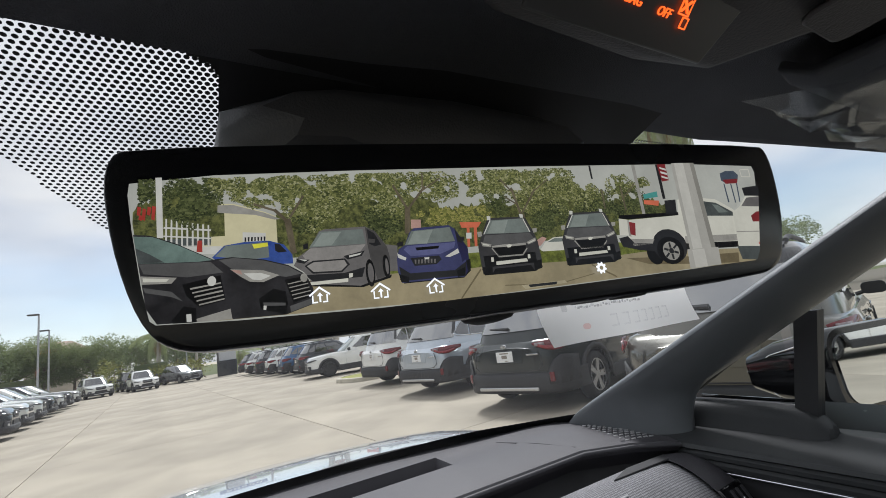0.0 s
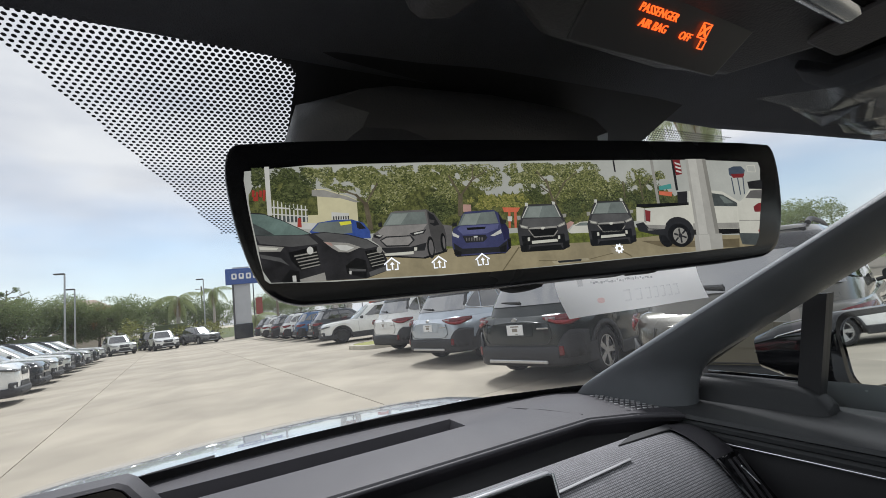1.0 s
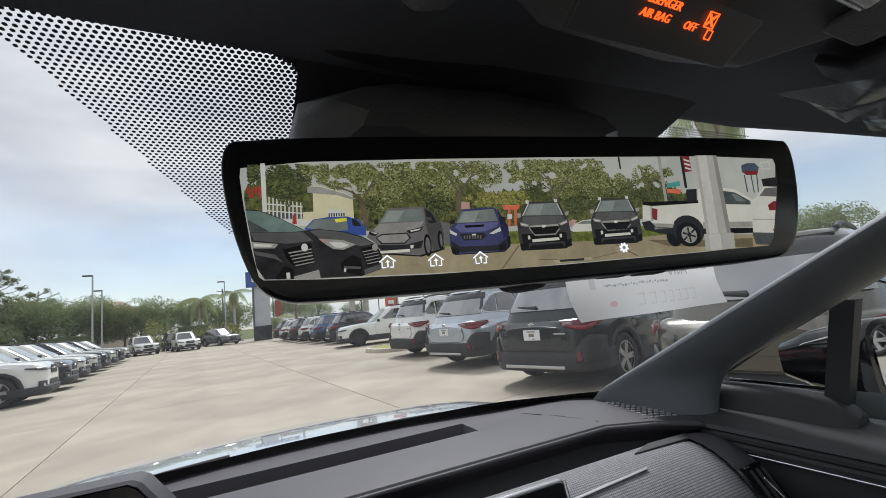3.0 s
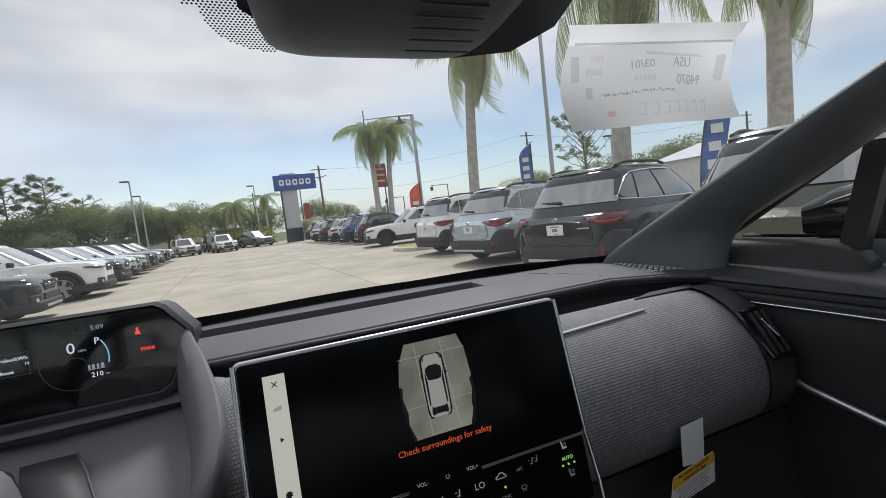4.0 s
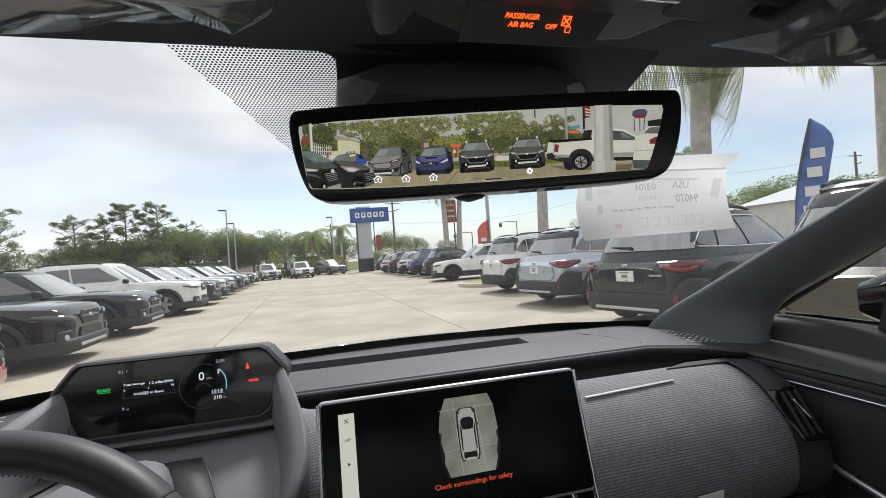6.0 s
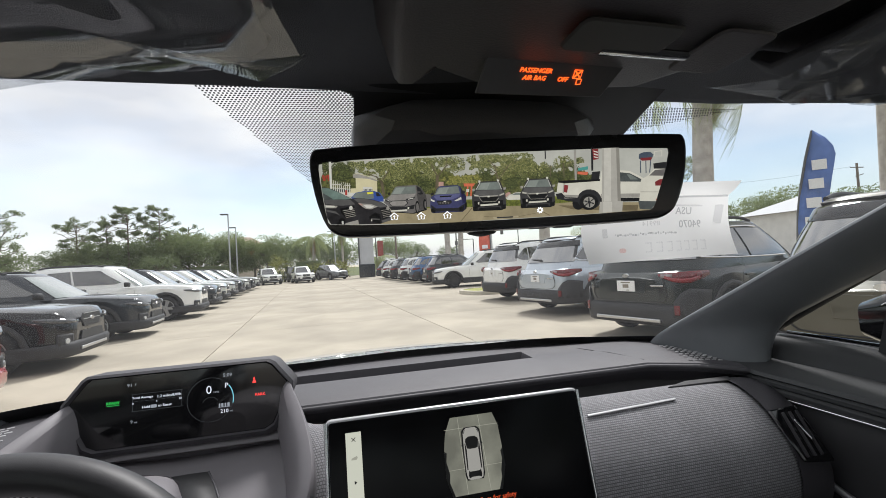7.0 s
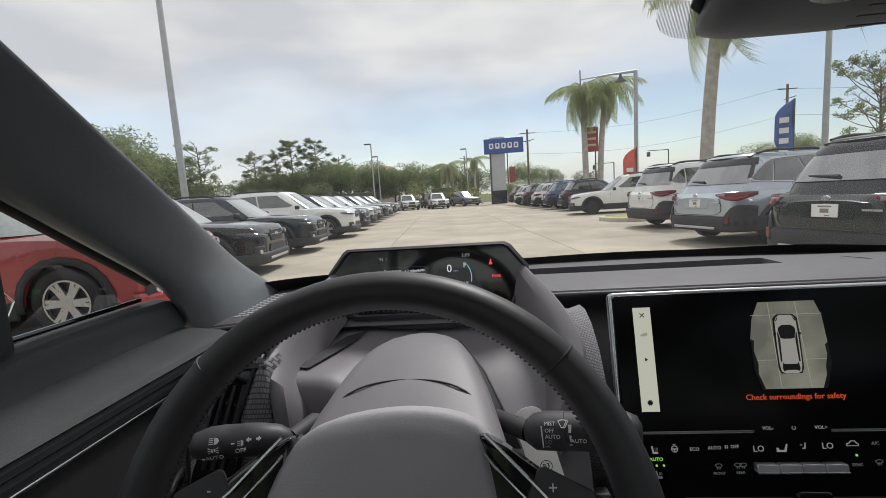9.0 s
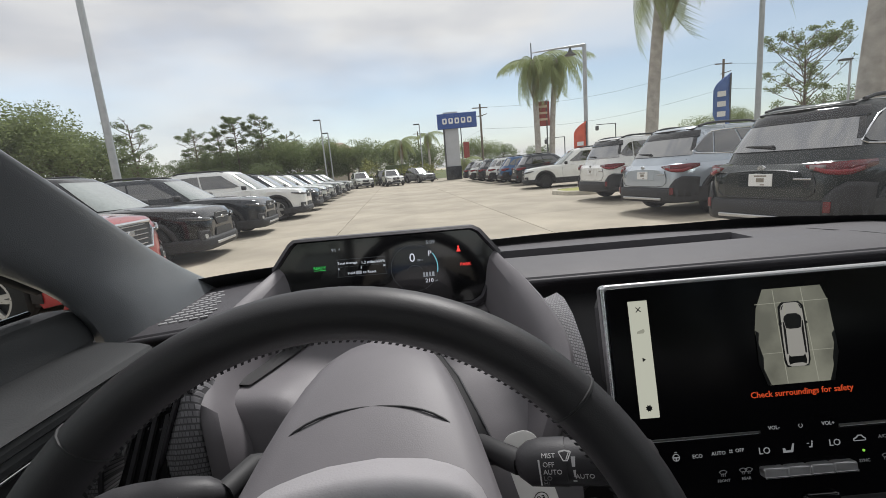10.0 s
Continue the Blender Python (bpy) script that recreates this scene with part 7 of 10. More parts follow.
shown("picture_status_mark", [(107.6, 14.3), (107.4, 10.9), (107.8, 11), (108, 14.4)], 30, V_WHITE)
shown("picture_status_mark", [(107.6, 11.1), (103.1, 11.3), (103, 11), (107.5, 10.8)], 30, V_WHITE)
shown("picture_status_mark", [(103.2, 11.2), (103.3, 14.2), (102.9, 14.1), (102.8, 11.1)], 30, V_WHITE)
shown("picture_lamp_post", [(-109.5, 18.5), (-107.9, 18.5), (-107.5, 0.4), (-109, 0.5)], 8, V_PALE)
# trunks and limbs
shown("picture_trunk", [(-75.8, 3.9), (-74.5, -6.9), (-72.8, -6.6), (-74, 4.3)], 6, V_BARK)
shown("picture_limb", [(-74.2, 3.2), (-78, 7.5), (-78.7, 6.8), (-74.9, 2.4)], 6, V_BARK)
shown("picture_limb", [(-77.9, 7.1), (-83.9, 9.6), (-84.1, 8.9), (-78.2, 6.5)], 6, V_BARK)
shown("picture_limb", [(-73.8, 4.3), (-69.6, 11.1), (-70.1, 11.5), (-74.4, 4.7)], 6, V_BARK)
shown("picture_trunk", [(-38.9, 6), (-40, -3), (-38.2, -3.1), (-37.1, 6)], 6, V_BARK)
shown("picture_limb", [(-37.8, 5.4), (-41.6, 13.8), (-42.3, 13.4), (-38.5, 5)], 6, V_BARK)
shown("picture_limb", [(-37.9, 4.6), (-31.1, 12.5), (-31.7, 13), (-38.4, 5.1)], 6, V_BARK)
shown("picture_limb", [(-33.1, 10.6), (-25.6, 15.4), (-25.8, 15.8), (-33.3, 11)], 6, V_BARK)
shown("picture_limb", [(-32, 12), (-31.4, 17.7), (-31.9, 17.7), (-32.5, 12)], 6, V_BARK)
shown("picture_limb", [(1.8, 0.8), (-0.1, 11.2), (-0.9, 10.9), (0.9, 0.5)], 6, V_BARK)
shown("picture_limb", [(2.1, 1.3), (8.9, 10), (8.3, 10.4), (1.6, 1.6)], 6, V_BARK)
shown("picture_limb", [(-0.1, 9.5), (-3.9, 14.6), (-4.4, 14.2), (-0.5, 9.2)], 6, V_BARK)
shown("picture_limb", [(1.2, 4.6), (-3.2, 7.9), (-3.6, 7.5), (0.9, 4.2)], 6, V_BARK)
shown("picture_limb", [(1.8, 1), (1.5, -3.9), (2.4, -3.9), (2.7, 1.1)], 6, V_BARK)
shown("picture_limb", [(6.8, 8.3), (14.3, 13.4), (14.1, 13.7), (6.6, 8.7)], 6, V_BARK)
shown("picture_limb", [(44.6, 0.2), (44.6, 9.8), (43.9, 9.7), (43.9, 0.1)], 6, V_BARK)
shown("picture_limb", [(44.9, 5.2), (51, 10.4), (50.7, 10.7), (44.6, 5.5)], 6, V_BARK)
shown("picture_limb", [(35.7, 1.1), (36.2, 8.9), (35.6, 8.9), (35.1, 1.1)], 6, V_BARK)
# soft keys along the bottom
for x, y in ((-67.3, -20.1), (-49.8, -20.7), (-32.8, -20.9)):
    shown("home_icon", [(x - 3.0, y + 0.2), (x, y + 2.6), (x + 3.0, y + 0.2), (x + 2.7, y - 0.2), (x, y + 1.9), (x - 2.7, y - 0.2)], 34, D_ICON)
    shown("home_icon", [(x - 2.2, y + 0.1), (x - 1.8, y + 0.1), (x - 1.8, y - 1.8), (x - 0.6, y - 1.8), (x - 0.6, y - 2.2), (x - 2.2, y - 2.2)], 34, D_ICON)
    shown("home_icon", [(x + 2.2, y + 0.1), (x + 1.8, y + 0.1), (x + 1.8, y - 1.8), (x + 0.8, y - 1.8), (x + 0.8, y - 2.2), (x + 2.2, y - 2.2)], 34, D_ICON)
    shown("home_icon", [(x - 0.2, y - 2.0), (x + 0.3, y - 2.0), (x + 0.3, y - 0.2), (x + 0.9, y - 0.2), (x + 0.05, y + 0.8), (x - 0.8, y - 0.2), (x - 0.2, y - 0.2)], 34, D_ICON)
gp = []
for k in range(32):
    r = 2.1 if (k // 2) % 2 else 1.6
    gp.append((27.0 + r * math.cos(k * math.pi / 16), -20.6 + r * math.sin(k * math.pi / 16)))
shown("gear_icon", gp, 34, D_ICON)
shown("gear_icon", [(27.0 + 0.75 * math.cos(k * math.pi / 6), -20.6 + 0.75 * math.sin(k * math.pi / 6)) for k in range(12)], 35, V_LOT)
# buttons and mount under the mirror
for x, w in ((-0.066, 0.014), (-0.050, 0.014), (-0.035, 0.010), (0.027, 0.014), (0.044, 0.014)):
    panel("mirror_button", MM @ pose(x, -0.0290, -0.012), rounded(w, 0.004, 0.0015, 2), 0.008, MATTE, mir, 0.001)
rg = []
for y, hw, z in ((-0.024, 0.012, -0.014), (-0.0295, 0.0115, -0.012), (-0.0320, 0.009, -0.012), (-0.0330, 0.004, -0.013)):
    rg.append([MM @ Vector((-0.010 + hw * math.cos(k * math.pi / 8), y, z - 0.004 + 0.007 * math.sin(k * math.pi / 8))) for k in range(16)])
loft("sensor_bump", rg, MATTE, mir, True, True, 50, "black sensor bump")
loft("rear_shell", [[MM @ Vector((-0.005 + hw * math.cos(k * math.pi / 10), 0.004 + hh * math.sin(k * math.pi / 10), z)) for k in range(20)] for hw, hh, z in ((0.10, 0.026, -0.020), (0.08, 0.024, -0.036), (0.05, 0.018, -0.05), (0.03, 0.012, -0.07))], MATTE, mir, True, True, 50, "rounded black rear shell")
tube("mirror_arm", [MM @ Vector((-0.01, 0.0, -0.03)), MM @ Vector((-0.005, 0.03, -0.06)), (-0.012, 0.44, 1.438)], 0.013, MATTE, mir, 12)

# headliner, roof and overhead console
roof = []


def d0(x):
    return 0.09 * (x / 0.75) ** 2


def d1(x):
    return 0.06 * (x / 0.75) ** 2


def edge(x):
    """Front edge of the headliner across the car."""
    return 0.388 - 0.005 * (x < -0.05) - 0.02 * max(0.0, -x - 0.1) * 4 - 0.13 * max(0.0, x - 0.2) * (x > 0) - 0.05 * x * x


for x in (-0.75, -0.6, -0.4, -0.3, -0.2, -0.1, 0.0, 0.1, 0.2, 0.3, 0.4, 0.6, 0.75):
    roof.append([(x, edge(x), 1.4735 - d0(x) * 0.40), (x, edge(x) - 0.006, 1.4765 - d0(x) * 0.45), (x, edge(x) - 0.030, 1.4810 - d0(x) * 0.5), (x, 0.25, 1.500 - d0(x)), (x, 0.0, 1.525 - d0(x)), (x, -0.22, 1.535 - d0(x))])
tagged(loft("ceiling", roof, LINER, None, closed=False, caps=False, smooth=50, thick=0.006), "black cloth headliner", "ceiling", kind="structure")
# rear of the headliner round a roof pane, added unseen to light the cabin
tagged(loft("ceiling_rear", [[(x, -1.25, 1.525 - d0(x)), (x, -1.5, 1.48 - d0(x)), (x, -1.75, 1.40 - d0(x))] for x in (-0.75, -0.4, 0.0, 0.4, 0.75)], LINER, None, closed=False, caps=False, smooth=50, thick=0.006), "black cloth headliner behind the added roof pane", "ceiling", kind="structure")
for s in (-1, 1):
    tagged(loft("ceiling_side", [[(s * x, y, 1.535 - d0(x)) for y in (-0.22, -0.7, -1.25)] for x in (0.48, 0.6, 0.75)], LINER, None, closed=False, caps=False, smooth=50, thick=0.006), "black cloth headliner beside the added roof pane", "ceiling", kind="structure")
rg_ = mesh("roof_glass", [(-0.5, -0.20, 1.552), (0.5, -0.20, 1.552), (0.5, -1.27, 1.552), (-0.5, -1.27, 1.552)], [(0, 1, 2, 3)], pane("added_pane_tint", (0.72, 0.74, 0.74), 0.4), None)
rg_.visible_shadow = False
tagged(rg_, "tinted roof pane added unseen to let light in", "roof glass", kind="structure")
skin = []
for x in (-0.76, -0.4, 0.0, 0.4, 0.76):
    skin.append([(x, edge(x) - 0.012, 1.490 - d1(x)), (x, 0.0, 1.56 - d1(x)), (x, -0.21, 1.57 - d1(x))])
ego = shade("ego_paint", (0.55, 0.57, 0.60), 0.25, 0.3, coat=1.0, var=0.03)
tagged(loft("roof_panel", skin, ego, None, closed=False, caps=False, smooth=60, thick=0.004), "pale painted roof panel", "roof", kind="structure")
tagged(loft("roof_panel", [[(x, -1.26, 1.56 - d1(x)), (x, -1.4, 1.55 - d1(x)), (x, -1.8, 1.43 - d1(x))] for x in (-0.76, -0.4, 0.0, 0.4, 0.76)], ego, None, closed=False, caps=False, smooth=60, thick=0.004), "pale painted rear roof panel", "roof", kind="structure")
for s in (-1, 1):
    tagged(loft("roof_panel", [[(s * x, y, 1.565 - d1(x)) for y in (-0.21, -0.7, -1.26)] for x in (0.49, 0.62, 0.76)], ego, None, closed=False, caps=False, smooth=60, thick=0.004), "pale painted roof side", "roof", kind="structure")
oc = tagged(empty("overhead_console", (0, 0.25, 1.44)), "black overhead console with an orange airbag lamp", "overhead console")
OCO = [(-0.082, 0.285), (-0.05, 0.303), (0.015, 0.307), (0.056, 0.302), (0.084, 0.266), (0.105, 0.215), (0.112, 0.15), (0.105, 0.05), (-0.10, 0.05), (-0.105, 0.15), (-0.102, 0.25), (-0.095, 0.31)]
rg = []
for sc, dz in ((1.10, 0.045), (1.04, 0.020), (1.0, 0.003), (0.97, -0.002), (0.90, -0.004)):
    rg.append([(x * sc, 0.22 + (y - 0.22) * sc, 1.447 + dz + 0.05 * (0.30 - y)) for x, y in OCO])
loft("console_body", rg, PLASTIC, oc, True, True, 50, "", 0.002)
mo2 = plane_pose((-0.0165, 0.2775, 1.4395), (1, 0.02, 0), (0, -0.72, 0.69))
panel("lamp_window", mo2 @ pose(0.002, 0.001, -0.0022), [(-0.040, -0.012), (0.036, -0.012), (0.044, 0.006), (0.034, 0.016), (-0.036, 0.016)], 0.0018, shade("lamp_window_plastic", (0.075, 0.076, 0.08), 0.4, var=0.03), oc, 0.0006, "dark lamp window")
ORANGE = glow("airbag_orange", (1.0, 0.10, 0.012), 1.6)
lettering("lamp_text", "PASSENGER", mo2 @ pose(-0.0065, 0.0030, 0.0), 0.0036, ORANGE, oc, shear=0.2)
lettering("lamp_text", "AIR BAG", mo2 @ pose(-0.0065, -0.0010, 0.0), 0.0036, ORANGE, oc, shear=0.2)
lettering("lamp_text", "OFF", mo2 @ pose(0.0105, -0.0012, 0.0), 0.0036, ORANGE, oc, shear=0.2)
for a in (45, -45):
    panel("lamp_mark", mo2 @ pose(0.0185, 0.0022, 0, 0, 0, a), rounded(0.0050, 0.0007, 0.0003, 1), 0.0004, ORANGE, oc)
for x, y, w in ((0.0185, 0.0022, 0.0046), (0.0205, -0.0020, 0.0028)):
    tube("lamp_mark", [mo2 @ Vector((x + w * 0.5 * p, y + w * 0.5 * q, 0.0003)) for p, q in ((-1, -1), (1, -1), (1, 1), (-1, 1), (-1, -1))], 0.0003, ORANGE, oc, 4)
mo = plane_pose((-0.012, 0.285, 1.4445), (1, 0.05, 0.0), (0.0, 1, -0.05)) @ pose(0, 0, 0, 180, 0, 0)
for sx, y, w, h, ma in ((0.015, 0.240, 0.055, 0.026, MATTE), (0.015, 0.190, 0.07, 0.03, MATTE), (0.078, 0.245, 0.034, 0.040, PLASTIC), (-0.06, 0.17, 0.03, 0.09, MATTE)):
    panel("roof_button", mo @ pose(sx, -(y - 0.285), 0.003), rounded(w, h, 0.005, 3), 0.002, ma, oc, 0.001)
tube("dome_lens", [(0.0, 0.252, 1.4425), (0.052, 0.254, 1.4425)], 0.004, CHROME, oc, 8, "bright lamp lens", flat=0.5)
# sun visors wrapped in clear film
FILM = pane("clear_film", (0.93, 0.935, 0.94), 0.17, 1.45)
for s, nm in ((-1, "sun_visor"), (1, "sun_visor")):
    vz = tagged(empty(nm, (s * 0.36, 0.25, 1.45)), "black sun visor wrapped in crumpled clear plastic film", "sun visor", "sun visors")
    rg = []
    for y, z in ((0.315, 1.470), (0.30, 1.458), (0.26, 1.456), (0.18, 1.464), (0.15, 1.474)):
        rg.append([(s * x, y, z + dz - 0.05 * max(0.0, x - 0.2)) for x, dz in ((0.16, 0.004), (0.17, -0.004), (0.50, -0.004), (0.54, 0.004), (0.52, 0.012), (0.17, 0.012))])
    loft("visor_body", rg, LINER, vz, True, True, 50, "", 0.003)
    rr = random.Random(7 + s)
    rg = []
    for i in range(15):
        row = []
        for j in range(11):
            x = 0.145 + 0.40 * i / 14 + rr.uniform(-0.012, 0.012)
            y = 0.335 - 0.20 * j / 10 + rr.uniform(-0.012, 0.012) - (0.02 if i in (0, 14) else 0)
            z = 1.449 + 0.05 * max(0, (0.27 - y)) - 0.05 * max(0.0, x - 0.2) + rr.uniform(-0.005, 0.004) + (0.012 if j == 0 else 0)
            row.append((s * x, y, z))
        rg.append(row)
    loft("clear_film", rg, FILM, vz, False, False, 70, "crumpled clear plastic film", thick=0.0003)

# pillars


def pillar(name, s, edges, label):
    """A trimmed pillar: each row gives its windshield edge and its window edge."""
    rings = []
    for k, (a, b) in enumerate(edges):
        a, b = Vector(a), Vector(b)
        m = (a + b) / 2
        inn = Vector((-s * 0.026, -0.016, 0.010))
        if k < 3:
            inn = Vector((-s * 0.030, -0.006, 0.004))
        e = (0.1, 0.1, 0.2, 0.35)[k] if k < 4 else 0.5
        out = Vector((s * 0.06, 0.02, 0.015))
        rings.append([a, a.lerp(b, 0.10) + inn * e, a.lerp(b, 0.34) + inn * (0.45 + e), a.lerp(b, 0.62) + inn, a.lerp(b, 0.88) + inn * 0.8, b, b + out * 0.5, m + out * 1.1, a + out * 0.4])
    return tagged(loft(name, rings, PILLAR, None, True, False, 60, "", 0.0, 1), label, "pillar trim", kind="structure")


pillar("trim_right", 1, (((0.615, 1.10, 1.03), (0.655, 0.755, 1.04)), ((0.600, 1.055, 1.085), (0.655, 0.757, 1.085)), ((0.585, 1.00, 1.125), (0.660, 0.757, 1.130)), ((0.578, 0.94, 1.156), (0.668, 0.748, 1.168)), ((0.577, 0.87, 1.192), (0.668, 0.722, 1.194)), ((0.575, 0.78, 1.238), (0.662, 0.64, 1.238)), ((0.573, 0.58, 1.342), (0.655, 0.43, 1.365)), ((0.571, 0.30, 1.485), (0.65, 0.18, 1.50))), "grey moulded windshield pillar trim")
pillar("trim_left", -1, (((-0.722, 1.10, 1.05), (-0.735, 0.735, 1.04)), ((-0.728, 1.03, 1.100), (-0.738, 0.733, 1.085)), ((-0.738, 0.965, 1.135), (-0.742, 0.725, 1.130)), ((-0.745, 0.90, 1.178), (-0.745, 0.700, 1.168)), ((-0.735, 0.84, 1.210), (-0.745, 0.662, 1.198)), ((-0.710, 0.75, 1.254), (-0.745, 0.58, 1.250)), ((-0.668, 0.58, 1.337), (-0.735, 0.40, 1.365)), ((-0.60, 0.30, 1.475), (-0.72, 0.18, 1.50))), "grey moulded windshield pillar trim")

# doors with quarter glass, window, trim strip and outside mirror
SKYGLASS = pane("side_glass", (0.80, 0.84, 0.83), 0.2)
MIRROR = shade("mirror_glass", (0.85, 0.87, 0.88), 0.02, 1.0, var=0.0, rvar=0.0)
EGO = MATS["ego_paint"]


def car_door(s, gx, yq, label):
    """The front door: s is its side, gx the glass plane, yq the front tip of the quarter glass."""
    dr = tagged(empty("front_door", (s * abs(gx), 0.2, 0.6)), label, "car door", "front doors")
    X = lambda d: s * (abs(gx) - d)
    yb = yq - (0.165 if s > 0 else 0.195)          # back edge of the quarter glass
    zs = 1.160
    rings = []
    for y in (yq + (0.07 if s > 0 else 0.025), yq, yq - 0.05, yq - 0.15, 0.2, -0.2, -0.5):
        rings.append([(X(-0.03), y, zs - 0.046), (X(0.004), y, zs - 0.046), (X(0.06), y, zs - 0.051), (X(0.098), y, zs - 0.055), (X(0.110), y, zs - 0.059), (X(0.114), y, zs - 0.065),
                      (X(0.108), y, zs - 0.069), (X(0.111), y, zs - 0.073), (X(0.1105), y, zs - 0.079), (X(0.1045), y, zs - 0.083), (X(0.107), y, zs - 0.088), (X(0.106), y, zs - 0.094), (X(0.098), y, zs - 0.100)])
    loft("door_top", rings, DOORP, dr, False, False, 30, "soft dark grey door top")
    # raised block under the quarter glass
    rings = []
    for y, k in ((yq + 0.05, 1.0), (yq, 1.0), (yb + 0.02, 1.0), (yb - 0.015, 0.9), (yb - 0.045, 0.25)):
        h = 0.044 * k
        rings.append([(X(-0.02), y, zs - 0.048 + h), (X(0.004), y, zs - 0.048 + h), (X(0.022), y, zs - 0.050 + h), (X(0.030), y, zs - 0.058 + h), (X(0.034), y, zs - 0.062 + h * 0.6), (X(0.040), y, zs - 0.056), (X(0.040), y, zs - 0.062), (X(-0.02), y, zs - 0.062)])
    loft("corner_block", rings, DOORP, dr, True, True, 35, "dark block under the quarter glass", sub=1)
    rings = []
    for y in (yq + 0.06, yq - 0.05, 0.2, -0.2, -0.5):
        rings.append([(X(0.096), y, zs - 0.098), (X(0.10), y, zs - 0.14), (X(0.085), y, zs - 0.26), (X(0.10), y, zs - 0.38), (X(0.08), y, 0.5)])
    loft("door_panel", rings, MATTE, dr, False, False, 45, "matte black door panel")
    tube("trim_strip", [(X(0.101), yq + 0.03, zs - 0.102), (X(0.1015), yq - 0.2, zs - 0.099), (X(0.1015), -0.4, zs - 0.094)], 0.0028, CHROME, dr, 8, "bright trim strip")
    tube("lower_strip", [(X(0.096), yq - 0.06, zs - 0.195), (X(0.100), yq - 0.16, zs - 0.226), (X(0.115), yq - 0.35, zs - 0.258)], 0.006, SILVER, dr, 8, "silver armrest strip")
    tube("window_seal", [(X(0.004), yq - 0.005, zs + 0.001), (X(0.004), yb - 0.012, zs + 0.001)], 0.003, PIANO, dr, 6, "narrow window seal")
    # frame: sloping top rail, divider, rear edge
    slope = 0.66
    top = lambda y: zs + (0.014 if s > 0 else 0.030) + slope * (yq - y)
    def rail(name, p, q, w):
        tube(name, [p, q], w, MATTE, dr, 8)
    rail("front_rail", (X(0.0), yq + 0.02, top(yq + 0.02) + 0.01), (X(0.0), yb - 0.06, top(yb - 0.06) + 0.012), 0.012)
    tube("top_rail", [(X(0.0), yb - 0.06, top(yb - 0.06) + 0.012), (X(0.02), yb - 0.20, 1.40), (X(0.05), 0.1, 1.45), (X(0.06), -0.5, 1.46)], 0.014, MATTE, dr, 8)
    rings = [[(X(0.012), yb - 0.018 - d, z), (X(0.012), yb + 0.014 - d, z), (X(-0.012), yb + 0.014 - d, z), (X(-0.012), yb - 0.018 - d, z)] for z, d in ((zs - 0.05, 0.0), (top(yb) + 0.02, 0.045 if s > 0 else 0.0))]
    loft("divider", rings, MATTE, dr, True, True, 30, "black quarter glass divider")
    mesh("quarter_glass", [(gx, yq, zs), (gx, yb, zs), (gx, yb, top(yb)), (gx, yq, top(yq))], [(0, 1, 2, 3)], SKYGLASS, dr).visible_shadow = False
    mesh("side_window", [(gx, yb - 0.015, zs - 0.05), (gx, -0.5, zs - 0.05), (X(0.05), -0.5, 1.45), (X(0.05), 0.1, 1.44), (X(0.02), yb - 0.2, 1.39), (gx, yb - 0.015, top(yb))], [(0, 1, 2, 3, 4, 5)], SKYGLASS, dr).visible_shadow = False
    # outer skin
    rings = [[(X(-0.05), y, zs - 0.01), (X(-0.10), y, zs - 0.14), (X(-0.12), y, 0.8), (X(-0.10), y, 0.4)] for y in (yq - 0.03, 0.4, 0.0, -0.5)]
    loft("outer_skin", rings, EGO, dr, False, False, 50)
    if s < 0:
        for t, y, z in (("SET", 0.475, 0.905), ("2", 0.487, 0.935), ("1", 0.498, 0.957)):
            lettering("switch_text", t, plane_pose((X(0.104), y - 0.09, z + 0.03), (0.1, 1, 0.05), (-0.1, 0, 1)), 0.009, MATS["climate_dim"], dr)
    return dr


car_door(1, 0.72, 0.770, "dark passenger front door with quarter glass")
car_door(-1, -0.785, 0.695, "dark driver's front door with quarter glass")


def wing_mirror(s, c, label):
    """Outside mirror: its inner edge stays upright, its shell comes to a blunt point ahead."""
    wm = tagged(empty("wing_mirror", c), label, "wing mirror", "wing mirrors")
    c = Vector(c)
    m = plane_pose(c, (0.96, -s * 0.26, 0), (0, 0.05, 1))
    rg = []
    nose = ((0.22, 0.088, -0.172), (0.48, 0.074, -0.158), (0.80, 0.030, -0.105)) if s > 0 else ((0.35, 0.052, -0.105), (0.62, 0.042, -0.098), (0.88, 0.018, -0.070))
    for sc, sh, d in nose + ((1.0, 0.0, -0.03), (1.03, 0.0, 0.004), (1.0, 0.0, 0.010)):
        rg.append([m @ Vector((x * sc - s * sh, y * sc, d)) for x, y in rounded(0.215, 0.155, 0.040, 5)])
    loft("shell", rg, PIANO, wm, True, True, 50, "gloss black shell")
    panel("mirror_face", m @ pose(0, 0, 0.0105), rounded(0.190, 0.132, 0.036, 6), 0.002, MIRROR, wm, 0, "silvered mirror face")
    deep = -nose[0][2]
    tube("shell_edge", [m @ Vector((-s * 0.112, 0.06, -0.010)), m @ Vector((-s * 0.116, 0.036, -deep * 0.61)), m @ Vector((-s * 0.114, 0.0, -deep)), m @ Vector((-s * 0.114, -0.05, -deep * 0.64))], 0.0014, CHROME, wm, 6, "bright shell edge")
    a = c + Vector((-s * 0.09, 0.03, -0.130))
    loft("foot", [[a + Vector((s * 0.02, dy, dz)) for dy, dz in ((-0.03, 0.02), (0.03, 0.02), (0.03, -0.025), (-0.03, -0.025))], [a + Vector((-s * 0.10, dy + 0.01, dz - 0.055)) for dy, dz in ((-0.03, 0.015), (0.03, 0.015), (0.03, -0.02), (-0.03, -0.02))]], MATTE, wm, True, True, 40, "", 0.008)
    return wm


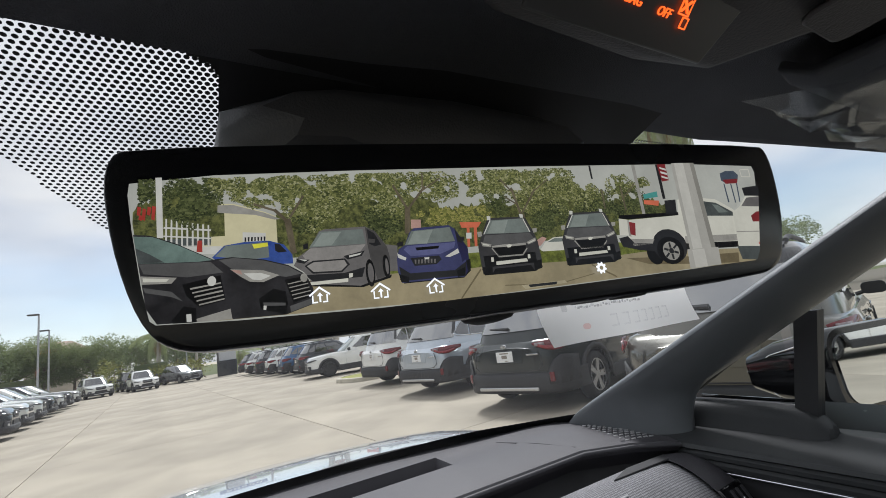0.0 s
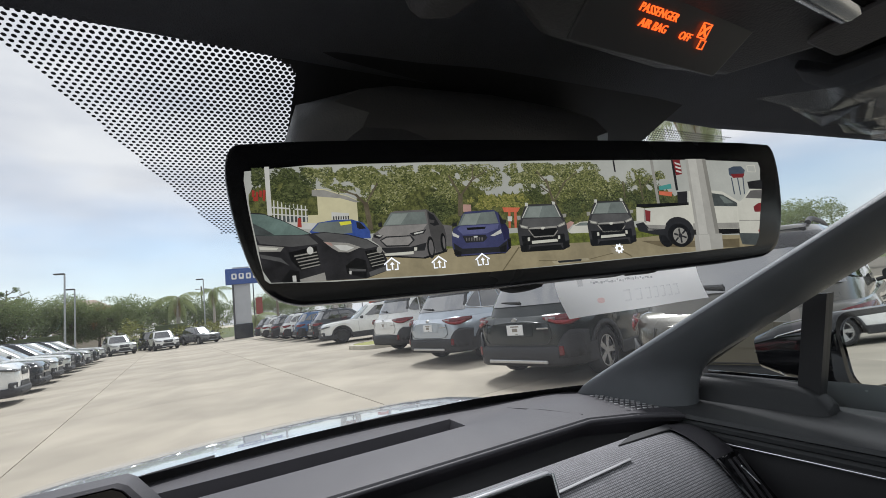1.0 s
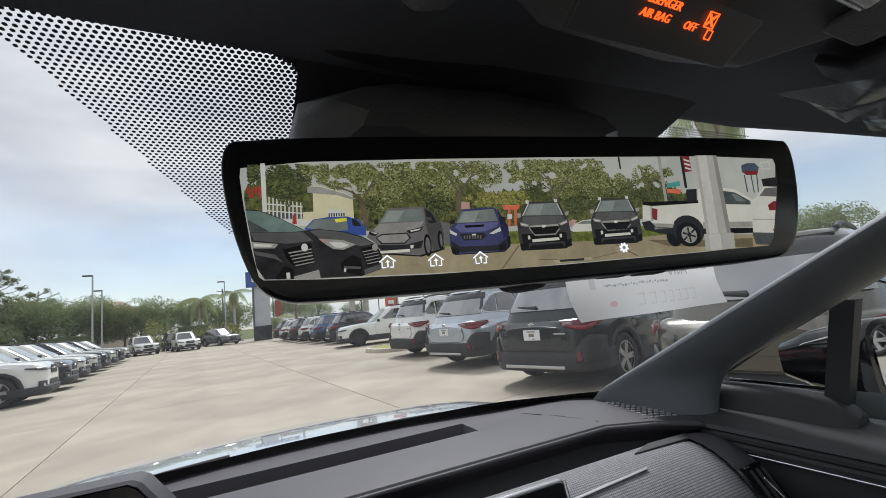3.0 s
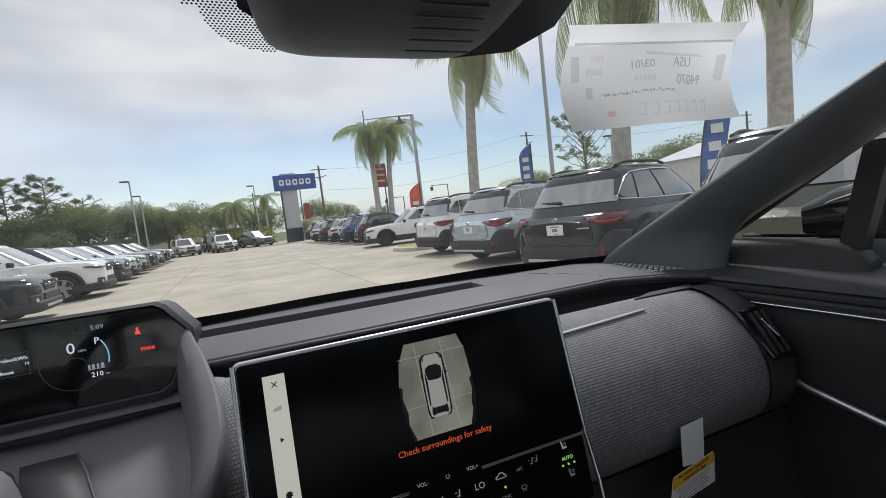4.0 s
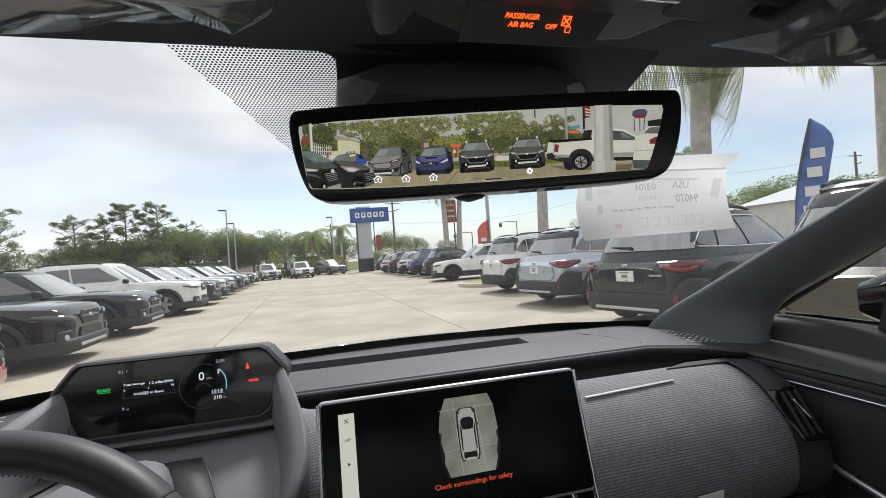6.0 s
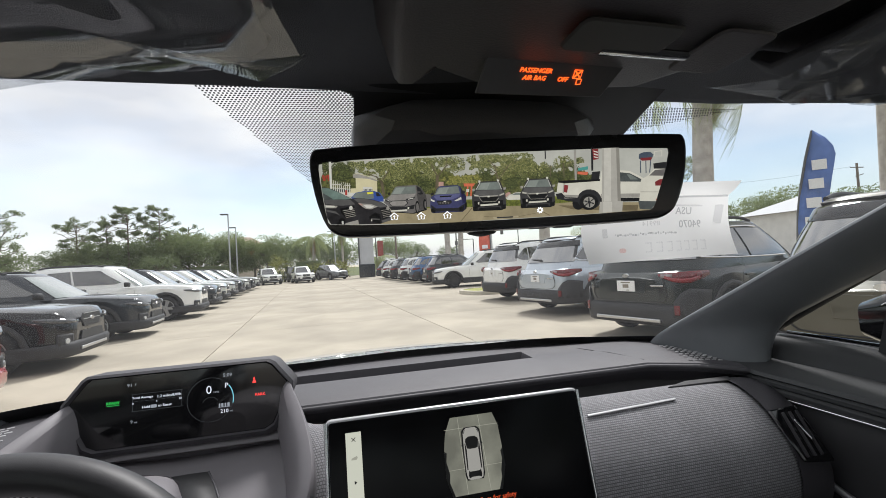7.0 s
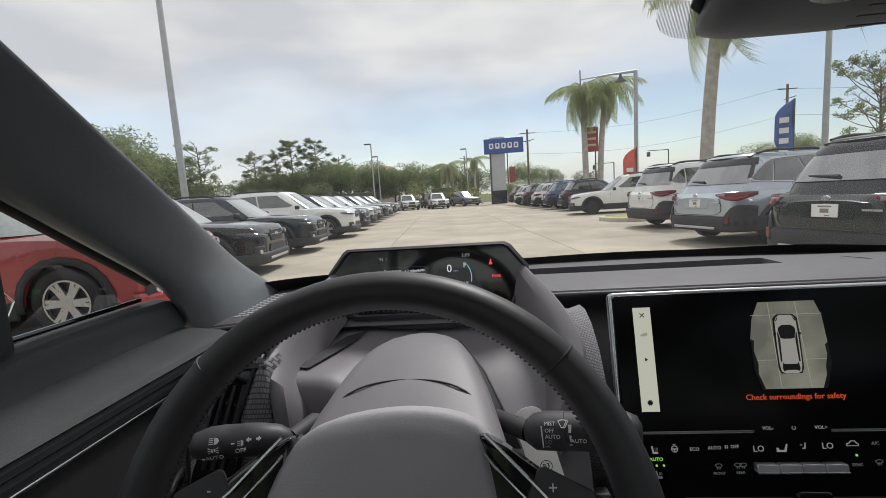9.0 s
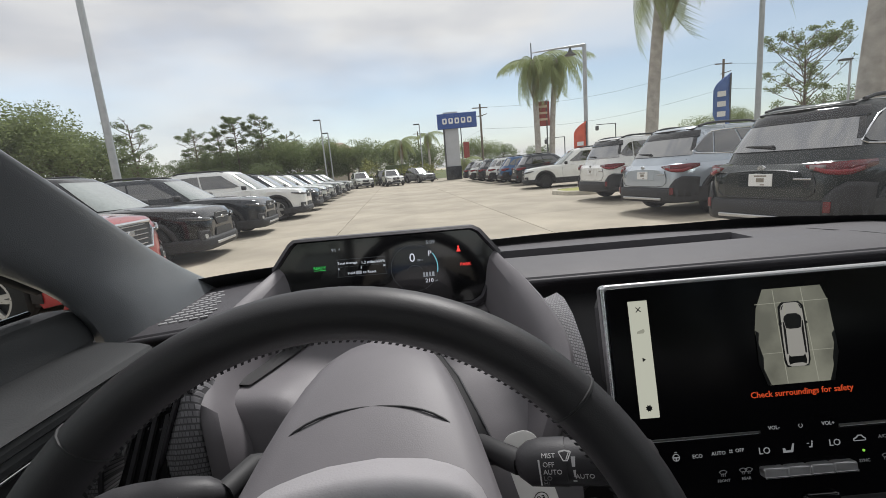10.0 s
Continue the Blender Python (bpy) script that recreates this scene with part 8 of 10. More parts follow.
wing_mirror(1, (1.010, 0.600, 1.172), "gloss black outside mirror reflecting the parked cars")
wing_mirror(-1, (-1.060, 0.560, 1.172), "gloss black outside mirror beside the driver's door")

# hood, cowl and wipers
hood = tagged(empty("hood", (0, 1.7, 0.9)), "pale glossy painted hood", "car hood")
rings = []
for x in (-0.86, -0.78, -0.6, -0.4, -0.2, 0.0, 0.2, 0.4, 0.6, 0.78, 0.86):
    e = smoothstep(0.55, 0.88, abs(x))
    cr = -0.05 * (x / 0.8) ** 2 - 0.06 * smoothstep(0.74, 0.87, abs(x)) + 0.012 * smoothstep(0.3, 0.6, abs(x))
    rings.append([(x, 1.30 - 0.30 * x * x, 1.055 + cr), (x, 1.5 - 0.2 * x * x, 1.052 + cr), (x, 1.75 - 0.1 * x * x, 1.03 + cr), (x, 2.0 - 0.1 * x * x, 0.985 + cr), (x, 2.15 - 0.12 * x * x, 0.91 + cr), (x, 2.2 - 0.12 * x * x, 0.75 + cr)])
loft("hood_panel", rings, EGO, hood, False, False, 50, "pale silver-blue painted hood", sub=1)
tagged(loft("cowl", [[(x, 1.19 - 0.30 * x * x, 1.05 - 0.04 * x * x), (x, 1.25 - 0.30 * x * x, 1.062 - 0.05 * x * x), (x, 1.32 - 0.30 * x * x, 1.045 - 0.05 * x * x)] for x in (-0.82, -0.5, -0.2, 0.1, 0.4, 0.7, 0.82)], MATTE, None, False, False, 50, thick=0.004), "matte black cowl below the windshield", "cowl", kind="structure")
for x0, x1 in ((-0.62, 0.05), (0.02, 0.56)):
    wp = tagged(empty("wiper", (x0, 1.2, 1.08)), "black wiper arm resting at the cowl", "wiper", "wipers")
    pts = [Vector((x0 + (x1 - x0) * k / 6, 1.236 - 0.31 * (x0 + (x1 - x0) * k / 6) ** 2, 1.090 + 0.008 * math.sin(k * 0.5) - 0.045 * (x0 + (x1 - x0) * k / 6) ** 2)) for k in range(7)]
    tube("blade", pts, 0.006, MATTE, wp, 6)
    tube("arm", [p + Vector((0, 0.012, 0.006)) for p in pts[:5]], 0.005, MATTE, wp, 6)

# sheet of paper held against the windshield
sheet = tagged(empty("paper_sheet", (0.25, 0.52, 1.33)), "white printed sheet of paper stuck inside the windshield", "paper")
THINPAPER = translucent(shade("thin_paper", (0.86, 0.86, 0.85), 0.8, var=0.03), (0.86, 0.86, 0.85), 0.55)
SB = [Vector((0.148, 0.522, 1.328)), Vector((0.331, 0.497, 1.330))]
SF = [Vector((0.158, 0.532, 1.407)), Vector((0.316, 0.489, 1.400))]
ST = [Vector((0.153, 0.522, 1.421)), Vector((0.331, 0.484, 1.416))]


def sheet_point(a, b):
    """A point of the sheet: a across, b from its lower edge up to the fold."""
    q = SB[0].lerp(SB[1], a).lerp(SF[0].lerp(SF[1], a), b)
    return q + Vector((0.004 * math.sin(math.pi * b) * (2 * a - 1), 0.010 * math.sin(math.pi * b) * abs(2 * a - 1) + 0.003 * math.sin(3 * math.pi * a), 0))


rings = [[sheet_point(a / 12, b / 10) for a in range(13)] for b in range(11)]
loft("sheet", rings, THINPAPER, sheet, False, False, 70)
loft("folded_edge", [[sheet_point(a / 12, 1.0) + Vector((0, -0.0004, 0)) for a in range(13)], [sheet_point(a / 12, 1.0).lerp(ST[0].lerp(ST[1], a / 12), 0.5) + Vector((0, -0.002, 0)) for a in range(13)], [ST[0].lerp(ST[1], a / 12) for a in range(13)]], THINPAPER, sheet, False, False, 70)
GHOST = pane("ink_and_fold_shade", (0.80, 0.80, 0.81), 0.0, 1.01)
GHOST2 = pane("faint_show_through_ink", (0.91, 0.91, 0.915), 0.0, 1.01)


def on_sheet(a, b):
    """The pose on the driver's side of the sheet, for print that shows through from its other side."""
    c = sheet_point(a, b)
    m = plane_pose(c, sheet_point(a + 0.02, b) - c, sheet_point(a, b + 0.02) - c)
    return m @ pose(0, 0, 0.0012)


BACKWARD = Matrix.Diagonal((-1, 1, 1, 1))
for txt, a, b, h, ma in (("USA", 0.67, 0.76, 0.0125, GHOST), ("03/01", 0.42, 0.74, 0.0105, GHOST), ("94070", 0.71, 0.545, 0.0130, GHOST), ("2688", 0.185, 0.70, 0.0085, GHOST2), ("89914", 0.43, 0.57, 0.0080, GHOST2), ("03/01", 0.19, 0.85, 0.0060, pane("red_show_through_ink", (0.97, 0.88, 0.88), 0.0, 1.01))):
    lettering("sheet_print", txt, on_sheet(a, b) @ BACKWARD, h, ma, sheet)
GHOST3 = pane("palest_show_through_ink", (0.955, 0.955, 0.96), 0.0, 1.01)
for k in range(7):
    m = on_sheet(0.40 + k * 0.065, 0.27)
    panel("sheet_print", m, rounded(0.0075, 0.0016, 0.0004, 1), 0.0001, GHOST3, sheet)
    panel("sheet_print", m @ pose(0.003, -0.005, 0), rounded(0.0016, 0.0110, 0.0004, 1), 0.0001, GHOST3, sheet)
    panel("sheet_print", m @ pose(0, -0.0105, 0), rounded(0.0075, 0.0016, 0.0004, 1), 0.0001, GHOST3, sheet)
rp = random.Random(21)
for k in range(26):
    w_ = rp.uniform(0.0014, 0.0034)
    panel("sheet_print", on_sheet(0.22 + k * 0.0145, 0.415 + rp.uniform(-0.01, 0.012)), rounded(w_, rp.uniform(0.0012, 0.0026), 0.0003, 1), 0.0001, GHOST if k % 3 else GHOST2, sheet)
for a, b, w_, h in ((0.93, 0.70, 0.0100, 0.0240), (0.075, 0.74, 0.0080, 0.0230), (0.155, 0.45, 0.0060, 0.0110), (0.62, 0.85, 0.0700, 0.0020)):
    panel("sheet_print", on_sheet(a, b), rounded(w_, h, 0.0008, 1), 0.0001, GHOST2, sheet)
# grey strip painted as the shade under the folded edge
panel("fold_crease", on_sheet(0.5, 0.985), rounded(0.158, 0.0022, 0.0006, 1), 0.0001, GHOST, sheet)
panel("red_stamp", on_sheet(0.245, 0.17), rounded(0.008, 0.0055, 0.0025, 3), 0.0001, pane("red_stamp", (0.98, 0.86, 0.85), 0.0, 1.01), sheet)

# the rest of the cabin behind the camera
tagged(box("floor", (0, 0.1, 0.33), (1.5, 3.6, 0.04), shade("carpet", (0.02, 0.02, 0.021), 0.95, bump=0.4, bscale=600), None, 0.01), "black carpeted cabin floor", "floor", kind="structure")
for s, nm in ((-1, "wall_left"), (1, "wall_right")):
    tagged(box(nm, (s * 0.79, -1.2, 0.68), (0.05, 1.4, 0.66), PLASTIC_DARK, None, 0.02), "dark rear door panel", "wall", kind="structure")
    tagged(box("trim_post", (s * 0.74, -0.62, 1.20), (0.04, 0.08, 0.52), PILLAR, None, 0.02), "grey centre pillar trim", "pillar trim", kind="structure")
tagged(box("wall_rear", (0, -1.9, 0.66), (1.6, 0.06, 0.62), PLASTIC_DARK, None, 0.02), "dark tailgate panel", "wall", kind="structure")
tagged(box("wall_front", (0, 1.20, 0.65), (1.5, 0.04, 0.72), MATTE, None, 0.01), "black firewall", "wall", kind="structure")

# ---- the parking lot ----
GRASS = shade("lawn", (0.10, 0.12, 0.035), 0.95, var=0.3, scale=8, stain=0.2, stain_scale=0.4)
RUBBER = shade("tyre_rubber", (0.014, 0.014, 0.015), 0.75, var=0.2, bump=0.3, bscale=90)
CLAD = shade("grey_cladding", (0.028, 0.028, 0.030), 0.65, var=0.1, bump=0.3, bscale=400)
CARGLASS = shade("dark_car_glass", (0.010, 0.011, 0.011), 0.03, var=0.05, spec=0.8, coat=0.8, rvar=0.0)
CARGLASS.node_tree.nodes["Principled BSDF"].inputs["Coat IOR"].default_value = 2.1
REARGLASS = shade("raked_rear_glass", (0.012, 0.013, 0.013), 0.03, var=0.05, spec=0.8, coat=1.0, rvar=0.0)
REARGLASS.node_tree.nodes["Principled BSDF"].inputs["Coat IOR"].default_value = 3.2
# pale base colour holds the sky's reflection and the light from inside
SKYSHEEN = shade("windshield_sky_sheen", (0.30, 0.33, 0.32), 0.05, var=0.1, coat=1.0, rvar=0.0)
ALLOY = shade("alloy_rim", (0.55, 0.55, 0.56), 0.3, 0.85, var=0.05)
DARKRIM = shade("dark_rim", (0.05, 0.05, 0.052), 0.35, 0.6, var=0.05)
TAILRED = shade("red_lamp", (0.13, 0.009, 0.013), 0.22, coat=0.2, var=0.25, scale=30)
BRIGHTRED = shade("bright_red_lens", (0.26, 0.022, 0.028), 0.18, coat=0.3, var=0.2, scale=40)
LAMPSMOKE = shade("smoked_lamp", (0.06, 0.062, 0.066), 0.10, 0.2, coat=1.0, var=0.4, scale=30)
SMOKECLEAR = shade("smoked_clear_lens", (0.30, 0.24, 0.25), 0.15, 0.2, coat=0.6, var=0.3, scale=25)
LAMPCLEAR = shade("clear_lamp", (0.50, 0.52, 0.53), 0.10, 0.4, coat=1.0, var=0.3, scale=25)
PLATE = shade("plate_white", (0.78, 0.78, 0.78), 0.5, var=0.03)
PLATEINK = shade("plate_ink", (0.25, 0.22, 0.18), 0.6, var=0.1)


def paint(name, c, metal=0.0, rough=0.28, coat=None):
    return shade("paint_" + name, c, rough, metal, var=0.04, scale=3, coat=coat if coat else 0.42 if max(c) < 0.06 else 1.0, rvar=0.03, spec=0.06 if max(c) < 0.06 else 0.5)


P_BLACK = paint("black", (0.022, 0.027, 0.027), 0.15, coat=0.9)
P_GLOSS = paint("gloss_black", (0.009, 0.009, 0.010), 0.1, coat=1.0)
P_CHAR = paint("charcoal", (0.030, 0.034, 0.040), 0.4, coat=1.0)
P_SILVER = paint("ice_silver", (0.47, 0.52, 0.58), 0.45)
P_WHITE = paint("white", (0.80, 0.80, 0.78))
P_RED = paint("crimson", (0.33, 0.030, 0.034), 0.1)
P_BLUE = paint("blue", (0.03, 0.10, 0.24), 0.3)
P_BROWN = paint("dark_bronze", (0.105, 0.098, 0.080), 0.4)
P_GREY = paint("grey", (0.20, 0.205, 0.21), 0.4)
P_PEARL = paint("pearl", (0.62, 0.63, 0.60), 0.1)


def wheel_part(car, c, s, r, rim_mat, spokes):
    """Tyre with a spoked rim, facing the side s."""
    c = Vector(c)
    rings = []
    for d, rr in ((-0.11, 0.62), (-0.11, 0.9), (-0.085, 0.985), (0.0, 1.0), (0.085, 0.985), (0.11, 0.9), (0.112, 0.72), (0.095, 0.66), (0.06, 0.645)):
        rings.append(ring(c + Vector((s * d, 0, 0)), Vector((0, r * rr, 0)), Vector((0, 0, r * rr)), 28))
    w = loft("wheel", rings, RUBBER, car, True, False, 50, "black rubber tyre on a spoked rim")
    vs, fs = [], []

    def add(pts, faces):
        b = len(vs)
        vs.extend(pts)
        fs.extend([tuple(b + k for k in f) for f in faces])
    a = ring(c + Vector((s * 0.03, 0, 0)), Vector((0, r * 0.65, 0)), Vector((0, 0, r * 0.65)), 28)
    b = ring(c + Vector((s * 0.095, 0, 0)), Vector((0, r * 0.67, 0)), Vector((0, 0, r * 0.67)), 28)
    e = ring(c + Vector((s * 0.095, 0, 0)), Vector((0, r * 0.61, 0)), Vector((0, 0, r * 0.61)), 28)
    n = 28
    add(a + b + e, [(k, (k + 1) % n, n + (k + 1) % n, n + k) for k in range(n)] + [(n + k, n + (k + 1) % n, 2 * n + (k + 1) % n, 2 * n + k) for k in range(n)])
    for k in range(spokes):
        for dd in (-0.13, 0.13):
            an = 2 * math.pi * k / spokes + dd
            d = Vector((0, math.cos(an), math.sin(an)))
            q = Vector((0, -math.sin(an), math.cos(an)))
            pts = []
            for rad, hw, x in ((0.10, 0.030, 0.088), (0.40, 0.022, 0.085), (0.63, 0.020, 0.092)):
                for sg in (-1, 1):
                    pts.append(c + d * r * rad + q * sg * hw * r / 0.36 + Vector((s * x, 0, 0)))
                    pts.append(c + d * r * rad + q * sg * hw * r / 0.36 + Vector((s * (x - 0.03), 0, 0)))
            add(pts, [(0, 2, 6, 4), (4, 6, 10, 8), (0, 4, 5, 1), (4, 8, 9, 5), (2, 3, 7, 6), (6, 7, 11, 10)])
    hubr = ring(c + Vector((s * 0.09, 0, 0)), Vector((0, r * 0.16, 0)), Vector((0, 0, r * 0.16)), 14)
    add(hubr + ring(c + Vector((s * 0.05, 0, 0)), Vector((0, r * 0.18, 0)), Vector((0, 0, r * 0.18)), 14), [tuple(range(14))] + [(k, (k + 1) % 14, 14 + (k + 1) % 14, 14 + k) for k in range(14)])
    mesh("rim", vs, fs, rim_mat, w, 30, label="metal spoked rim")
    disc_bar("brake_disc", c + Vector((s * 0.02, 0, 0)), (1, 0, 0), r * 0.6, 0.02, MATTE, w, 20, 0)
    return w


def parked_car(name, label, P, L=4.75, W=1.86, H=1.68, belt=1.02, hood=0.98, glass=CARGLASS, front=SKYSHEEN, rim=ALLOY, spokes=5, clad=True, back="wide", wr=0.36, cladz=0.0,
               rails=True, skid=True, plate=True, lamp_in=0.56, bars=False, roof_back=0.62, nose=0.0, chrome=False, face="hex"):
    """A parked estate or sport utility car, built at the origin, its nose along +y."""
    car = tagged(empty(name), label, "car", "parked cars")
    h2, w2 = L / 2, W / 2
    yf, yr = h2 - 0.92, -h2 + 1.02
    ra = wr + 0.055
    st = sorted(set([round(v, 3) for v in [-h2, -h2 + 0.012, -h2 + 0.04, -h2 + 0.09, -h2 + 0.17, -h2 + 0.30, -h2 + 0.45, h2, h2 - 0.012, h2 - 0.04, h2 - 0.09, h2 - 0.17, h2 - 0.30, h2 - 0.45, h2 - 0.7, 0.0, 0.4, -0.4, h2 - 1.55, h2 - 1.7] + [c + ra * math.sin(radians(a)) for c in (yf, yr) for a in (-90, -75, -50, -25, 0, 25, 50, 75, 90)]]))
    base = h2 - 1.46            # foot of the windshield

    def low(y):
        z = 0.235 + 0.05 * smoothstep(h2 - 0.6, h2, y) + 0.07 * smoothstep(-h2 + 0.6, -h2, y)
        for c in (yf, yr):
            d = abs(y - c)
            if d < ra + 0.001:
                z = max(z, wr + math.sqrt(max(0, ra * ra - d * d)))
        return z

    def topz(y):
        if y < base:
            return belt + 0.01 * math.sin((y + h2) / L * 3) - 0.05 * smoothstep(-h2 + 0.25, -h2, y)
        t = (y - base) / (h2 - base)
        return belt + 0.015 + (hood - belt) * t - 0.05 * smoothstep(0.86, 1.0, t) - 0.105 * t * t

    def wid(y):
        t = min(1.0, abs(y) / h2)
        f = (1 - 0.97 * t ** 10) ** (1 / 6)
        return w2 * f * (1 - 0.03 * smoothstep(0.5, 0.9, t))

    def end_y(f):
        """How far along the car its plan reaches at that share of the half width."""
        return h2 * min(1.0, max(0.0, (1 - min(0.9999, f) ** 6) / 0.97)) ** 0.1

    rings = []
    for y in st:
        z0, z1, w = low(y), topz(y), wid(y)
        e = smoothstep(h2 - 0.20, h2, abs(y)) ** 2
        z0, z1 = z0 + 0.10 * e, z1 - (0.13 if y > 0 else 0.07) * e
        half = [(w * 0.95, z0), (w * 0.985, z0 + 0.06 * (z1 - z0)), (w * 0.995, z0 + 0.30 * (z1 - z0)), (w * 0.992, z0 + 0.50 * (z1 - z0)), (w * 0.999, z0 + 0.64 * (z1 - z0)), (w * 0.985, z1 - 0.10), (w * 0.945, z1 - 0.02), (w * 0.86, z1 + 0.004), (w * 0.45, z1 + 0.022), (0, z1 + 0.027)]
        rings.append([(x, y, z) for x, z in half] + [(-x, y, z) for x, z in half[-2::-1]])
    body = loft("body", rings, P, car, False, False, 42, sub=0)
    for k, nm in ((0, "tail_panel"), (-1, "nose_panel")):
        mesh(nm, rings[k], [tuple(range(len(rings[k])))], P, car)
    box("underbody", (0, 0, 0.36), (W * 0.80, L * 0.90, 0.20), MATTE, car, 0.02)
    for c in (yf, yr):
        box("wheel_well", (0, c, 0.55), (W * 0.86, ra * 2.0, 0.60), MATTE, car, 0.02)
    # cabin
    zr = H
    bY0, bY1, rY0, rY1 = -h2 + 0.10, base + 0.06, -h2 + roof_back, base - 0.86
    wb, wt = w2 * 0.93, w2 * 0.69

    NS = 4.6

    def oval(y0, y1, hw, z):
        m, hy = (y0 + y1) / 2, (y1 - y0) / 2
        out = []
        for k in range(44):
            a = 2 * math.pi * k / 44
            c, q = math.cos(a), math.sin(a)
            out.append((hw * math.copysign(abs(c) ** (2 / NS), c), m + hy * math.copysign(abs(q) ** (2 / NS), q), z))
        return out
    zb = belt - 0.03

    def level(t):
        """Plan of the cabin at a share of its height."""
        return bY0 + (rY0 - bY0) * t ** 1.15, bY1 + (rY1 - bY1) * t, wb + (wt - wb) * t ** 1.35 + 0.012 * math.sin(t * math.pi), zb + (zr - zb) * t * 0.965
    cab = []
    for t in (0.0, 0.2, 0.4, 0.6, 0.8, 0.9):
        y0, y1, hw, z = level(t)
        cab.append(oval(y0, y1, hw, z))
    y0, y1, hw, z = level(0.97)
    cab.append(oval(y0 + 0.0, y1 - 0.03, hw - 0.02, zr - 0.022))
    cab.append(oval(y0 + 0.06, y1 - 0.16, hw - 0.09, zr))
    cab.append(oval(y0 + 0.25, y1 - 0.45, hw - 0.30, zr + 0.016))
    loft("cabin", cab, P, car, True, True, 50)

    def side(s, a, b, off=0.012):
        y0, y1, hw, z = level(b * 0.92)
        return Vector((s * (hw * (1 - abs(2 * a - 1) ** NS) ** (1 / NS) + off), y0 + (y1 - y0) * a, z))
    for s in (-1, 1):
        wins = (("quarter_window", [(0.095, 0.44), (0.115, 0.36), (0.16, 0.32), (0.225, 0.30), (0.225, 0.90), (0.185, 0.86), (0.145, 0.74), (0.115, 0.58)]), ("rear_door_window", [(0.24, 0.29), (0.475, 0.26), (0.475, 0.94), (0.24, 0.91)]), ("front_door_window", [(0.495, 0.26), (0.80, 0.24), (0.865, 0.30), (0.80, 0.92), (0.495, 0.94)]))
        for nm, pts in wins:
            c = (sum(p[0] for p in pts) / len(pts), sum(p[1] for p in pts) / len(pts))
            edge = []
            for (a, b), (a2, b2) in zip(pts, pts[1:] + pts[:1]):
                for k in range(6):
                    edge.append((a + (a2 - a) * k / 6, b + (b2 - b) * k / 6))
            n = len(edge)
            pr = [side(s, a, b) for a, b in edge] + [side(s, c[0] + (a - c[0]) * 0.5, c[1] + (b - c[1]) * 0.5) for a, b in edge] + [side(s, *c)]
            mesh(nm, pr, [(k, (k + 1) % n, n + (k + 1) % n, n + k) for k in range(n)] + [(n + k, n + (k + 1) % n, 2 * n) for k in range(n)], glass, car, 60)
        if chrome:
            tube("window_trim", [side(s, a, b, 0.016) for a, b in ((0.82, 0.22), (0.65, 0.225), (0.5, 0.235), (0.35, 0.25), (0.2, 0.28), (0.11, 0.31), (0.085, 0.36), (0.11, 0.60), (0.15, 0.82), (0.21, 0.93), (0.35, 0.965), (0.5, 0.98), (0.65, 0.98), (0.78, 0.96))], 0.010, CHROME, car, 6, "bright window trim")
        mc = Vector((s * (w2 + 0.075), base - 0.42, belt + 0.09))
        loft("door_mirror", [[mc + Vector((x * sc, d, z * sc)) for x, z in rounded(0.22, 0.14, 0.05, 3)] for sc, d in ((0.55, 0.09), (0.9, 0.06), (1.0, 0.0), (0.97, -0.03))], P if not clad else MATTE, car, True, True, 50)
        tube("mirror_foot", [mc + Vector((-s * 0.06, 0.02, -0.03)), mc + Vector((-s * 0.17, 0.02, -0.06))], 0.025, MATTE, car, 6)
        for y in (base - 0.95, base - 1.95):
            box("door_handle", (s * (w2 + 0.002), y, belt - 0.13), (0.03, 0.20, 0.03), P, car, 0.010)
        for k, y in enumerate((base - 0.25, base - 1.18, base - 2.1)):
            tube("door_gap", [(s * (wid(y) * 0.994 + 0.001), y + dy, z) for dy, z in ((0.0, belt - 0.09), (0.0, 0.75), (-0.02, 0.42))], 0.004, MATTE, car, 5)
        if clad:
            for c in (yf, yr):
                pts_o = [(c + (ra + 0.075) * math.cos(radians(a)), wr + (ra + 0.065) * math.sin(radians(a))) for a in range(-10, 191, 20)]
                pts_i = [(c + (ra - 0.012) * math.cos(radians(a)), wr + (ra - 0.012) * math.sin(radians(a))) for a in range(190, -11, -20)]
                n = len(pts_o)
                vs = [(s * (wid(y) * 0.998 + 0.004), y, max(z, 0.27)) for y, z in pts_o + pts_i]
                mesh("arch_cladding", vs, [(k, k + 1, 2 * n - 2 - k, 2 * n - 1 - k) for k in range(n - 1)], CLAD, car, 60, thick=0.02)
            box("sill_cladding", (s * (w2 * 0.985), (yf + yr) / 2, 0.34), (0.05, yf - yr - 2 * ra - 0.1, 0.20 + cladz), CLAD, car, 0.02)
        if rails:
            pts = []
            for k in range(9):
                t = k / 8
                pts.append((s * (wt - 0.07), rY0 + 0.18 + (rY1 - rY0 - 0.45) * t, zr - 0.004 + 0.055 * min(1, 6 * t, 6 * (1 - t))))
            tube("roof_rail", pts, 0.024, MATTE, car, 8, "black roof rail")
        for c in (yf, yr):
            wheel_part(car, (s * (min(w2, wid(c)) - 0.115), c, wr), s, wr, rim, spokes)
    # windshield and rear window

    def ends(front_end, u, b, off):
        y0, y1, hw, z = level(b * 0.92)
        m, hy = (y0 + y1) / 2, (y1 - y0) / 2 * (1 - abs(u) ** NS) ** (1 / NS)
        return Vector((u * (hw + off * abs(u)), m + hy + off if front_end else m - hy - off, z + 0.004))
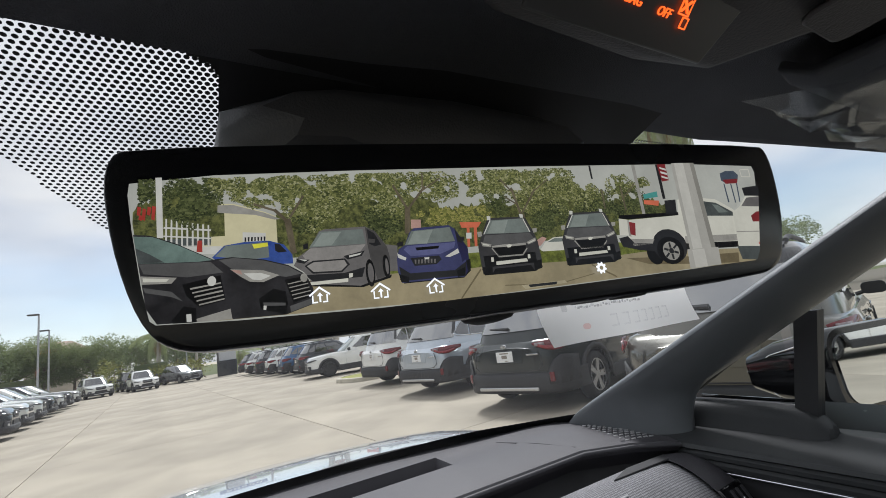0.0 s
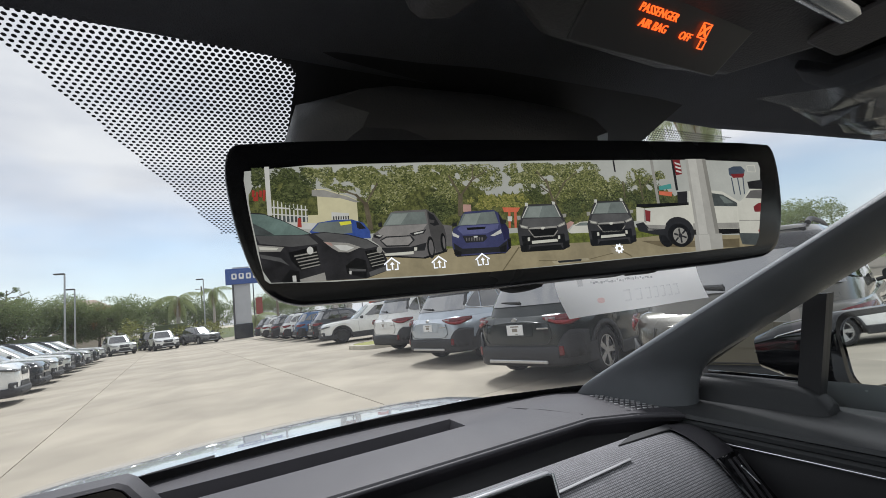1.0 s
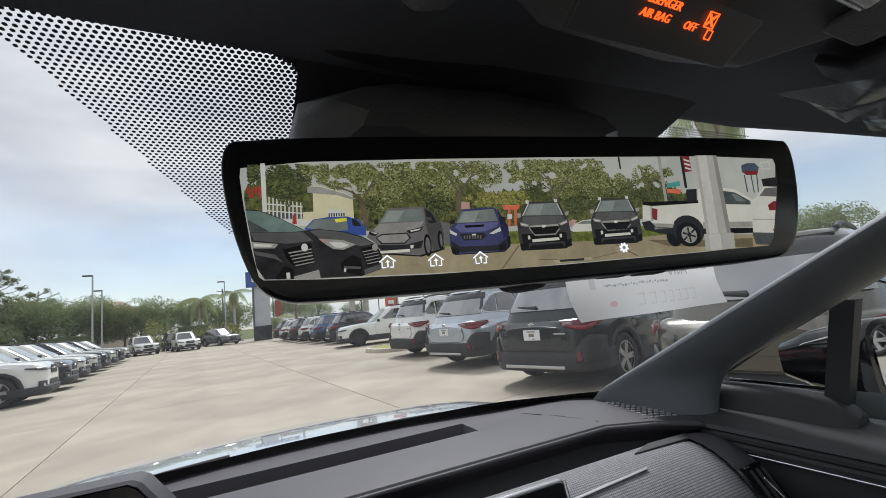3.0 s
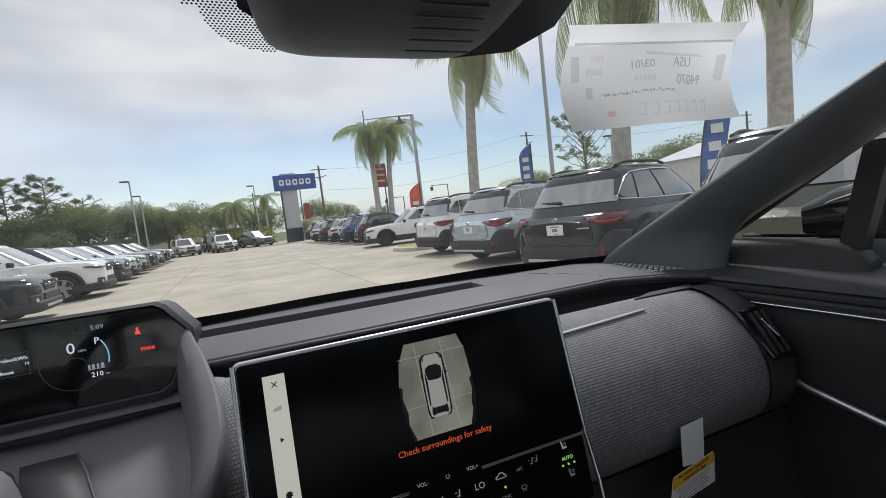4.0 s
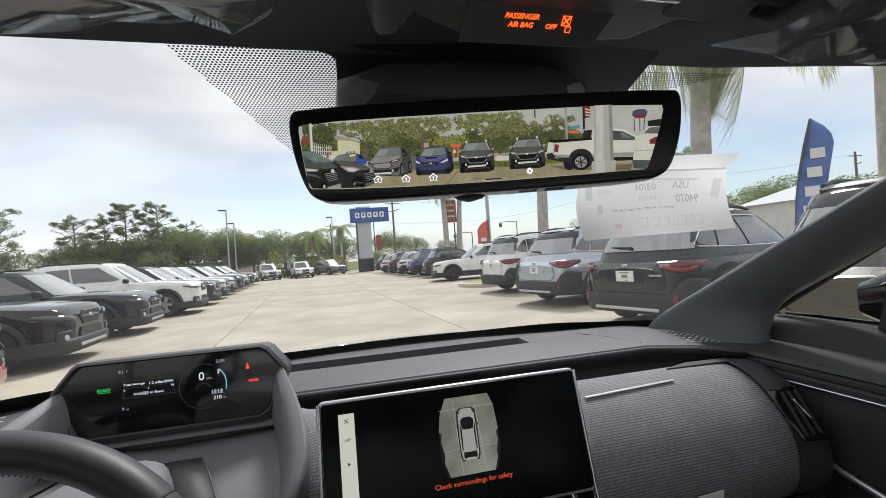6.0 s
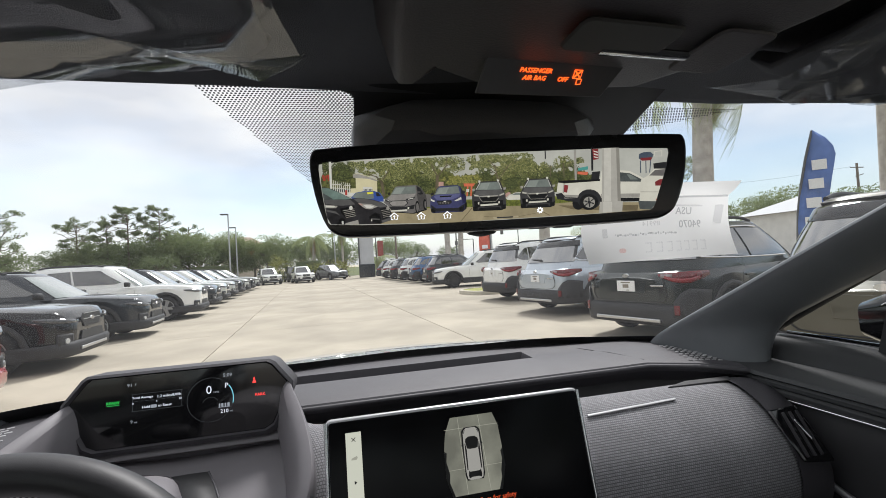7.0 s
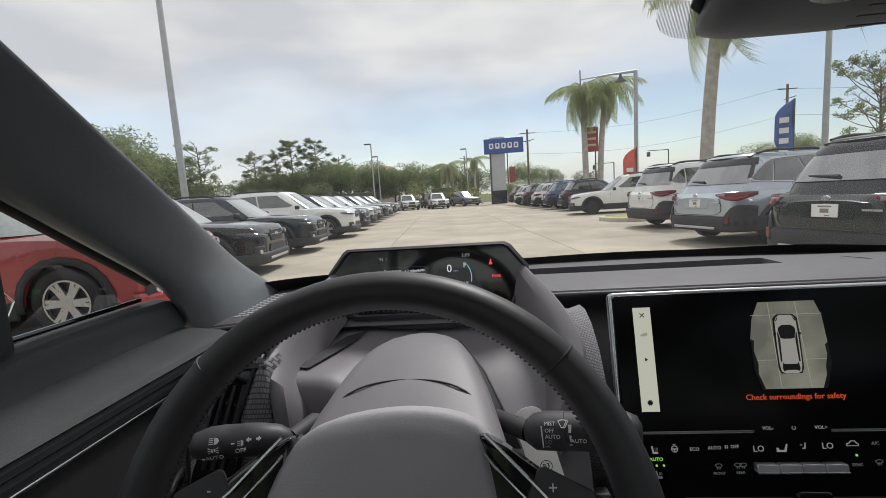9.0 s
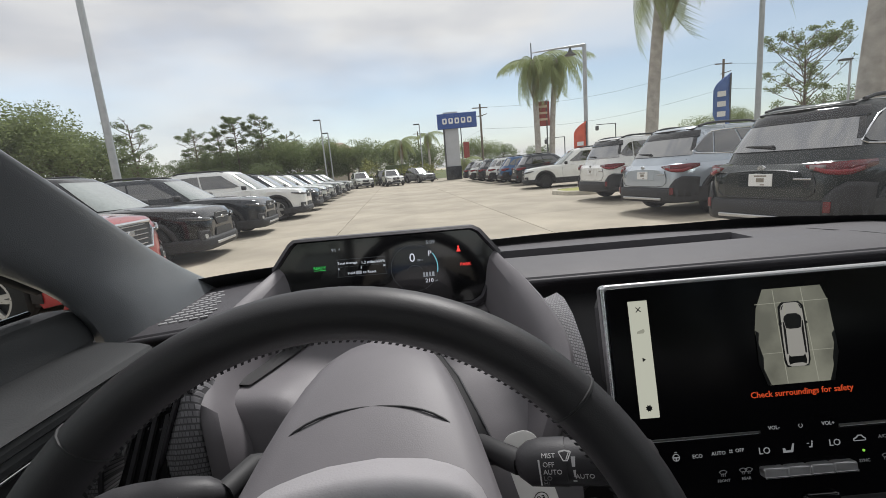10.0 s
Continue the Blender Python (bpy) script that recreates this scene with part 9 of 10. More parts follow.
    for nm, fr, ma, (b0, b1, u0, u1) in (("windshield", True, front, (0.10, 0.97, 0.86, 0.82)), ("rear_window", False, REARGLASS, (0.27, 0.95, 0.90, 0.90))):
        grid = []
        for i in range(6):
            b = b0 + (b1 - b0) * i / 5
            uu = u0 + (u1 - u0) * i / 5
            grid.append([ends(fr, uu * math.sin(math.pi / 2 * (j / 8 - 1)), b, 0.014) for j in range(17)])
        loft(nm, grid, ma, car, False, False, 60)
    if bars:
        # black strip stands in for the spoiler reflected in the upper glass
        loft("window_garnish", [[ends(False, 0.93 * math.sin(math.pi / 2 * (j / 8 - 1)), b, 0.014 + d) for j in range(17)] for b, d in ((0.79, 0.002), (0.80, 0.008), (0.97, 0.022), (1.0, 0.010))], PIANO, car, False, False, 60, "gloss black strip for the spoiler's dark reflection in the glass")
        for s in (-1, 1):
            loft("pillar_garnish", [[ends(False, s * u, b, 0.018) for b in (0.40, 0.55, 0.70, 0.82)] for u in (0.87, 0.91)], PIANO, car, False, False, 60, "gloss black pillar garnish")
    # rear: spoiler, wiper, lamps, plate, bumper
    y0s = level(0.97)[0]
    loft("spoiler", [[(x, y0s + 0.16 + 0.10 * (x / wt) ** 2, zr + 0.002), (x, y0s - 0.06 + 0.16 * (x / wt) ** 2, zr - 0.045), (x, y0s - 0.045 + 0.16 * (x / wt) ** 2, zr - 0.065), (x, y0s + 0.08, zr - 0.08)] for x in [wt * v for v in (-0.88, -0.66, -0.33, 0, 0.33, 0.66, 0.88)]], P if not bars else MATTE, car, True, True, 50)
    tube("rear_wiper", [ends(False, -0.02, 0.35, 0.035), ends(False, -0.35, 0.38, 0.028), ends(False, -0.50, 0.39, 0.022)], [0.024, 0.013, 0.006], MATTE, car, 6, "black rear wiper")
    zl = belt - 0.085
    zg = lambda f, sg: sg * (end_y(f) + 0.008)
    for s in (-1, 1):
        top, bot = [], []
        for f, zt, zz in ((0.46, 0.044, 0.018), (0.58, 0.056, -0.025), (0.70, 0.064, -0.062), (0.82, 0.070, -0.082), (0.90, 0.074, -0.080), (0.955, 0.074, -0.040), (0.985, 0.068, 0.010)):
            f = lamp_in + (f - 0.46) * (0.985 - lamp_in) / 0.525
            top.append((s * (w2 * f * 0.985 + 0.004), zg(f, -1), zl + zt))
            bot.append((s * (w2 * f + 0.004), zg(f, -1) - 0.006, zl + zz))
        tl = loft("tail_light", [top, bot], TAILRED, car, False, False, 30, "dark red wrap-around tail light", thick=0.008)
        loft("light_bar", [[(p[0] * 1.003, p[1] - 0.014, p[2] + 0.014 + e * k) for p, k in zip(bot[1:6], (0.7, 0.9, 1.0, 1.0, 0.8))] for e in (0.0, 0.050)], BRIGHTRED, tl, False, False, 30, "bright red lens", thick=0.006)
        loft("light_insert", [[(s * w2 * f, zg(f, -1) - 0.016, zl + z) for f in (min(0.9, lamp_in + 0.05), min(0.92, lamp_in + 0.12), min(0.94, lamp_in + 0.20))] for z in (0.044, -0.004)], SMOKECLEAR, tl, False, False, 30, "clear reversing light", thick=0.012)
        box("rear_reflector", (s * w2 * 0.80, -end_y(0.80) - 0.045, 0.50), (0.07, 0.03, 0.13 if back == "wide" else 0.06), TAILRED, car, 0.006, rot=(0, 0, 18 * s))
        if clad:
            rr_ = []
            for f, zt in ((0.74, 0.60), (0.82, 0.72), (0.90, 0.78), (0.95, 0.77), (0.985, 0.74)):
                rr_.append([(s * (w2 * f + 0.006), -end_y(f) - dd, z) for z, dd in ((0.40, 0.036), (0.52, 0.034), (zt - 0.06, 0.022), (zt, 0.004))])
            loft("corner_cladding", rr_, CLAD, car, False, False, 50, "dark corner cladding", thick=0.02)
    zs_ = (zl - 0.04, zl - 0.16, zl - 0.27, 0.60)
    tube("tailgate_gap", [(-w2 * f, -end_y(f) - 0.003, z) for f, z in zip((0.62, 0.66, 0.66, 0.58), zs_)] + [(w2 * f, -end_y(abs(f)) - 0.004, 0.585) for f in (-0.4, -0.2, 0.0, 0.2, 0.4)] + [(w2 * f, -end_y(f) - 0.003, z) for f, z in zip((0.58, 0.66, 0.66, 0.62), zs_[::-1])], 0.006, MATTE, car, 5, "dark shut line of the tailgate")
    box("badge", (w2 * 0.52, -h2 - 0.002, zl - 0.115), (0.20, 0.012, 0.022), CHROME, car, 0.003)
    fr_ = (-0.995, -0.97, -0.93, -0.86, -0.7, -0.4, 0, 0.4, 0.7, 0.86, 0.93, 0.97, 0.995)
    loft("rear_bumper", [[(w2 * f, -end_y(abs(f)) - dy, z) for z, dy in ((0.28, 0.0), (0.34, 0.025), (0.46, 0.035), (0.53, 0.028), (0.56, 0.0))] for f in fr_], CLAD if clad else P, car, False, False, 50, "dark rear bumper", thick=0.03)
    if skid:
        box("skid_trim", (0, -h2 - 0.05, 0.345), (W * 0.58, 0.03, 0.05), SILVER, car, 0.012, "silver skid trim")
    panel("plate_recess", plane_pose((0, -h2 + 0.004, zl - 0.125), (1, 0, 0), (0, 0.03, 1)), [(-0.30, -0.10), (0.30, -0.10), (0.33, 0.09), (-0.33, 0.09)], 0.012, P, car, 0.004)
    pl = car if not plate else box("number_plate", (0, -h2 - 0.016, zl - 0.125), (0.305, 0.010, 0.155), PLATE, car, 0.003, "white dealer plate")
    if plate:
        box("plate_print", (0, -h2 - 0.022, zl - 0.125), (0.10, 0.004, 0.05), PLATEINK, pl, 0.001)
    if plate:
        box("plate_print", (0, -h2 - 0.022, zl - 0.073), (0.16, 0.004, 0.018), PLATEINK, pl, 0.001)
    if plate:
        box("plate_print", (0.03, -h2 - 0.022, zl - 0.183), (0.05, 0.004, 0.012), PLATEINK, pl, 0.001)
    loft("emblem", [ring((0, -h2 - d, zl + 0.025), (0.058 * k, 0, 0), (0, 0, 0.032 * k), 20) for d, k in ((0.002, 1.0), (0.014, 0.9))], CHROME, car, True, True, 40, "oval chrome emblem")
    # front: lamps, grille, bumper
    zh = hood - 0.205
    for s in (-1, 1):
        top, bot = [], []
        for f, zt, zz in ((0.50, -0.012, -0.030), (0.60, 0.006, -0.044), (0.72, 0.022, -0.046), (0.83, 0.038, -0.036), (0.90, 0.048, -0.020), (0.945, 0.056, 0.004), (0.97, 0.060, 0.030)):
            top.append((s * (w2 * f * 0.985 + 0.003), zg(f, 1) - 0.008, zh + zt))
            bot.append((s * (w2 * f + 0.003), zg(f, 1) + 0.004, zh + zz))
        hl = loft("headlight", [top, bot], LAMPSMOKE, car, False, False, 30, "smoked headlight", thick=0.02)
        loft("lamp_strip", [[(p[0] * 1.002, p[1] + 0.008, p[2] - 0.012 - e) for p in top[1:6]] for e in (0.0, 0.016)], LAMPCLEAR, hl, False, False, 30, "clear lamp strip", thick=0.006)
        fg = box("fog_lamp_bezel", (s * w2 * 0.76, end_y(0.76) - 0.025, 0.47), (0.26, 0.06, 0.20), MATTE, car, 0.03, rot=(0, 0, -24 * s))
        disc_bar("fog_lamp", (s * w2 * 0.77, end_y(0.77) + 0.012, 0.46), (0.3 * s, 1, 0), 0.042, 0.02, LAMPCLEAR, fg, 16)
    GR = {"hex": [(-0.36, 0.0), (-0.30, 0.10), (0.30, 0.10), (0.36, 0.0), (0.27, -0.13), (-0.27, -0.13)], "big": [(-0.46, 0.02), (-0.42, 0.12), (0.42, 0.12), (0.46, 0.02), (0.38, -0.20), (-0.38, -0.20)]}[face]
    mg = plane_pose((0, h2 - 0.004, zh - 0.02), (-1, 0, 0), (0, -0.05, 1))
    gr = panel("grille", mg, GR, 0.018, MATTE, car, 0.006, "black mesh grille")
    for k in range(5):
        z = 0.085 - k * (0.045 if face == "hex" else 0.058)
        wv = 0.62 - 0.05 * abs(k - 1.5)
        panel("grille_bar", mg @ pose(0, z, 0.016), rounded(wv * (1.0 if face == "hex" else 1.2), 0.012, 0.004, 2), 0.010, CHROME if face == "big" else SILVER if k in (0, 2) else CLAD, gr, 0.002)
    if face == "big":
        tube("grille_frame", [mg @ Vector((x, y, 0.02)) for x, y in GR + GR[:1]], 0.022, CHROME, gr, 6, "chrome grille frame")
    loft("emblem", [[mg @ Vector((0.066 * k * math.cos(a * math.pi / 10), 0.0 + 0.036 * k * math.sin(a * math.pi / 10), d)) for a in range(20)] for d, k in ((0.022, 1.0), (0.032, 0.88))], CHROME, car, True, True, 40, "oval chrome emblem")
    loft("front_bumper", [[(w2 * f, end_y(abs(f)) + dy, z) for z, dy in ((0.22, -0.02), (0.28, 0.02), (0.38, 0.03), (0.43, 0.0))] for f in fr_ if face != "big" or abs(f) < 0.95], P if face == "big" else CLAD, car, False, False, 50, "dark front bumper", thick=0.04)
    panel("lower_intake", plane_pose((0, h2 + 0.01, 0.50), (-1, 0, 0), (0, 0, 1)), [(-0.42, -0.06), (0.42, -0.06), (0.36, 0.07), (-0.36, 0.07)], 0.012, MATTE, car, 0.004)
    box("front_skid", (0, h2 + 0.045, 0.31), (W * 0.50, 0.02, 0.05), SILVER if skid else CLAD, car, 0.012)
    return car


def park(car, x, y, heading, z=0.0):
    """Stands the middle of the car at x, y; heading 0 points the nose along +y, 90 along +x."""
    car.matrix_basis = pose(x, y, z, 0, 0, -heading)


def rear_at(car, x, y, heading, L):
    a = radians(heading)
    park(car, x + math.sin(a) * L / 2, y + math.cos(a) * L / 2, heading)


def nose_at(car, x, y, heading, L):
    a = radians(heading)
    park(car, x - math.sin(a) * L / 2, y - math.cos(a) * L / 2, heading)


# row with its tails to the lane
HR = 74
rear_at(parked_car("parked_car", "black estate car with a white dealer plate and roof rails", P_BLACK, 4.86, 1.88, 1.69, chrome=True, bars=True), 3.85, 5.75, HR, 4.86)
rear_at(parked_car("parked_car", "ice silver estate car with grey cladding and roof rails", P_SILVER, 4.86, 1.88, 1.70, bars=True, chrome=True), 4.0, 9.25, HR + 2, 4.86)
rear_at(parked_car("parked_car", "white boxy sport utility car with red tail lights", P_WHITE, 4.63, 1.83, 1.74, belt=1.06, roof_back=0.46, skid=False, bars=True), 4.25, 13.0, HR + 4, 4.63)
rear_at(parked_car("parked_car", "dark bronze sport utility car close to the passenger door", P_BROWN, 4.8, 1.88, 1.70, bars=True, plate=False, lamp_in=0.80), 3.62, 2.45, HR, 4.8)
wild = parked_car("parked_car", "white estate car with black cladding and dark rims", P_WHITE, 4.87, 1.90, 1.72, rim=DARKRIM, cladz=0.06, skid=False)
nose_at(wild, 4.05, 21.7, -84, 4.87)
# far part of that row
far_dark = parked_car("parked_car", "dark sport utility car far along the row", P_CHAR, 4.6, 1.85, 1.66)
rear_at(far_dark, 4.3, 25.6, 88, 4.6)
far_blue = parked_car("parked_car", "blue sport utility car far along the row", P_BLUE, 4.6, 1.87, 1.68)
rear_at(far_blue, 3.9, 28.6, 88, 4.6)
far_white = parked_car("parked_car", "white sport utility car with tall red tail lights", P_WHITE, 4.7, 1.88, 1.70)
rear_at(far_white, 3.5, 31.9, 88, 4.7)
for x, y, src in ((3.1, 35.2, far_dark), (2.8, 38.6, far_white), (2.5, 42.0, far_dark)):
    c = copy_thing(src, Matrix.Identity(4))
    rear_at(c, x, y, 88, 4.65)
# row with its noses to the lane
HL = 84
nose_at(parked_car("parked_car", "crimson three-row sport utility car with a chrome grille", P_RED, 5.0, 1.93, 1.82, belt=1.10, hood=1.06, face="big", spokes=6, wr=0.39), -3.95, 5.38, HL, 5.0)
lb = parked_car("parked_car", "glossy black estate car with a silver-barred grille", P_GLOSS, 4.86, 1.88, 1.67)
nose_at(lb, -4.45, 8.65, HL, 4.86)
nose_at(parked_car("parked_car", "charcoal crossover car with grey cladding and roof rails", P_CHAR, 4.48, 1.80, 1.62), -4.75, 12.0, HL, 4.48)
nose_at(parked_car("parked_car", "white large sport utility car with black window tint", P_WHITE, 5.0, 1.99, 1.80, belt=1.12, hood=1.08, wr=0.39, skid=False), -4.9, 16.2, HL, 5.0)
row_white = parked_car("parked_car", "white sport utility car in the far row", P_PEARL, 4.7, 1.88, 1.66, skid=False)
nose_at(row_white, -5.75, 22.6, HL, 4.7)
row_dark = parked_car("parked_car", "dark sport utility car in the far row", P_CHAR, 4.7, 1.88, 1.68, skid=False)
nose_at(row_dark, -5.3, 19.4, HL, 4.7)
for x, y, src in ((-6.1, 25.7, row_white), (-6.4, 28.8, row_dark), (-6.7, 31.9, row_white), (-7.0, 35.0, row_dark), (-7.25, 38.2, row_white)):
    c = copy_thing(src, Matrix.Identity(4))
    nose_at(c, x, y, HL, 4.7)
# cars across the end of the lane
end_grey = parked_car("parked_car", "silver-grey sport utility car facing the lane", P_PEARL, 4.7, 1.9, 1.66, front=CARGLASS)
nose_at(end_grey, -7.3, 45.5, 160, 4.7)
end_dark = parked_car("parked_car", "black sport utility car facing the lane", P_BLACK, 4.7, 1.9, 1.7, front=CARGLASS)
nose_at(end_dark, -5.6, 50.5, 165, 4.7)
end_white = parked_car("parked_car", "white sport utility car facing the lane", P_WHITE, 4.6, 1.86, 1.65, front=CARGLASS)
nose_at(end_white, -4.1, 44.5, 165, 4.6)
end_slate = parked_car("parked_car", "slate grey sport utility car facing the lane", P_GREY, 4.7, 1.9, 1.66, front=CARGLASS)
nose_at(end_slate, -0.8, 48.5, 150, 4.7)

# ---- ground, island, kerb ----
JOINT = shade("joint_dirt", (0.16, 0.14, 0.11), 0.95, var=0.2, scale=3)
tagged(mesh("ground", [(-600, -600, -0.02), (600, -600, -0.02), (600, 900, -0.02), (-600, 900, -0.02)], [(0, 1, 2, 3)], JOINT, None, 0), "open ground under and beyond the parking lot", "ground", kind="structure")
lot = tagged(empty("pavement", (0, 20, 0)), "pale stained concrete parking lot with slab joints", "pavement", kind="structure")
tagged(mesh("verge", [(-500, 56, -0.01), (500, 56, -0.01), (500, 800, -0.01), (-500, 800, -0.01)], [(0, 1, 2, 3)], GRASS, None, 0), "grass verge beyond the parking lot", "lawn", kind="structure")
SLAB_W, SLAB_L = 4.2, 5.4
CONC_P = shade("concrete_piece", (0.41, 0.362, 0.288), 0.88, var=0.07, scale=1.6, bump=0.4, bscale=70, stain=0.20, stain_scale=0.45, piece=0.05)
gap = 0.007
vs = []
for z, e in ((-0.018, 0.0), (-0.004, 0.0), (0.0, 0.005)):
    for x, y in ((-1, -1), (1, -1), (1, 1), (-1, 1)):
        vs.append((x * (SLAB_W / 2 - gap - e), y * (SLAB_L / 2 - gap - e), z))
fs = [(8, 9, 10, 11)] + [(4 * r + k, 4 * r + (k + 1) % 4, 4 * r + 4 + (k + 1) % 4, 4 * r + 4 + k) for r in (0, 1) for k in range(4)]
me = bpy.data.meshes.new("slab")
me.from_pydata(vs, [], fs)
me.materials.append(CONC_P)
for i in range(-8, 9):
    for j in range(-3, 12):
        ob = new("slab", me)
        ob.parent = lot
        ob.matrix_parent_inverse = lot.matrix_basis.inverted()
        a = radians(5)
        px, py = -1.75 + i * SLAB_W + 2.1, 2.7 + j * SLAB_L
        ob.matrix_basis = pose(px * math.cos(a) - py * math.sin(a), px * math.sin(a) + py * math.cos(a), 0, 0, 0, 5)
# planted island with a kerb
isl = tagged(empty("traffic_island", (6, 16.6, 0)), "low concrete-kerbed grass island between parking bays", "island")
KERB = shade("kerb_concrete", (0.50, 0.46, 0.38), 0.9, var=0.1, scale=5, bump=0.4, bscale=80, stain=0.2)
mi = pose(7.0, 16.9, 0, 0, 0, 14)
outl = rounded(5.8, 2.3, 0.9, 5)
loft("kerb", [[mi @ Vector((x * k, y * k2, z)) for x, y in outl] for k, k2, z in ((1.0, 1.0, 0.0), (0.995, 0.99, 0.13), (0.985, 0.96, 0.15), (0.95, 0.88, 0.15), (0.945, 0.87, 0.11))], KERB, isl, True, False, 40)
mesh("turf", [mi @ Vector((x * 0.947, y * 0.872, 0.135)) for x, y in outl], [tuple(range(len(outl)))], shade("dry_turf", (0.30, 0.30, 0.09), 0.95, var=0.3, scale=9), isl, 0)

# ---- poles, signs, flags ----
STEEL = shade("galvanised_steel", (0.42, 0.43, 0.44), 0.45, 0.6, var=0.1, scale=4)
BRONZE = shade("bronze_pole", (0.10, 0.10, 0.10), 0.5, 0.4, var=0.1)
WOOD = shade("weathered_pole", (0.17, 0.14, 0.11), 0.9, var=0.2, scale=6)


def lamp_post(x, y, h, r, ma, label, arm=0.0, name="light_pole", lean=(0, 0)):
    lp = tagged(empty(name, (x, y, 0)), label, "light pole", "light poles")
    box("base", (x, y, 0.35), (r * 5, r * 5, 0.7), KERB, lp, 0.05)
    tube("pole", [(x + lean[0] * t, y, h * t) for t in (0, 0.25, 0.5, 0.75, 1.0)], [r, r * 0.92, r * 0.85, r * 0.78, r * 0.7], ma, lp, 12)
    tube("arm", [(x + lean[0], y, h - 0.05), (x + lean[0] - arm, y, h + 0.05)], r * 0.4, ma, lp, 6)
    box("lamp_head", (x + lean[0] - arm - 0.25, y, h + 0.06), (0.75, 0.40, 0.12), BRONZE, lp, 0.04)
    return lp


lamp_post(-12.85, 18, 11.1, 0.15, STEEL, "tall steel light pole beside the car row", -1.1)
lamp_post(-11.9, 48.5, 7.4, 0.09, STEEL, "thin steel light pole with a flat head", 0.1)
lamp_post(-12.6, 54.5, 6.6, 0.09, STEEL, "thin steel light pole with a flat head", 0.1)
lamp_post(-1.6, 56, 6.9, 0.08, STEEL, "thin steel light pole with a flat head", 0.1)
lamp_post(11.30, 16, 9.5, 0.10, STEEL, "tall steel light pole behind the parked cars", 0.6)
lamp_post(27.65, 30, 6.1, 0.09, STEEL, "thin steel light pole beyond the parked cars", 0.1)
lamp_post(-20.5, 20.0, 5.3, 0.10, STEEL, "short steel light pole among trees", 0.3)
# lamp on a bracket beside the two palms
bl = tagged(empty("street_lamp", (8.33, 25, 0)), "street lamp with a bell shade on a bracket", "street lamp", "street lamps")
tube("pole", [(8.33, 25, 0), (8.33, 25, 7.2)], 0.11, STEEL, bl, 10)
tube("bracket", [(8.38, 25, 7.2), (6.9, 25, 7.12), (5.5, 25, 7.0)], [0.08, 0.05, 0.03], STEEL, bl, 8)
loft("shade", [ring((7.55, 25, z), (r, 0, 0), (0, r, 0), 14) for z, r in ((7.15, 0.04), (7.0, 0.08), (6.88, 0.14), (6.76, 0.29), (6.73, 0.31))], BRONZE, bl, True, True, 50)
tube("finial", [(5.45, 25, 6.7), (5.45, 25, 7.5)], 0.03, BRONZE, bl, 6)
for x, y, h in ((24.5, 60, 5.4), (17.6, 60, 4.2)):
    s2 = tagged(empty("street_lamp", (x, y, 0)), "dark far street lamp with one arm", "street lamp", "street lamps")
    tube("pole", [(x, y, 0), (x, y, h)], 0.07, BRONZE, s2, 6)
    tube("arm", [(x, y, h), (x - 2.6, y, h)], 0.05, BRONZE, s2, 6)
    box("shade", (x - 2.5, y, h - 0.45), (0.4, 0.4, 0.6), BRONZE, s2, 0.1)

# dealer sign: a blue panel on a grey pylon, its lettering as plain bars
sg = tagged(empty("pylon_sign", (1.9, 51, 0)), "tall grey pylon with a blue sign panel", "sign")
PYL = shade("pylon_grey", (0.45, 0.46, 0.48), 0.5, var=0.05, scale=2)
SIGNB = shade("sign_blue", (0.035, 0.085, 0.30), 0.35, var=0.05)
loft("pylon", [[(x, y, z) for x, y in ((1.25, 50.8), (2.85, 50.6), (2.9, 51.2), (1.3, 51.4))] for z in (0.0, 1.5, 7.45)], PYL, sg, True, True, 30)
box("pylon_foot", (2.06, 51, 0.75), (1.75, 0.9, 1.5), P_CHAR, sg, 0.03)
tube("pylon_edge", [(1.22, 50.75, 0), (1.22, 50.75, 6.0)], 0.09, BRONZE, sg, 6)
m = plane_pose((2.75, 50.35, 6.45), (1, -0.06, 0), (0, 0, 1))
box("panel", (2.75, 50.6, 6.45), (4.4, 0.5, 1.65), SIGNB, sg, 0.05, rot=(0, 0, -3))
for k in range(5):
    panel("lettering_bar", m @ pose(-1.38 + k * 0.69, 0.0, 0.0), rounded(0.50, 0.62, 0.12, 3), 0.03, WHITE_INK, sg)
    panel("lettering_gap", m @ pose(-1.38 + k * 0.69, 0.06 * (k % 2), 0.031), rounded(0.20, 0.32, 0.08, 3), 0.006, SIGNB, sg)


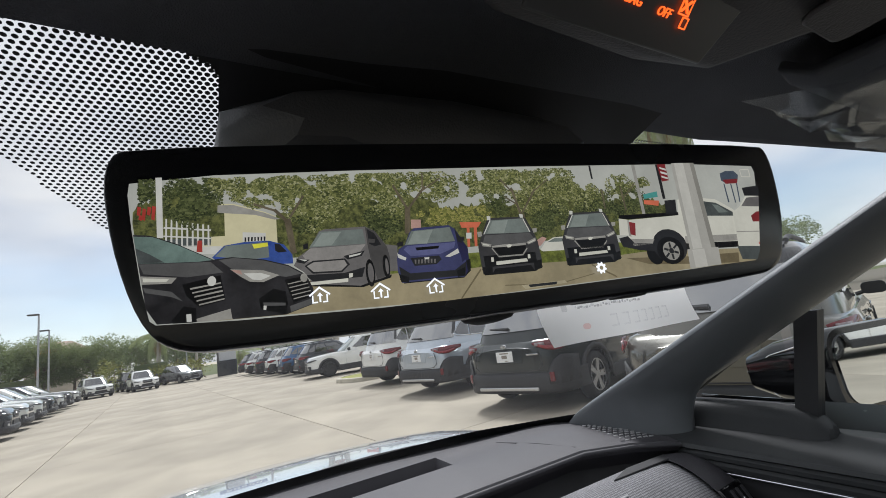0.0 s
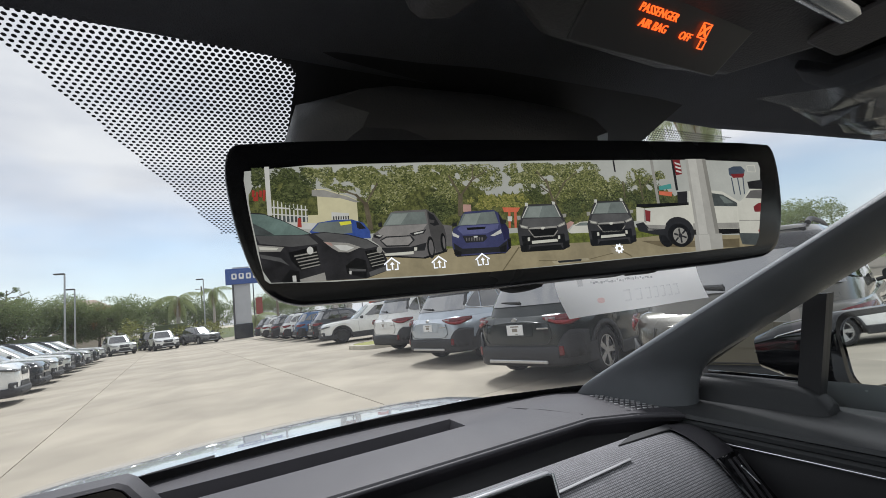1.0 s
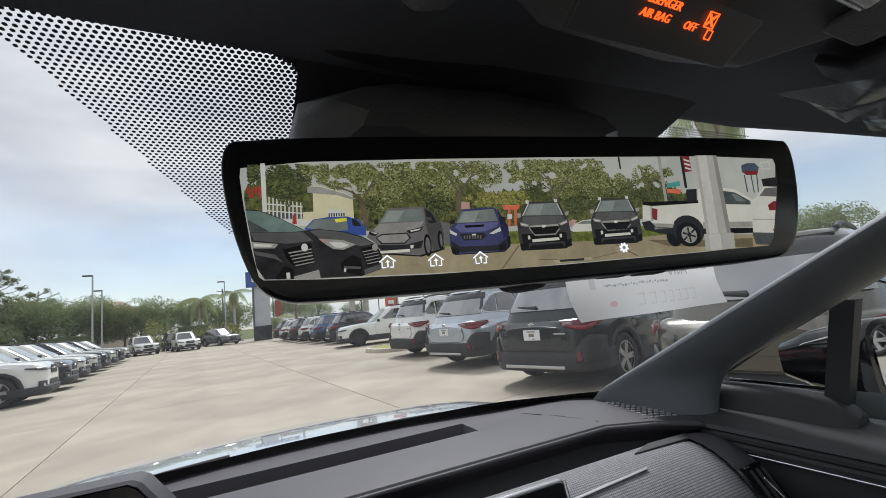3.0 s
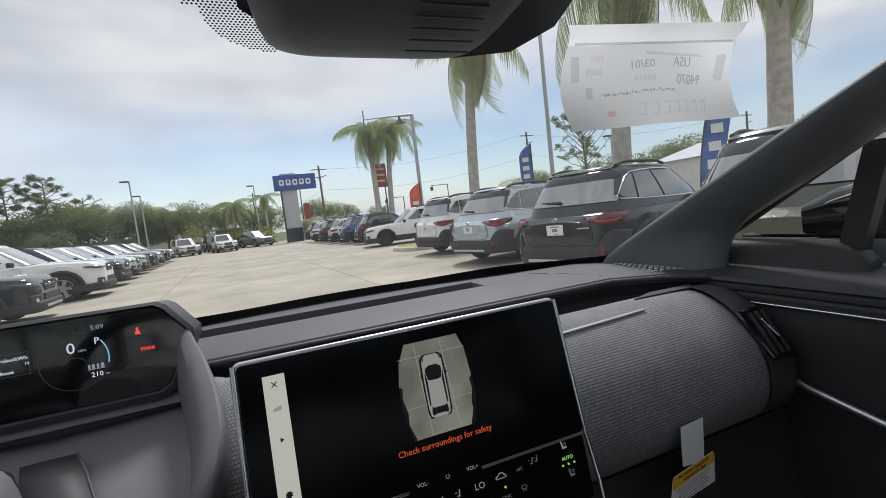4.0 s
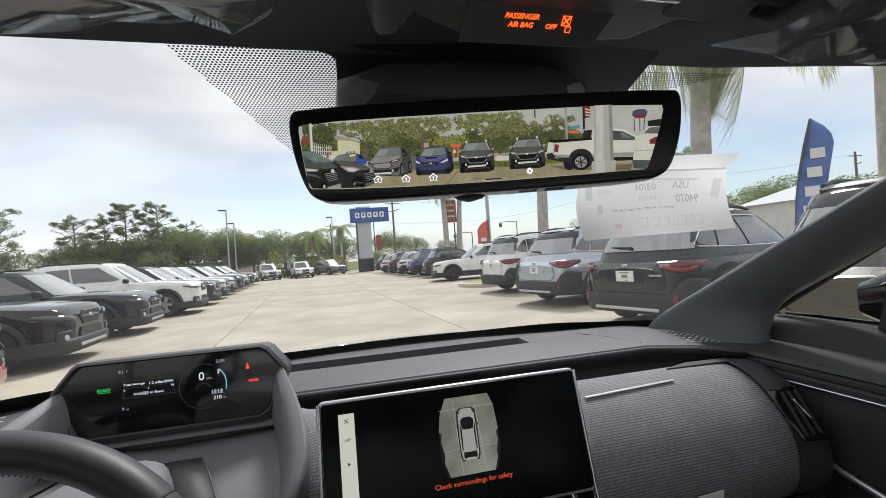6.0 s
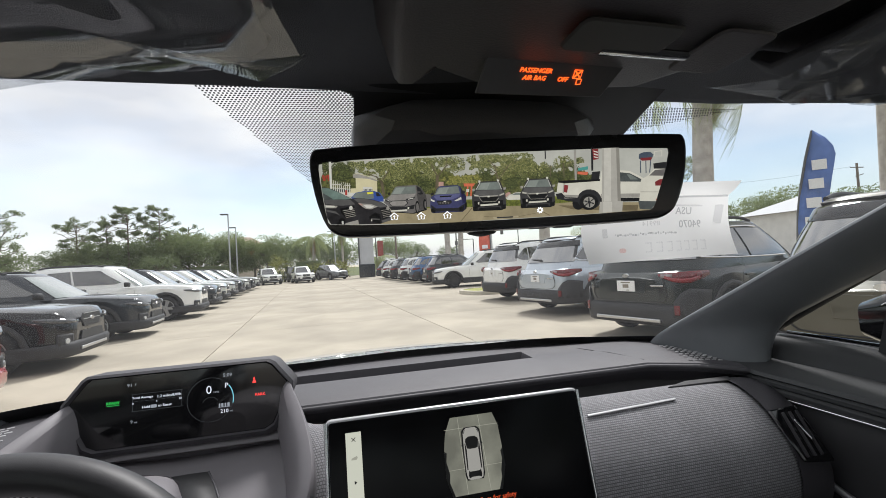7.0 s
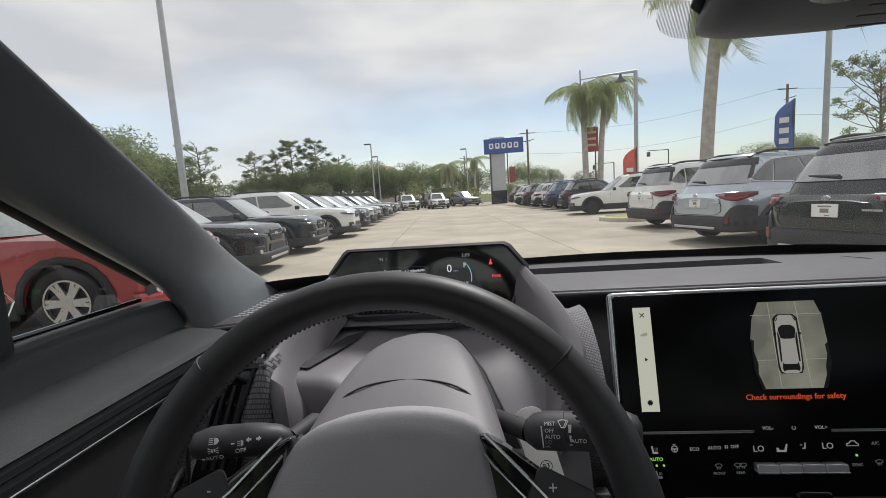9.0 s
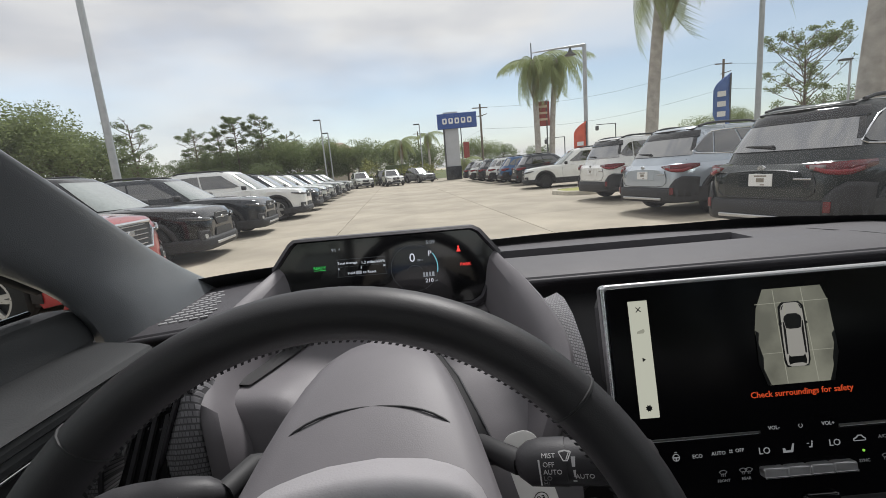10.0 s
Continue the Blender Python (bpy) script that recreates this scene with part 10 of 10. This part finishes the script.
def feather_flag(x, y, z0, h, w, ma, turn, label, bars=3, lean=0.0):
    """A tall curved advertising flag on its own pole."""
    fl = tagged(empty("feather_flag", (x, y, 0)), label, "flag", "feather flags")
    tube("pole", [(x, y, 0), (x, y, z0), (x + lean * 0.11, y, z0 + h * 0.25), (x + lean * 0.33, y, z0 + h * 0.5), (x + lean * 0.63, y, z0 + h * 0.75), (x + lean, y, z0 + h)], 0.03, BRONZE, fl, 6)
    a = radians(turn)
    rings = []
    for k in range(13):
        t = k / 12
        ww = w * (0.55 + 0.45 * min(1, t * 3)) * (1 - max(0, (t - 0.72) / 0.28) ** 2 * 0.95)
        rings.append([(x + lean * t ** 1.6 + math.cos(a) * u * ww + 0.03 * math.sin(6 * t + 4 * u) * math.sin(a), y + math.sin(a) * u * ww - 0.03 * math.sin(6 * t + 4 * u) * math.cos(a), z0 + h * t) for u in (0.02, 0.3, 0.6, 1.0)])
    loft("cloth", rings, ma, fl, False, False, 60, "", thick=0.01)
    for k in range(bars):
        t = 0.16 + 0.17 * k
        c = Vector((x + lean * t ** 1.6 + math.cos(a) * w * 0.5 + 0.05 * math.sin(a), y + math.sin(a) * w * 0.5 - 0.05 * math.cos(a), z0 + h * t))
        box("print_bar", c, (w * 0.50, 0.012, h * 0.09), WHITE_INK, fl, 0.01, rot=(0, 0, turn))
    return fl


FLAGB = shade("flag_blue", (0.09, 0.16, 0.40), 0.7, var=0.2, scale=3)
FLAGR = shade("flag_red", (0.62, 0.12, 0.07), 0.7, var=0.15, scale=3)
feather_flag(10.98, 17, 1.75, 2.15, -0.55, FLAGB, -32, "faded blue feather flag behind the parked cars", 4)
feather_flag(11.15, 9.0, 1.3, 2.85, 0.60, FLAGB, -42, "blue feather flag with white lettering bars", 4, 0.75)
feather_flag(7.3, 22, 0.9, 2.1, -0.6, FLAGR, -18, "red feather flag beside a parked white car", 3)
# small banner by the palms
bn = tagged(empty("banner_pole", (8.3, 33, 0)), "dark pole with a red printed banner", "banner", "banner poles")
tube("pole", [(8.3, 33.2, 0), (8.3, 33.2, 5.6)], 0.05, BRONZE, bn, 6)
box("banner", (8.05, 33.2, 4.65), (0.95, 0.05, 1.75), shade("banner_red", (0.28, 0.06, 0.05), 0.7, var=0.15), bn, 0.02)
for k in range(3):
    box("print_bar", (8.05, 33.16, 5.15 - k * 0.45), (0.6, 0.02, 0.16), shade("banner_cream", (0.55, 0.42, 0.30), 0.7), bn, 0.01)
for x, y, h in ((3.9, 62, 8.2),):
    b2 = tagged(empty("banner_pole", (x, y, 0)), "dark far pole with a small banner", "banner", "banner poles")
    tube("pole", [(x, y, 0), (x, y, h)], 0.07, BRONZE, b2, 6)
    tube("arm", [(x, y, h - 0.2), (x + 3.2, y, h - 0.2)], 0.05, BRONZE, b2, 6)
    box("banner", (x + 0.6, y, 3.6), (0.8, 0.05, 2.2), MATS["banner_red"], b2, 0.02)
# utility poles and wires
poles = ((6.5, 60, 9.3), (33.6, 52, 10.9), (-3.0, 95, 9.5), (60.0, 40, 10.0))
for x, y, h in poles:
    up = tagged(empty("utility_pole", (x, y, 0)), "weathered wooden utility pole with a crossarm", "utility pole", "utility poles")
    tube("pole", [(x, y, 0), (x, y, h)], [0.17, 0.12], WOOD, up, 8)
    tube("crossarm", [(x - 1.0, y, h - 0.5), (x + 1.0, y, h - 0.5)], 0.06, WOOD, up, 6)
    tube("crossarm", [(x - 0.3, y, h - 1.6), (x + 0.9, y, h - 1.3)], 0.05, WOOD, up, 6)
for k, (dx, dz) in enumerate(((-0.9, -0.4), (0.2, -3.2))):
    for a, b in ((2, 0), (0, 1), (1, 3)):
        A, B = poles[a], poles[b]
        wire = tube("power_line", [(A[0] + dx + (B[0] - A[0]) * t / 8, A[1] + (B[1] - A[1]) * t / 8, A[2] + dz + (B[2] - A[2]) * t / 8 - 1.2 * math.sin(math.pi * t / 8)) for t in range(9)], 0.011, MATTE, None, 4)
        tagged(wire, "thin sagging black power line", "power line", "power lines")

# ---- palms ----
BARK = shade("palm_bark", (0.40, 0.37, 0.33), 0.95, var=0.2, scale=5, bump=0.6, bscale=14)
FROND = translucent(shade("palm_leaf", (0.30, 0.34, 0.17), 0.6, var=0.3, scale=3), (0.38, 0.44, 0.20), 0.5)
DRYFROND = shade("dry_palm_leaf", (0.26, 0.19, 0.09), 0.8, var=0.3, scale=3)


def frond_mesh(name, length, droop, width, ma, seed, n=64):
    """One palm leaf along +x: a drooping rib with hanging leaflets."""
    rr = random.Random(seed)
    vs, fs = [], []
    pts = []
    for k in range(n + 1):
        t = k / n
        pts.append(Vector((length * (t - 0.18 * droop * t * t), 0, length * (0.34 * t - (0.30 + 0.62 * droop) * t * t))))
    for k in range(n):
        p, q = pts[k], pts[k + 1]
        r = 0.03 * (1 - 0.8 * k / n)
        b = len(vs)
        vs += [p + Vector((0, -r, 0)), p + Vector((0, r, 0)), q + Vector((0, r, 0)), q + Vector((0, -r, 0)), p + Vector((0, 0, -r * 1.6)), q + Vector((0, 0, -r * 1.6))]
        fs += [(b, b + 1, b + 2, b + 3), (b, b + 3, b + 5, b + 4), (b + 1, b + 4, b + 5, b + 2)]
        t = k / n
        if t < 0.10:
            continue
        ll = width * (0.45 + 0.55 * math.sin(math.pi * min(1, t * 0.95 + 0.12))) * rr.uniform(0.8, 1.15)
        d = (q - p).normalized()
        for s in (-1, 1):
            tip = p + d * ll * 0.40 + Vector((0, s * ll * (0.42 - 0.20 * droop), -ll * (0.62 + 0.45 * droop) * rr.uniform(0.7, 1.3)))
            mid = p.lerp(tip, 0.5) + Vector((0, s * ll * 0.10, ll * 0.09))
            w = d * 0.013 * (1 + 0.5 * rr.random())
            b = len(vs)
            vs += [p - w * 0.6, p + w * 0.6, mid + w, tip, mid - w]
            fs += [(b, b + 1, b + 2, b + 4), (b + 4, b + 2, b + 3)]
    me = bpy.data.meshes.new(name)
    me.from_pydata([tuple(v) for v in vs], [], fs)
    me.materials.append(ma)
    return me


FRONDS = [frond_mesh("frond", 2.7, d, 0.9, FROND, 20 + i) for i, d in enumerate((0.45, 0.8, 1.15))]
DRY = frond_mesh("dry_frond", 2.3, 1.1, 0.5, DRYFROND, 31)


def palm(x, y, h, r, label, size=1.0, lean=(0.0, 0.0), seed=1, count=17):
    pm = tagged(empty("palm_tree", (x, y, 0)), label, "palm tree", "palm trees")
    rr = random.Random(seed)
    path, rad = [], []
    for k in range(13):
        t = k / 12
        path.append((x + lean[0] * t * t, y + lean[1] * t * t, h * t))
        rad.append(r * (1.02 + 0.22 * max(0.0, 1 - t * 11) - 0.22 * t))
    tube("trunk", path, rad, BARK, pm, 14, "grey ringed palm trunk")
    top = Vector(path[-1])
    for k in range(count):
        az = 360 * k / count * 2.4 + rr.uniform(-14, 14)
        tilt = -22 + 84 * (k / count) + rr.uniform(-8, 8)
        me = FRONDS[0] if k < count * 0.22 else FRONDS[1] if k < count * 0.55 else FRONDS[2]
        ob = new("frond", me)
        ob.parent = pm
        ob.matrix_parent_inverse = pm.matrix_basis.inverted()
        s = size * rr.uniform(0.85, 1.1)
        ob.matrix_basis = Matrix.Translation(top) @ pose(0, 0, 0, 0, 0, az) @ pose(0, 0, 0, rr.uniform(-15, 15), tilt, 0) @ Matrix.Diagonal((s, s, s, 1))
    for k in range(4 if count > 11 else 1):
        ob = new("dry_frond", DRY)
        ob.parent = pm
        ob.matrix_parent_inverse = pm.matrix_basis.inverted()
        ob.matrix_basis = Matrix.Translation(top - Vector((0, 0, 0.15))) @ pose(0, 0, 0, 0, 0, 90 * k + 30) @ pose(0, 0, 0, 0, 50, 0) @ Matrix.Diagonal((size, size, size, 1))
    return pm


palm(7.55, 33, 8.3, 0.23, "tall palm with a drooping crown beside its twin", 1.10, (-0.15, 0), 3, 19)
palm(8.65, 33.4, 8.4, 0.22, "slender palm with a drooping crown beside its twin", 1.08, (0.55, 0), 5, 19)
palm(7.50, 16, 8.2, 0.215, "tall palm with a smooth grey trunk", 1.12, (0.55, 0), 8, 18)
palm(8.55, 9.2, 7.4, 0.25, "near palm with a thick grey trunk and hanging fronds", 1.2, (0.5, 0), 12, 19)
palm(15.0, 9.2, 8.5, 0.36, "thick-trunked palm beyond the blue flag", 1.2, (0.3, 0), 15, 16)

# ---- trees ----
TRUNK = shade("tree_bark", (0.16, 0.13, 0.10), 0.95, var=0.25, scale=6, bump=0.6, bscale=20)
LEAF_A = translucent(shade("leaf_dull_green", (0.185, 0.218, 0.108), 0.7, var=0.28, scale=0.9), (0.25, 0.30, 0.13), 0.5)
LEAF_B = translucent(shade("leaf_dark_green", (0.150, 0.182, 0.098), 0.7, var=0.28, scale=0.9), (0.20, 0.25, 0.11), 0.5)
LEAF_C = shade("leaf_yellow_green", (0.26, 0.27, 0.07), 0.7, var=0.4, scale=1.2)


def leaf_cloud(name, blobs, count, size, ma, parent, seed, label=""):
    """Many small leaf clumps scattered through lobes, uneven and with gaps."""
    rr = random.Random(seed)
    vs, fs = [], []
    for c, rx, ry, rz in blobs:
        n = int(count * rx * ry * rz)
        for _ in range(n):
            while True:
                p = Vector((rr.uniform(-1, 1), rr.uniform(-1, 1), rr.uniform(-1, 1)))
                if 0.25 < p.length < 1:
                    break
            if noise.noise(Vector((p.x * rx + c[0], p.y * ry + c[1], p.z * rz + c[2])) * 0.9) < -0.12:
                continue
            q = Vector((c[0] + p.x * rx, c[1] + p.y * ry, c[2] + p.z * rz))
            s = size * rr.uniform(0.5, 1.3)
            u = Vector((rr.gauss(0, 1), rr.gauss(0, 1), rr.gauss(0, 0.6))).normalized()
            v = u.cross(Vector((rr.gauss(0, 1), rr.gauss(0, 1), rr.gauss(0, 1)))).normalized()
            b = len(vs)
            vs += [q - u * s, q + v * s * 0.5, q + u * s, q - v * s * 0.45 + u * s * 0.2]
            fs.append((b, b + 1, b + 2, b + 3))
    me = bpy.data.meshes.new(name)
    me.from_pydata([tuple(v) for v in vs], [], fs)
    return finish(name, me, ma, parent, 0, 0, label)


def tree(name, label, h, spread, ma, seed, open_crown=False, trunk_r=0.16, lobes=9, leaf=0.16, density=60):
    """A tree at the origin with a tapered trunk, limbs and a ragged crown."""
    tr = tagged(empty(name), label, "tree", "trees")
    rr = random.Random(seed)
    top = Vector((rr.uniform(-0.4, 0.4), rr.uniform(-0.4, 0.4), h * 0.78))
    tube("trunk", [(0, 0, 0), (top.x * 0.2, top.y * 0.3, h * 0.3), (top.x * 0.6, top.y * 0.6, h * 0.55), top], [trunk_r, trunk_r * 0.8, trunk_r * 0.55, trunk_r * 0.25], TRUNK, tr, 8)
    blobs = []
    for k in range(lobes):
        a = 2 * math.pi * k / lobes + rr.uniform(-0.5, 0.5)
        z0 = h * rr.uniform(0.30 if not open_crown else 0.42, 0.62)
        rad = spread * rr.uniform(0.35, 0.95)
        end = Vector((math.cos(a) * rad, math.sin(a) * rad, z0 + h * rr.uniform(0.10, 0.34)))
        st = Vector((top.x * z0 / h, top.y * z0 / h, z0))
        tube("limb", [st, st.lerp(end, 0.5) + Vector((0, 0, h * 0.03)), end], [trunk_r * 0.42, trunk_r * 0.28, trunk_r * 0.10], TRUNK, tr, 6)
        s = rr.uniform(0.20, 0.34) * spread if open_crown else rr.uniform(0.34, 0.55) * spread
        blobs.append(((end.x, end.y, end.z), s * 1.25, s * 1.25, s * (0.6 if open_crown else 0.8)))
        if open_crown:
            e2 = end + Vector((rr.uniform(-1, 1), rr.uniform(-1, 1), rr.uniform(0.2, 0.9))) * spread * 0.28
            blobs.append(((e2.x, e2.y, e2.z), s * 0.8, s * 0.8, s * 0.45))
    blobs.append(((top.x, top.y, h * 0.86), spread * 0.35, spread * 0.35, h * 0.10))
    leaf_cloud("crown", blobs, density, leaf, ma, tr, seed + 50)
    return tr


def tufted_pine(label, h, spread, seed, low=0.45, limbs=26, flat=0.75, tufts=9, ma=None, plump=1.0, rise=(0.15, 0.65)):
    """A pine at the origin: a bare trunk, forking limbs and small tufts with sky between them."""
    tr = tagged(empty("tree"), label, "tree", "trees")
    rr = random.Random(seed)
    lean = Vector((rr.uniform(-0.3, 0.3), rr.uniform(-0.3, 0.3), 0))
    stem = [lean * t * t + Vector((0, 0, h * 0.93 * t)) for t in (0, 0.3, 0.6, 0.85, 1.0)]
    tube("trunk", stem, [0.15, 0.12, 0.09, 0.06, 0.03], TRUNK, tr, 8)
    blobs = []
    for k in range(limbs):
        t = low + (0.97 - low) * (k + rr.random()) / limbs
        st = lean * t * t + Vector((0, 0, h * 0.93 * t))
        a = k * 2.4 + rr.uniform(-0.5, 0.5)
        u = (t - low) / (0.97 - low)
        reach = spread * (0.55 + 0.6 * math.sin(math.pi * (0.18 + 0.62 * u))) * rr.uniform(0.45, 1.0) * (1.0 if u < flat else 1.0 - 0.5 * (u - flat) / (1.001 - flat))
        end = st + Vector((math.cos(a) * reach, math.sin(a) * reach, min(h - st.z, reach * rr.uniform(*rise))))
        elbow = st.lerp(end, 0.55) + Vector((0, 0, -0.06 * reach))
        tube("limb", [st, elbow, end], [0.045, 0.032, 0.012], TRUNK, tr, 5)
        for q in range(tufts):
            f = rr.uniform(0.45, 1.0)
            c = elbow.lerp(end, f) + Vector((rr.gauss(0, 0.22), rr.gauss(0, 0.22), rr.uniform(0.0, 0.30))) * spread * 0.4
            sz = rr.uniform(0.15, 0.32) * plump
            tube("twig", [elbow.lerp(end, f * 0.8), c], [0.016, 0.008], TRUNK, tr, 4)
            blobs.append(((c.x, c.y, c.z), sz * 1.25, sz * 1.25, sz * 0.8))
    leaf_cloud("crown", blobs, 2600 / plump ** 2, 0.075 * plump, ma or LEAF_B, tr, seed + 50)
    return tr


oakish = tree("tree", "broad dull green tree behind the parked cars", 7.5, 4.0, LEAF_A, 2, lobes=16, trunk_r=0.2, leaf=0.12, density=170)
oakish.matrix_basis = pose(-33.6, 41, 0)
bush = tree("tree", "dense dark green tree behind the parked cars", 5.5, 3.4, LEAF_B, 5, lobes=15, trunk_r=0.16, leaf=0.12, density=190)
bush.matrix_basis = pose(-28, 60.5, 0)
for x, y, h, sp, seed, low, limbs, label in ((-29.1, 44, 8.6, 2.5, 9, 0.30, 24, "scraggly open pine with bare forking limbs"), (-25.2, 58, 10.5, 1.9, 10, 0.60, 30, "tall thin-trunked pine with a flat tufted top"), (-22.0, 58.5, 10.4, 1.9, 11, 0.56, 30, "tall thin-trunked pine with a flat tufted top"),
                                             (-31.5, 60, 9.0, 2.4, 12, 0.55, 26, "leaning pine with a wide tufted top"), (-27.8, 59, 9.2, 2.0, 13, 0.55, 24, "slim pine with a tufted top"), (-19.8, 61, 8.2, 1.8, 15, 0.5, 20, "slim pine with a tufted top"), (-45, 62, 9.5, 2.6, 16, 0.4, 24, "scraggly open pine with bare forking limbs")):
    tufted_pine(label, h, sp, seed, low, limbs).matrix_basis = pose(x, y, 0)
rr = random.Random(3)
for x, y, src, s in ((-36.5, 40, oakish, 1.18), (-32.2, 43, bush, 1.05), (-40, 37, bush, 1.65), (-31.8, 47, bush, 0.75), (-41, 45, oakish, 1.25), (-48, 40, bush, 1.9), (-46, 52, oakish, 1.3), (-55, 50, bush, 1.9), (-38, 55, bush, 0.8), (-34.6, 62, bush, 0.8),
                     (-32.6, 60, bush, 0.92), (-30.2, 61, oakish, 0.80), (-25.4, 60.5, bush, 1.1), (-22.8, 60, bush, 1.08), (-20.4, 60, oakish, 0.88), (-18.2, 59, bush, 0.92), (-16.6, 62, oakish, 0.82), (-14.4, 61, bush, 0.84), (-12.6, 64, bush, 0.9), (-10.6, 62, oakish, 0.78), (-8.4, 63, bush, 0.95), (-6.6, 66, oakish, 0.76), (-27, 54, bush, 0.62), (-21, 55, bush, 0.66), (-3.0, 68, bush, 0.9), (-0.5, 66, bush, 0.8),
                     (-48, 24, bush, 2.0), (-52, 10, oakish, 1.6), (-44, -4, bush, 1.8),
                     (9, 85, oakish, 0.8), (14, 90, bush, 0.9), (20, 85, bush, 0.7), (35, 55, oakish, 0.75), (42, 45, bush, 0.95), (47, 40, oakish, 0.85), (52, 33, bush, 1.1), (56, 26, oakish, 1.0), (60, 15, bush, 1.2), (58, 4, oakish, 1.1), (50, -8, bush, 1.2)):
    c = copy_thing(src, pose(x, y, 0, 0, 0, rr.uniform(0, 360)) @ Matrix.Diagonal((s, s, s * rr.uniform(0.94, 1.06), 1)))
tufted_pine("airy broad-crowned tree beyond the street", 10.4, 3.0, 14, 0.30, 40, 0.7, 8, LEAF_A, 1.15, (0.55, 1.25)).matrix_basis = pose(33.2, 40, 0)
# far palms and shrubs at the end of the lane
palm(-4.2, 57, 5.2, 0.22, "small palm rising from shrubs at the lane's end", 1.0, (0, 0), 21, 13)
palm(-0.7, 60, 6.0, 0.16, "thin palm at the lane's end", 0.8, (0, 0), 23, 12)
palm(3.6, 55, 2.2, 0.2, "short spiky palm beside the sign", 0.8, (0, 0), 25, 12)


def shrub(x, y, rx, ry, h, ma, label, seed):
    sh = tagged(empty("shrub", (x, y, 0)), label, "shrub", "shrubs")
    rr = random.Random(seed)
    blobs = [((x + rr.uniform(-0.5, 0.5) * rx, y + rr.uniform(-0.4, 0.4) * ry, h * rr.uniform(0.35, 0.68)), rx * 0.55, ry * 0.6, h * 0.42) for _ in range(7)]
    leaf_cloud("foliage", blobs, 170, 0.13, ma, sh, seed)
    for k in range(5):
        tube("stem", [(x + rr.uniform(-0.4, 0.4) * rx, y, 0), (x + rr.uniform(-0.5, 0.5) * rx, y, h * 0.6)], [0.04, 0.02], TRUNK, sh, 5)


shrub(-8.2, 53.5, 2.0, 1.5, 3.3, LEAF_C, "yellow-green drooping ornamental shrub", 41)
shrub(-2.9, 55, 2.3, 1.2, 2.3, LEAF_C, "bushy yellow-green ornamental shrub", 42)
shrub(-0.5, 56, 1.8, 1.2, 2.6, LEAF_C, "bushy yellow-green ornamental shrub", 45)


def hedge(x, y, w, d, h, label, seed):
    hd = tagged(empty("hedge", (x, y, 0)), label, "hedge", "hedges")
    box("core", (x, y, h * 0.46), (w * 0.92, d * 0.85, h * 0.92), LEAF_B, hd, 0.1)
    leaf_cloud("foliage", [((x, y, h * 0.5), w * 0.55, d * 0.62, h * 0.55), ((x - w * 0.28, y, h * 0.6), w * 0.28, d * 0.6, h * 0.45), ((x + w * 0.28, y, h * 0.6), w * 0.28, d * 0.6, h * 0.45)], 160, 0.11, LEAF_C, hd, seed)


hedge(-16.2, 57, 4.2, 1.4, 2.6, "low clipped yellow-green garden hedge", 51)
hedge(-4.8, 56.5, 3.2, 1.4, 2.5, "low clipped yellow-green garden hedge", 52)
hedge(-28, 52, 12, 1.5, 2.4, "long dark hedge behind the row", 53)

# far buildings
TANWALL = shade("tan_stucco", (0.52, 0.44, 0.36), 0.9, var=0.1, scale=2)
ROOFTILE = shade("clay_roof", (0.46, 0.36, 0.29), 0.85, var=0.15, scale=2)
WHITEWALL = shade("white_stucco", (0.68, 0.67, 0.64), 0.85, var=0.08, scale=1.5)
bh = tagged(empty("building", (-24, 108, 0)), "far tan building with a clay hip roof", "building")
box("wall", (-24, 110, 4.0), (7.6, 8, 8.0), TANWALL, bh, 0.05)
loft("roof", [[(-28.3, 105.4, 8.0), (-19.7, 105.4, 8.0), (-19.7, 114.6, 8.0), (-28.3, 114.6, 8.0)], [(-26, 109, 9.6), (-22, 109, 9.6), (-22, 111, 9.6), (-26, 111, 9.6)]], ROOFTILE, bh, True, True, 20)
for k in range(3):
    w = box("window", (-26.4 + k * 2.4, 105.98, 5.6), (1.2, 0.1, 1.6), CARGLASS, bh, 0.02)
bw = tagged(empty("building", (45, 30, 0)), "low white building with a gabled canopy", "building")
box("wall", (46, 31, 1.9), (16, 9, 3.8), WHITEWALL, bw, 0.05)
loft("roof", [[(37.5, 26, 3.8), (54.5, 26, 3.8), (54.5, 36, 3.8), (37.5, 36, 3.8)], [(40, 30.5, 5.2), (52, 30.5, 5.2), (52, 31.5, 5.2), (40, 31.5, 5.2)]], shade("pale_roof", (0.5, 0.51, 0.53), 0.7, var=0.08), bw, True, True, 20)
for k in range(4):
    w = box("window", (40.5 + k * 3.6, 26.46, 1.8), (1.8, 0.1, 1.4), CARGLASS, bw, 0.02)
    tube("column", [(39 + k * 3.6, 26.0, 0), (39 + k * 3.6, 26.0, 3.8)], 0.15, WHITEWALL, bw, 8)
# the row and trees behind the car, caught in the wing mirrors
for x, y, s in ((-12, -26, oakish), (-4, -28, oakish), (5, -27, oakish), (13, -26, bush), (22, -22, oakish), (-22, -20, bush)):
    copy_thing(s, pose(x, y, 0, 0, 0, x * 20))
for x, y, src in ((-4.5, -12, row_dark), (-1.2, -12.5, far_blue), (2.2, -12.5, lb), (5.6, -12.5, row_dark)):
    nose_at(copy_thing(src, Matrix.Identity(4)), x, y, 4, 4.7)
nose_at(copy_thing(end_white, Matrix.Identity(4)), 12.5, -9.5, 75, 4.6)
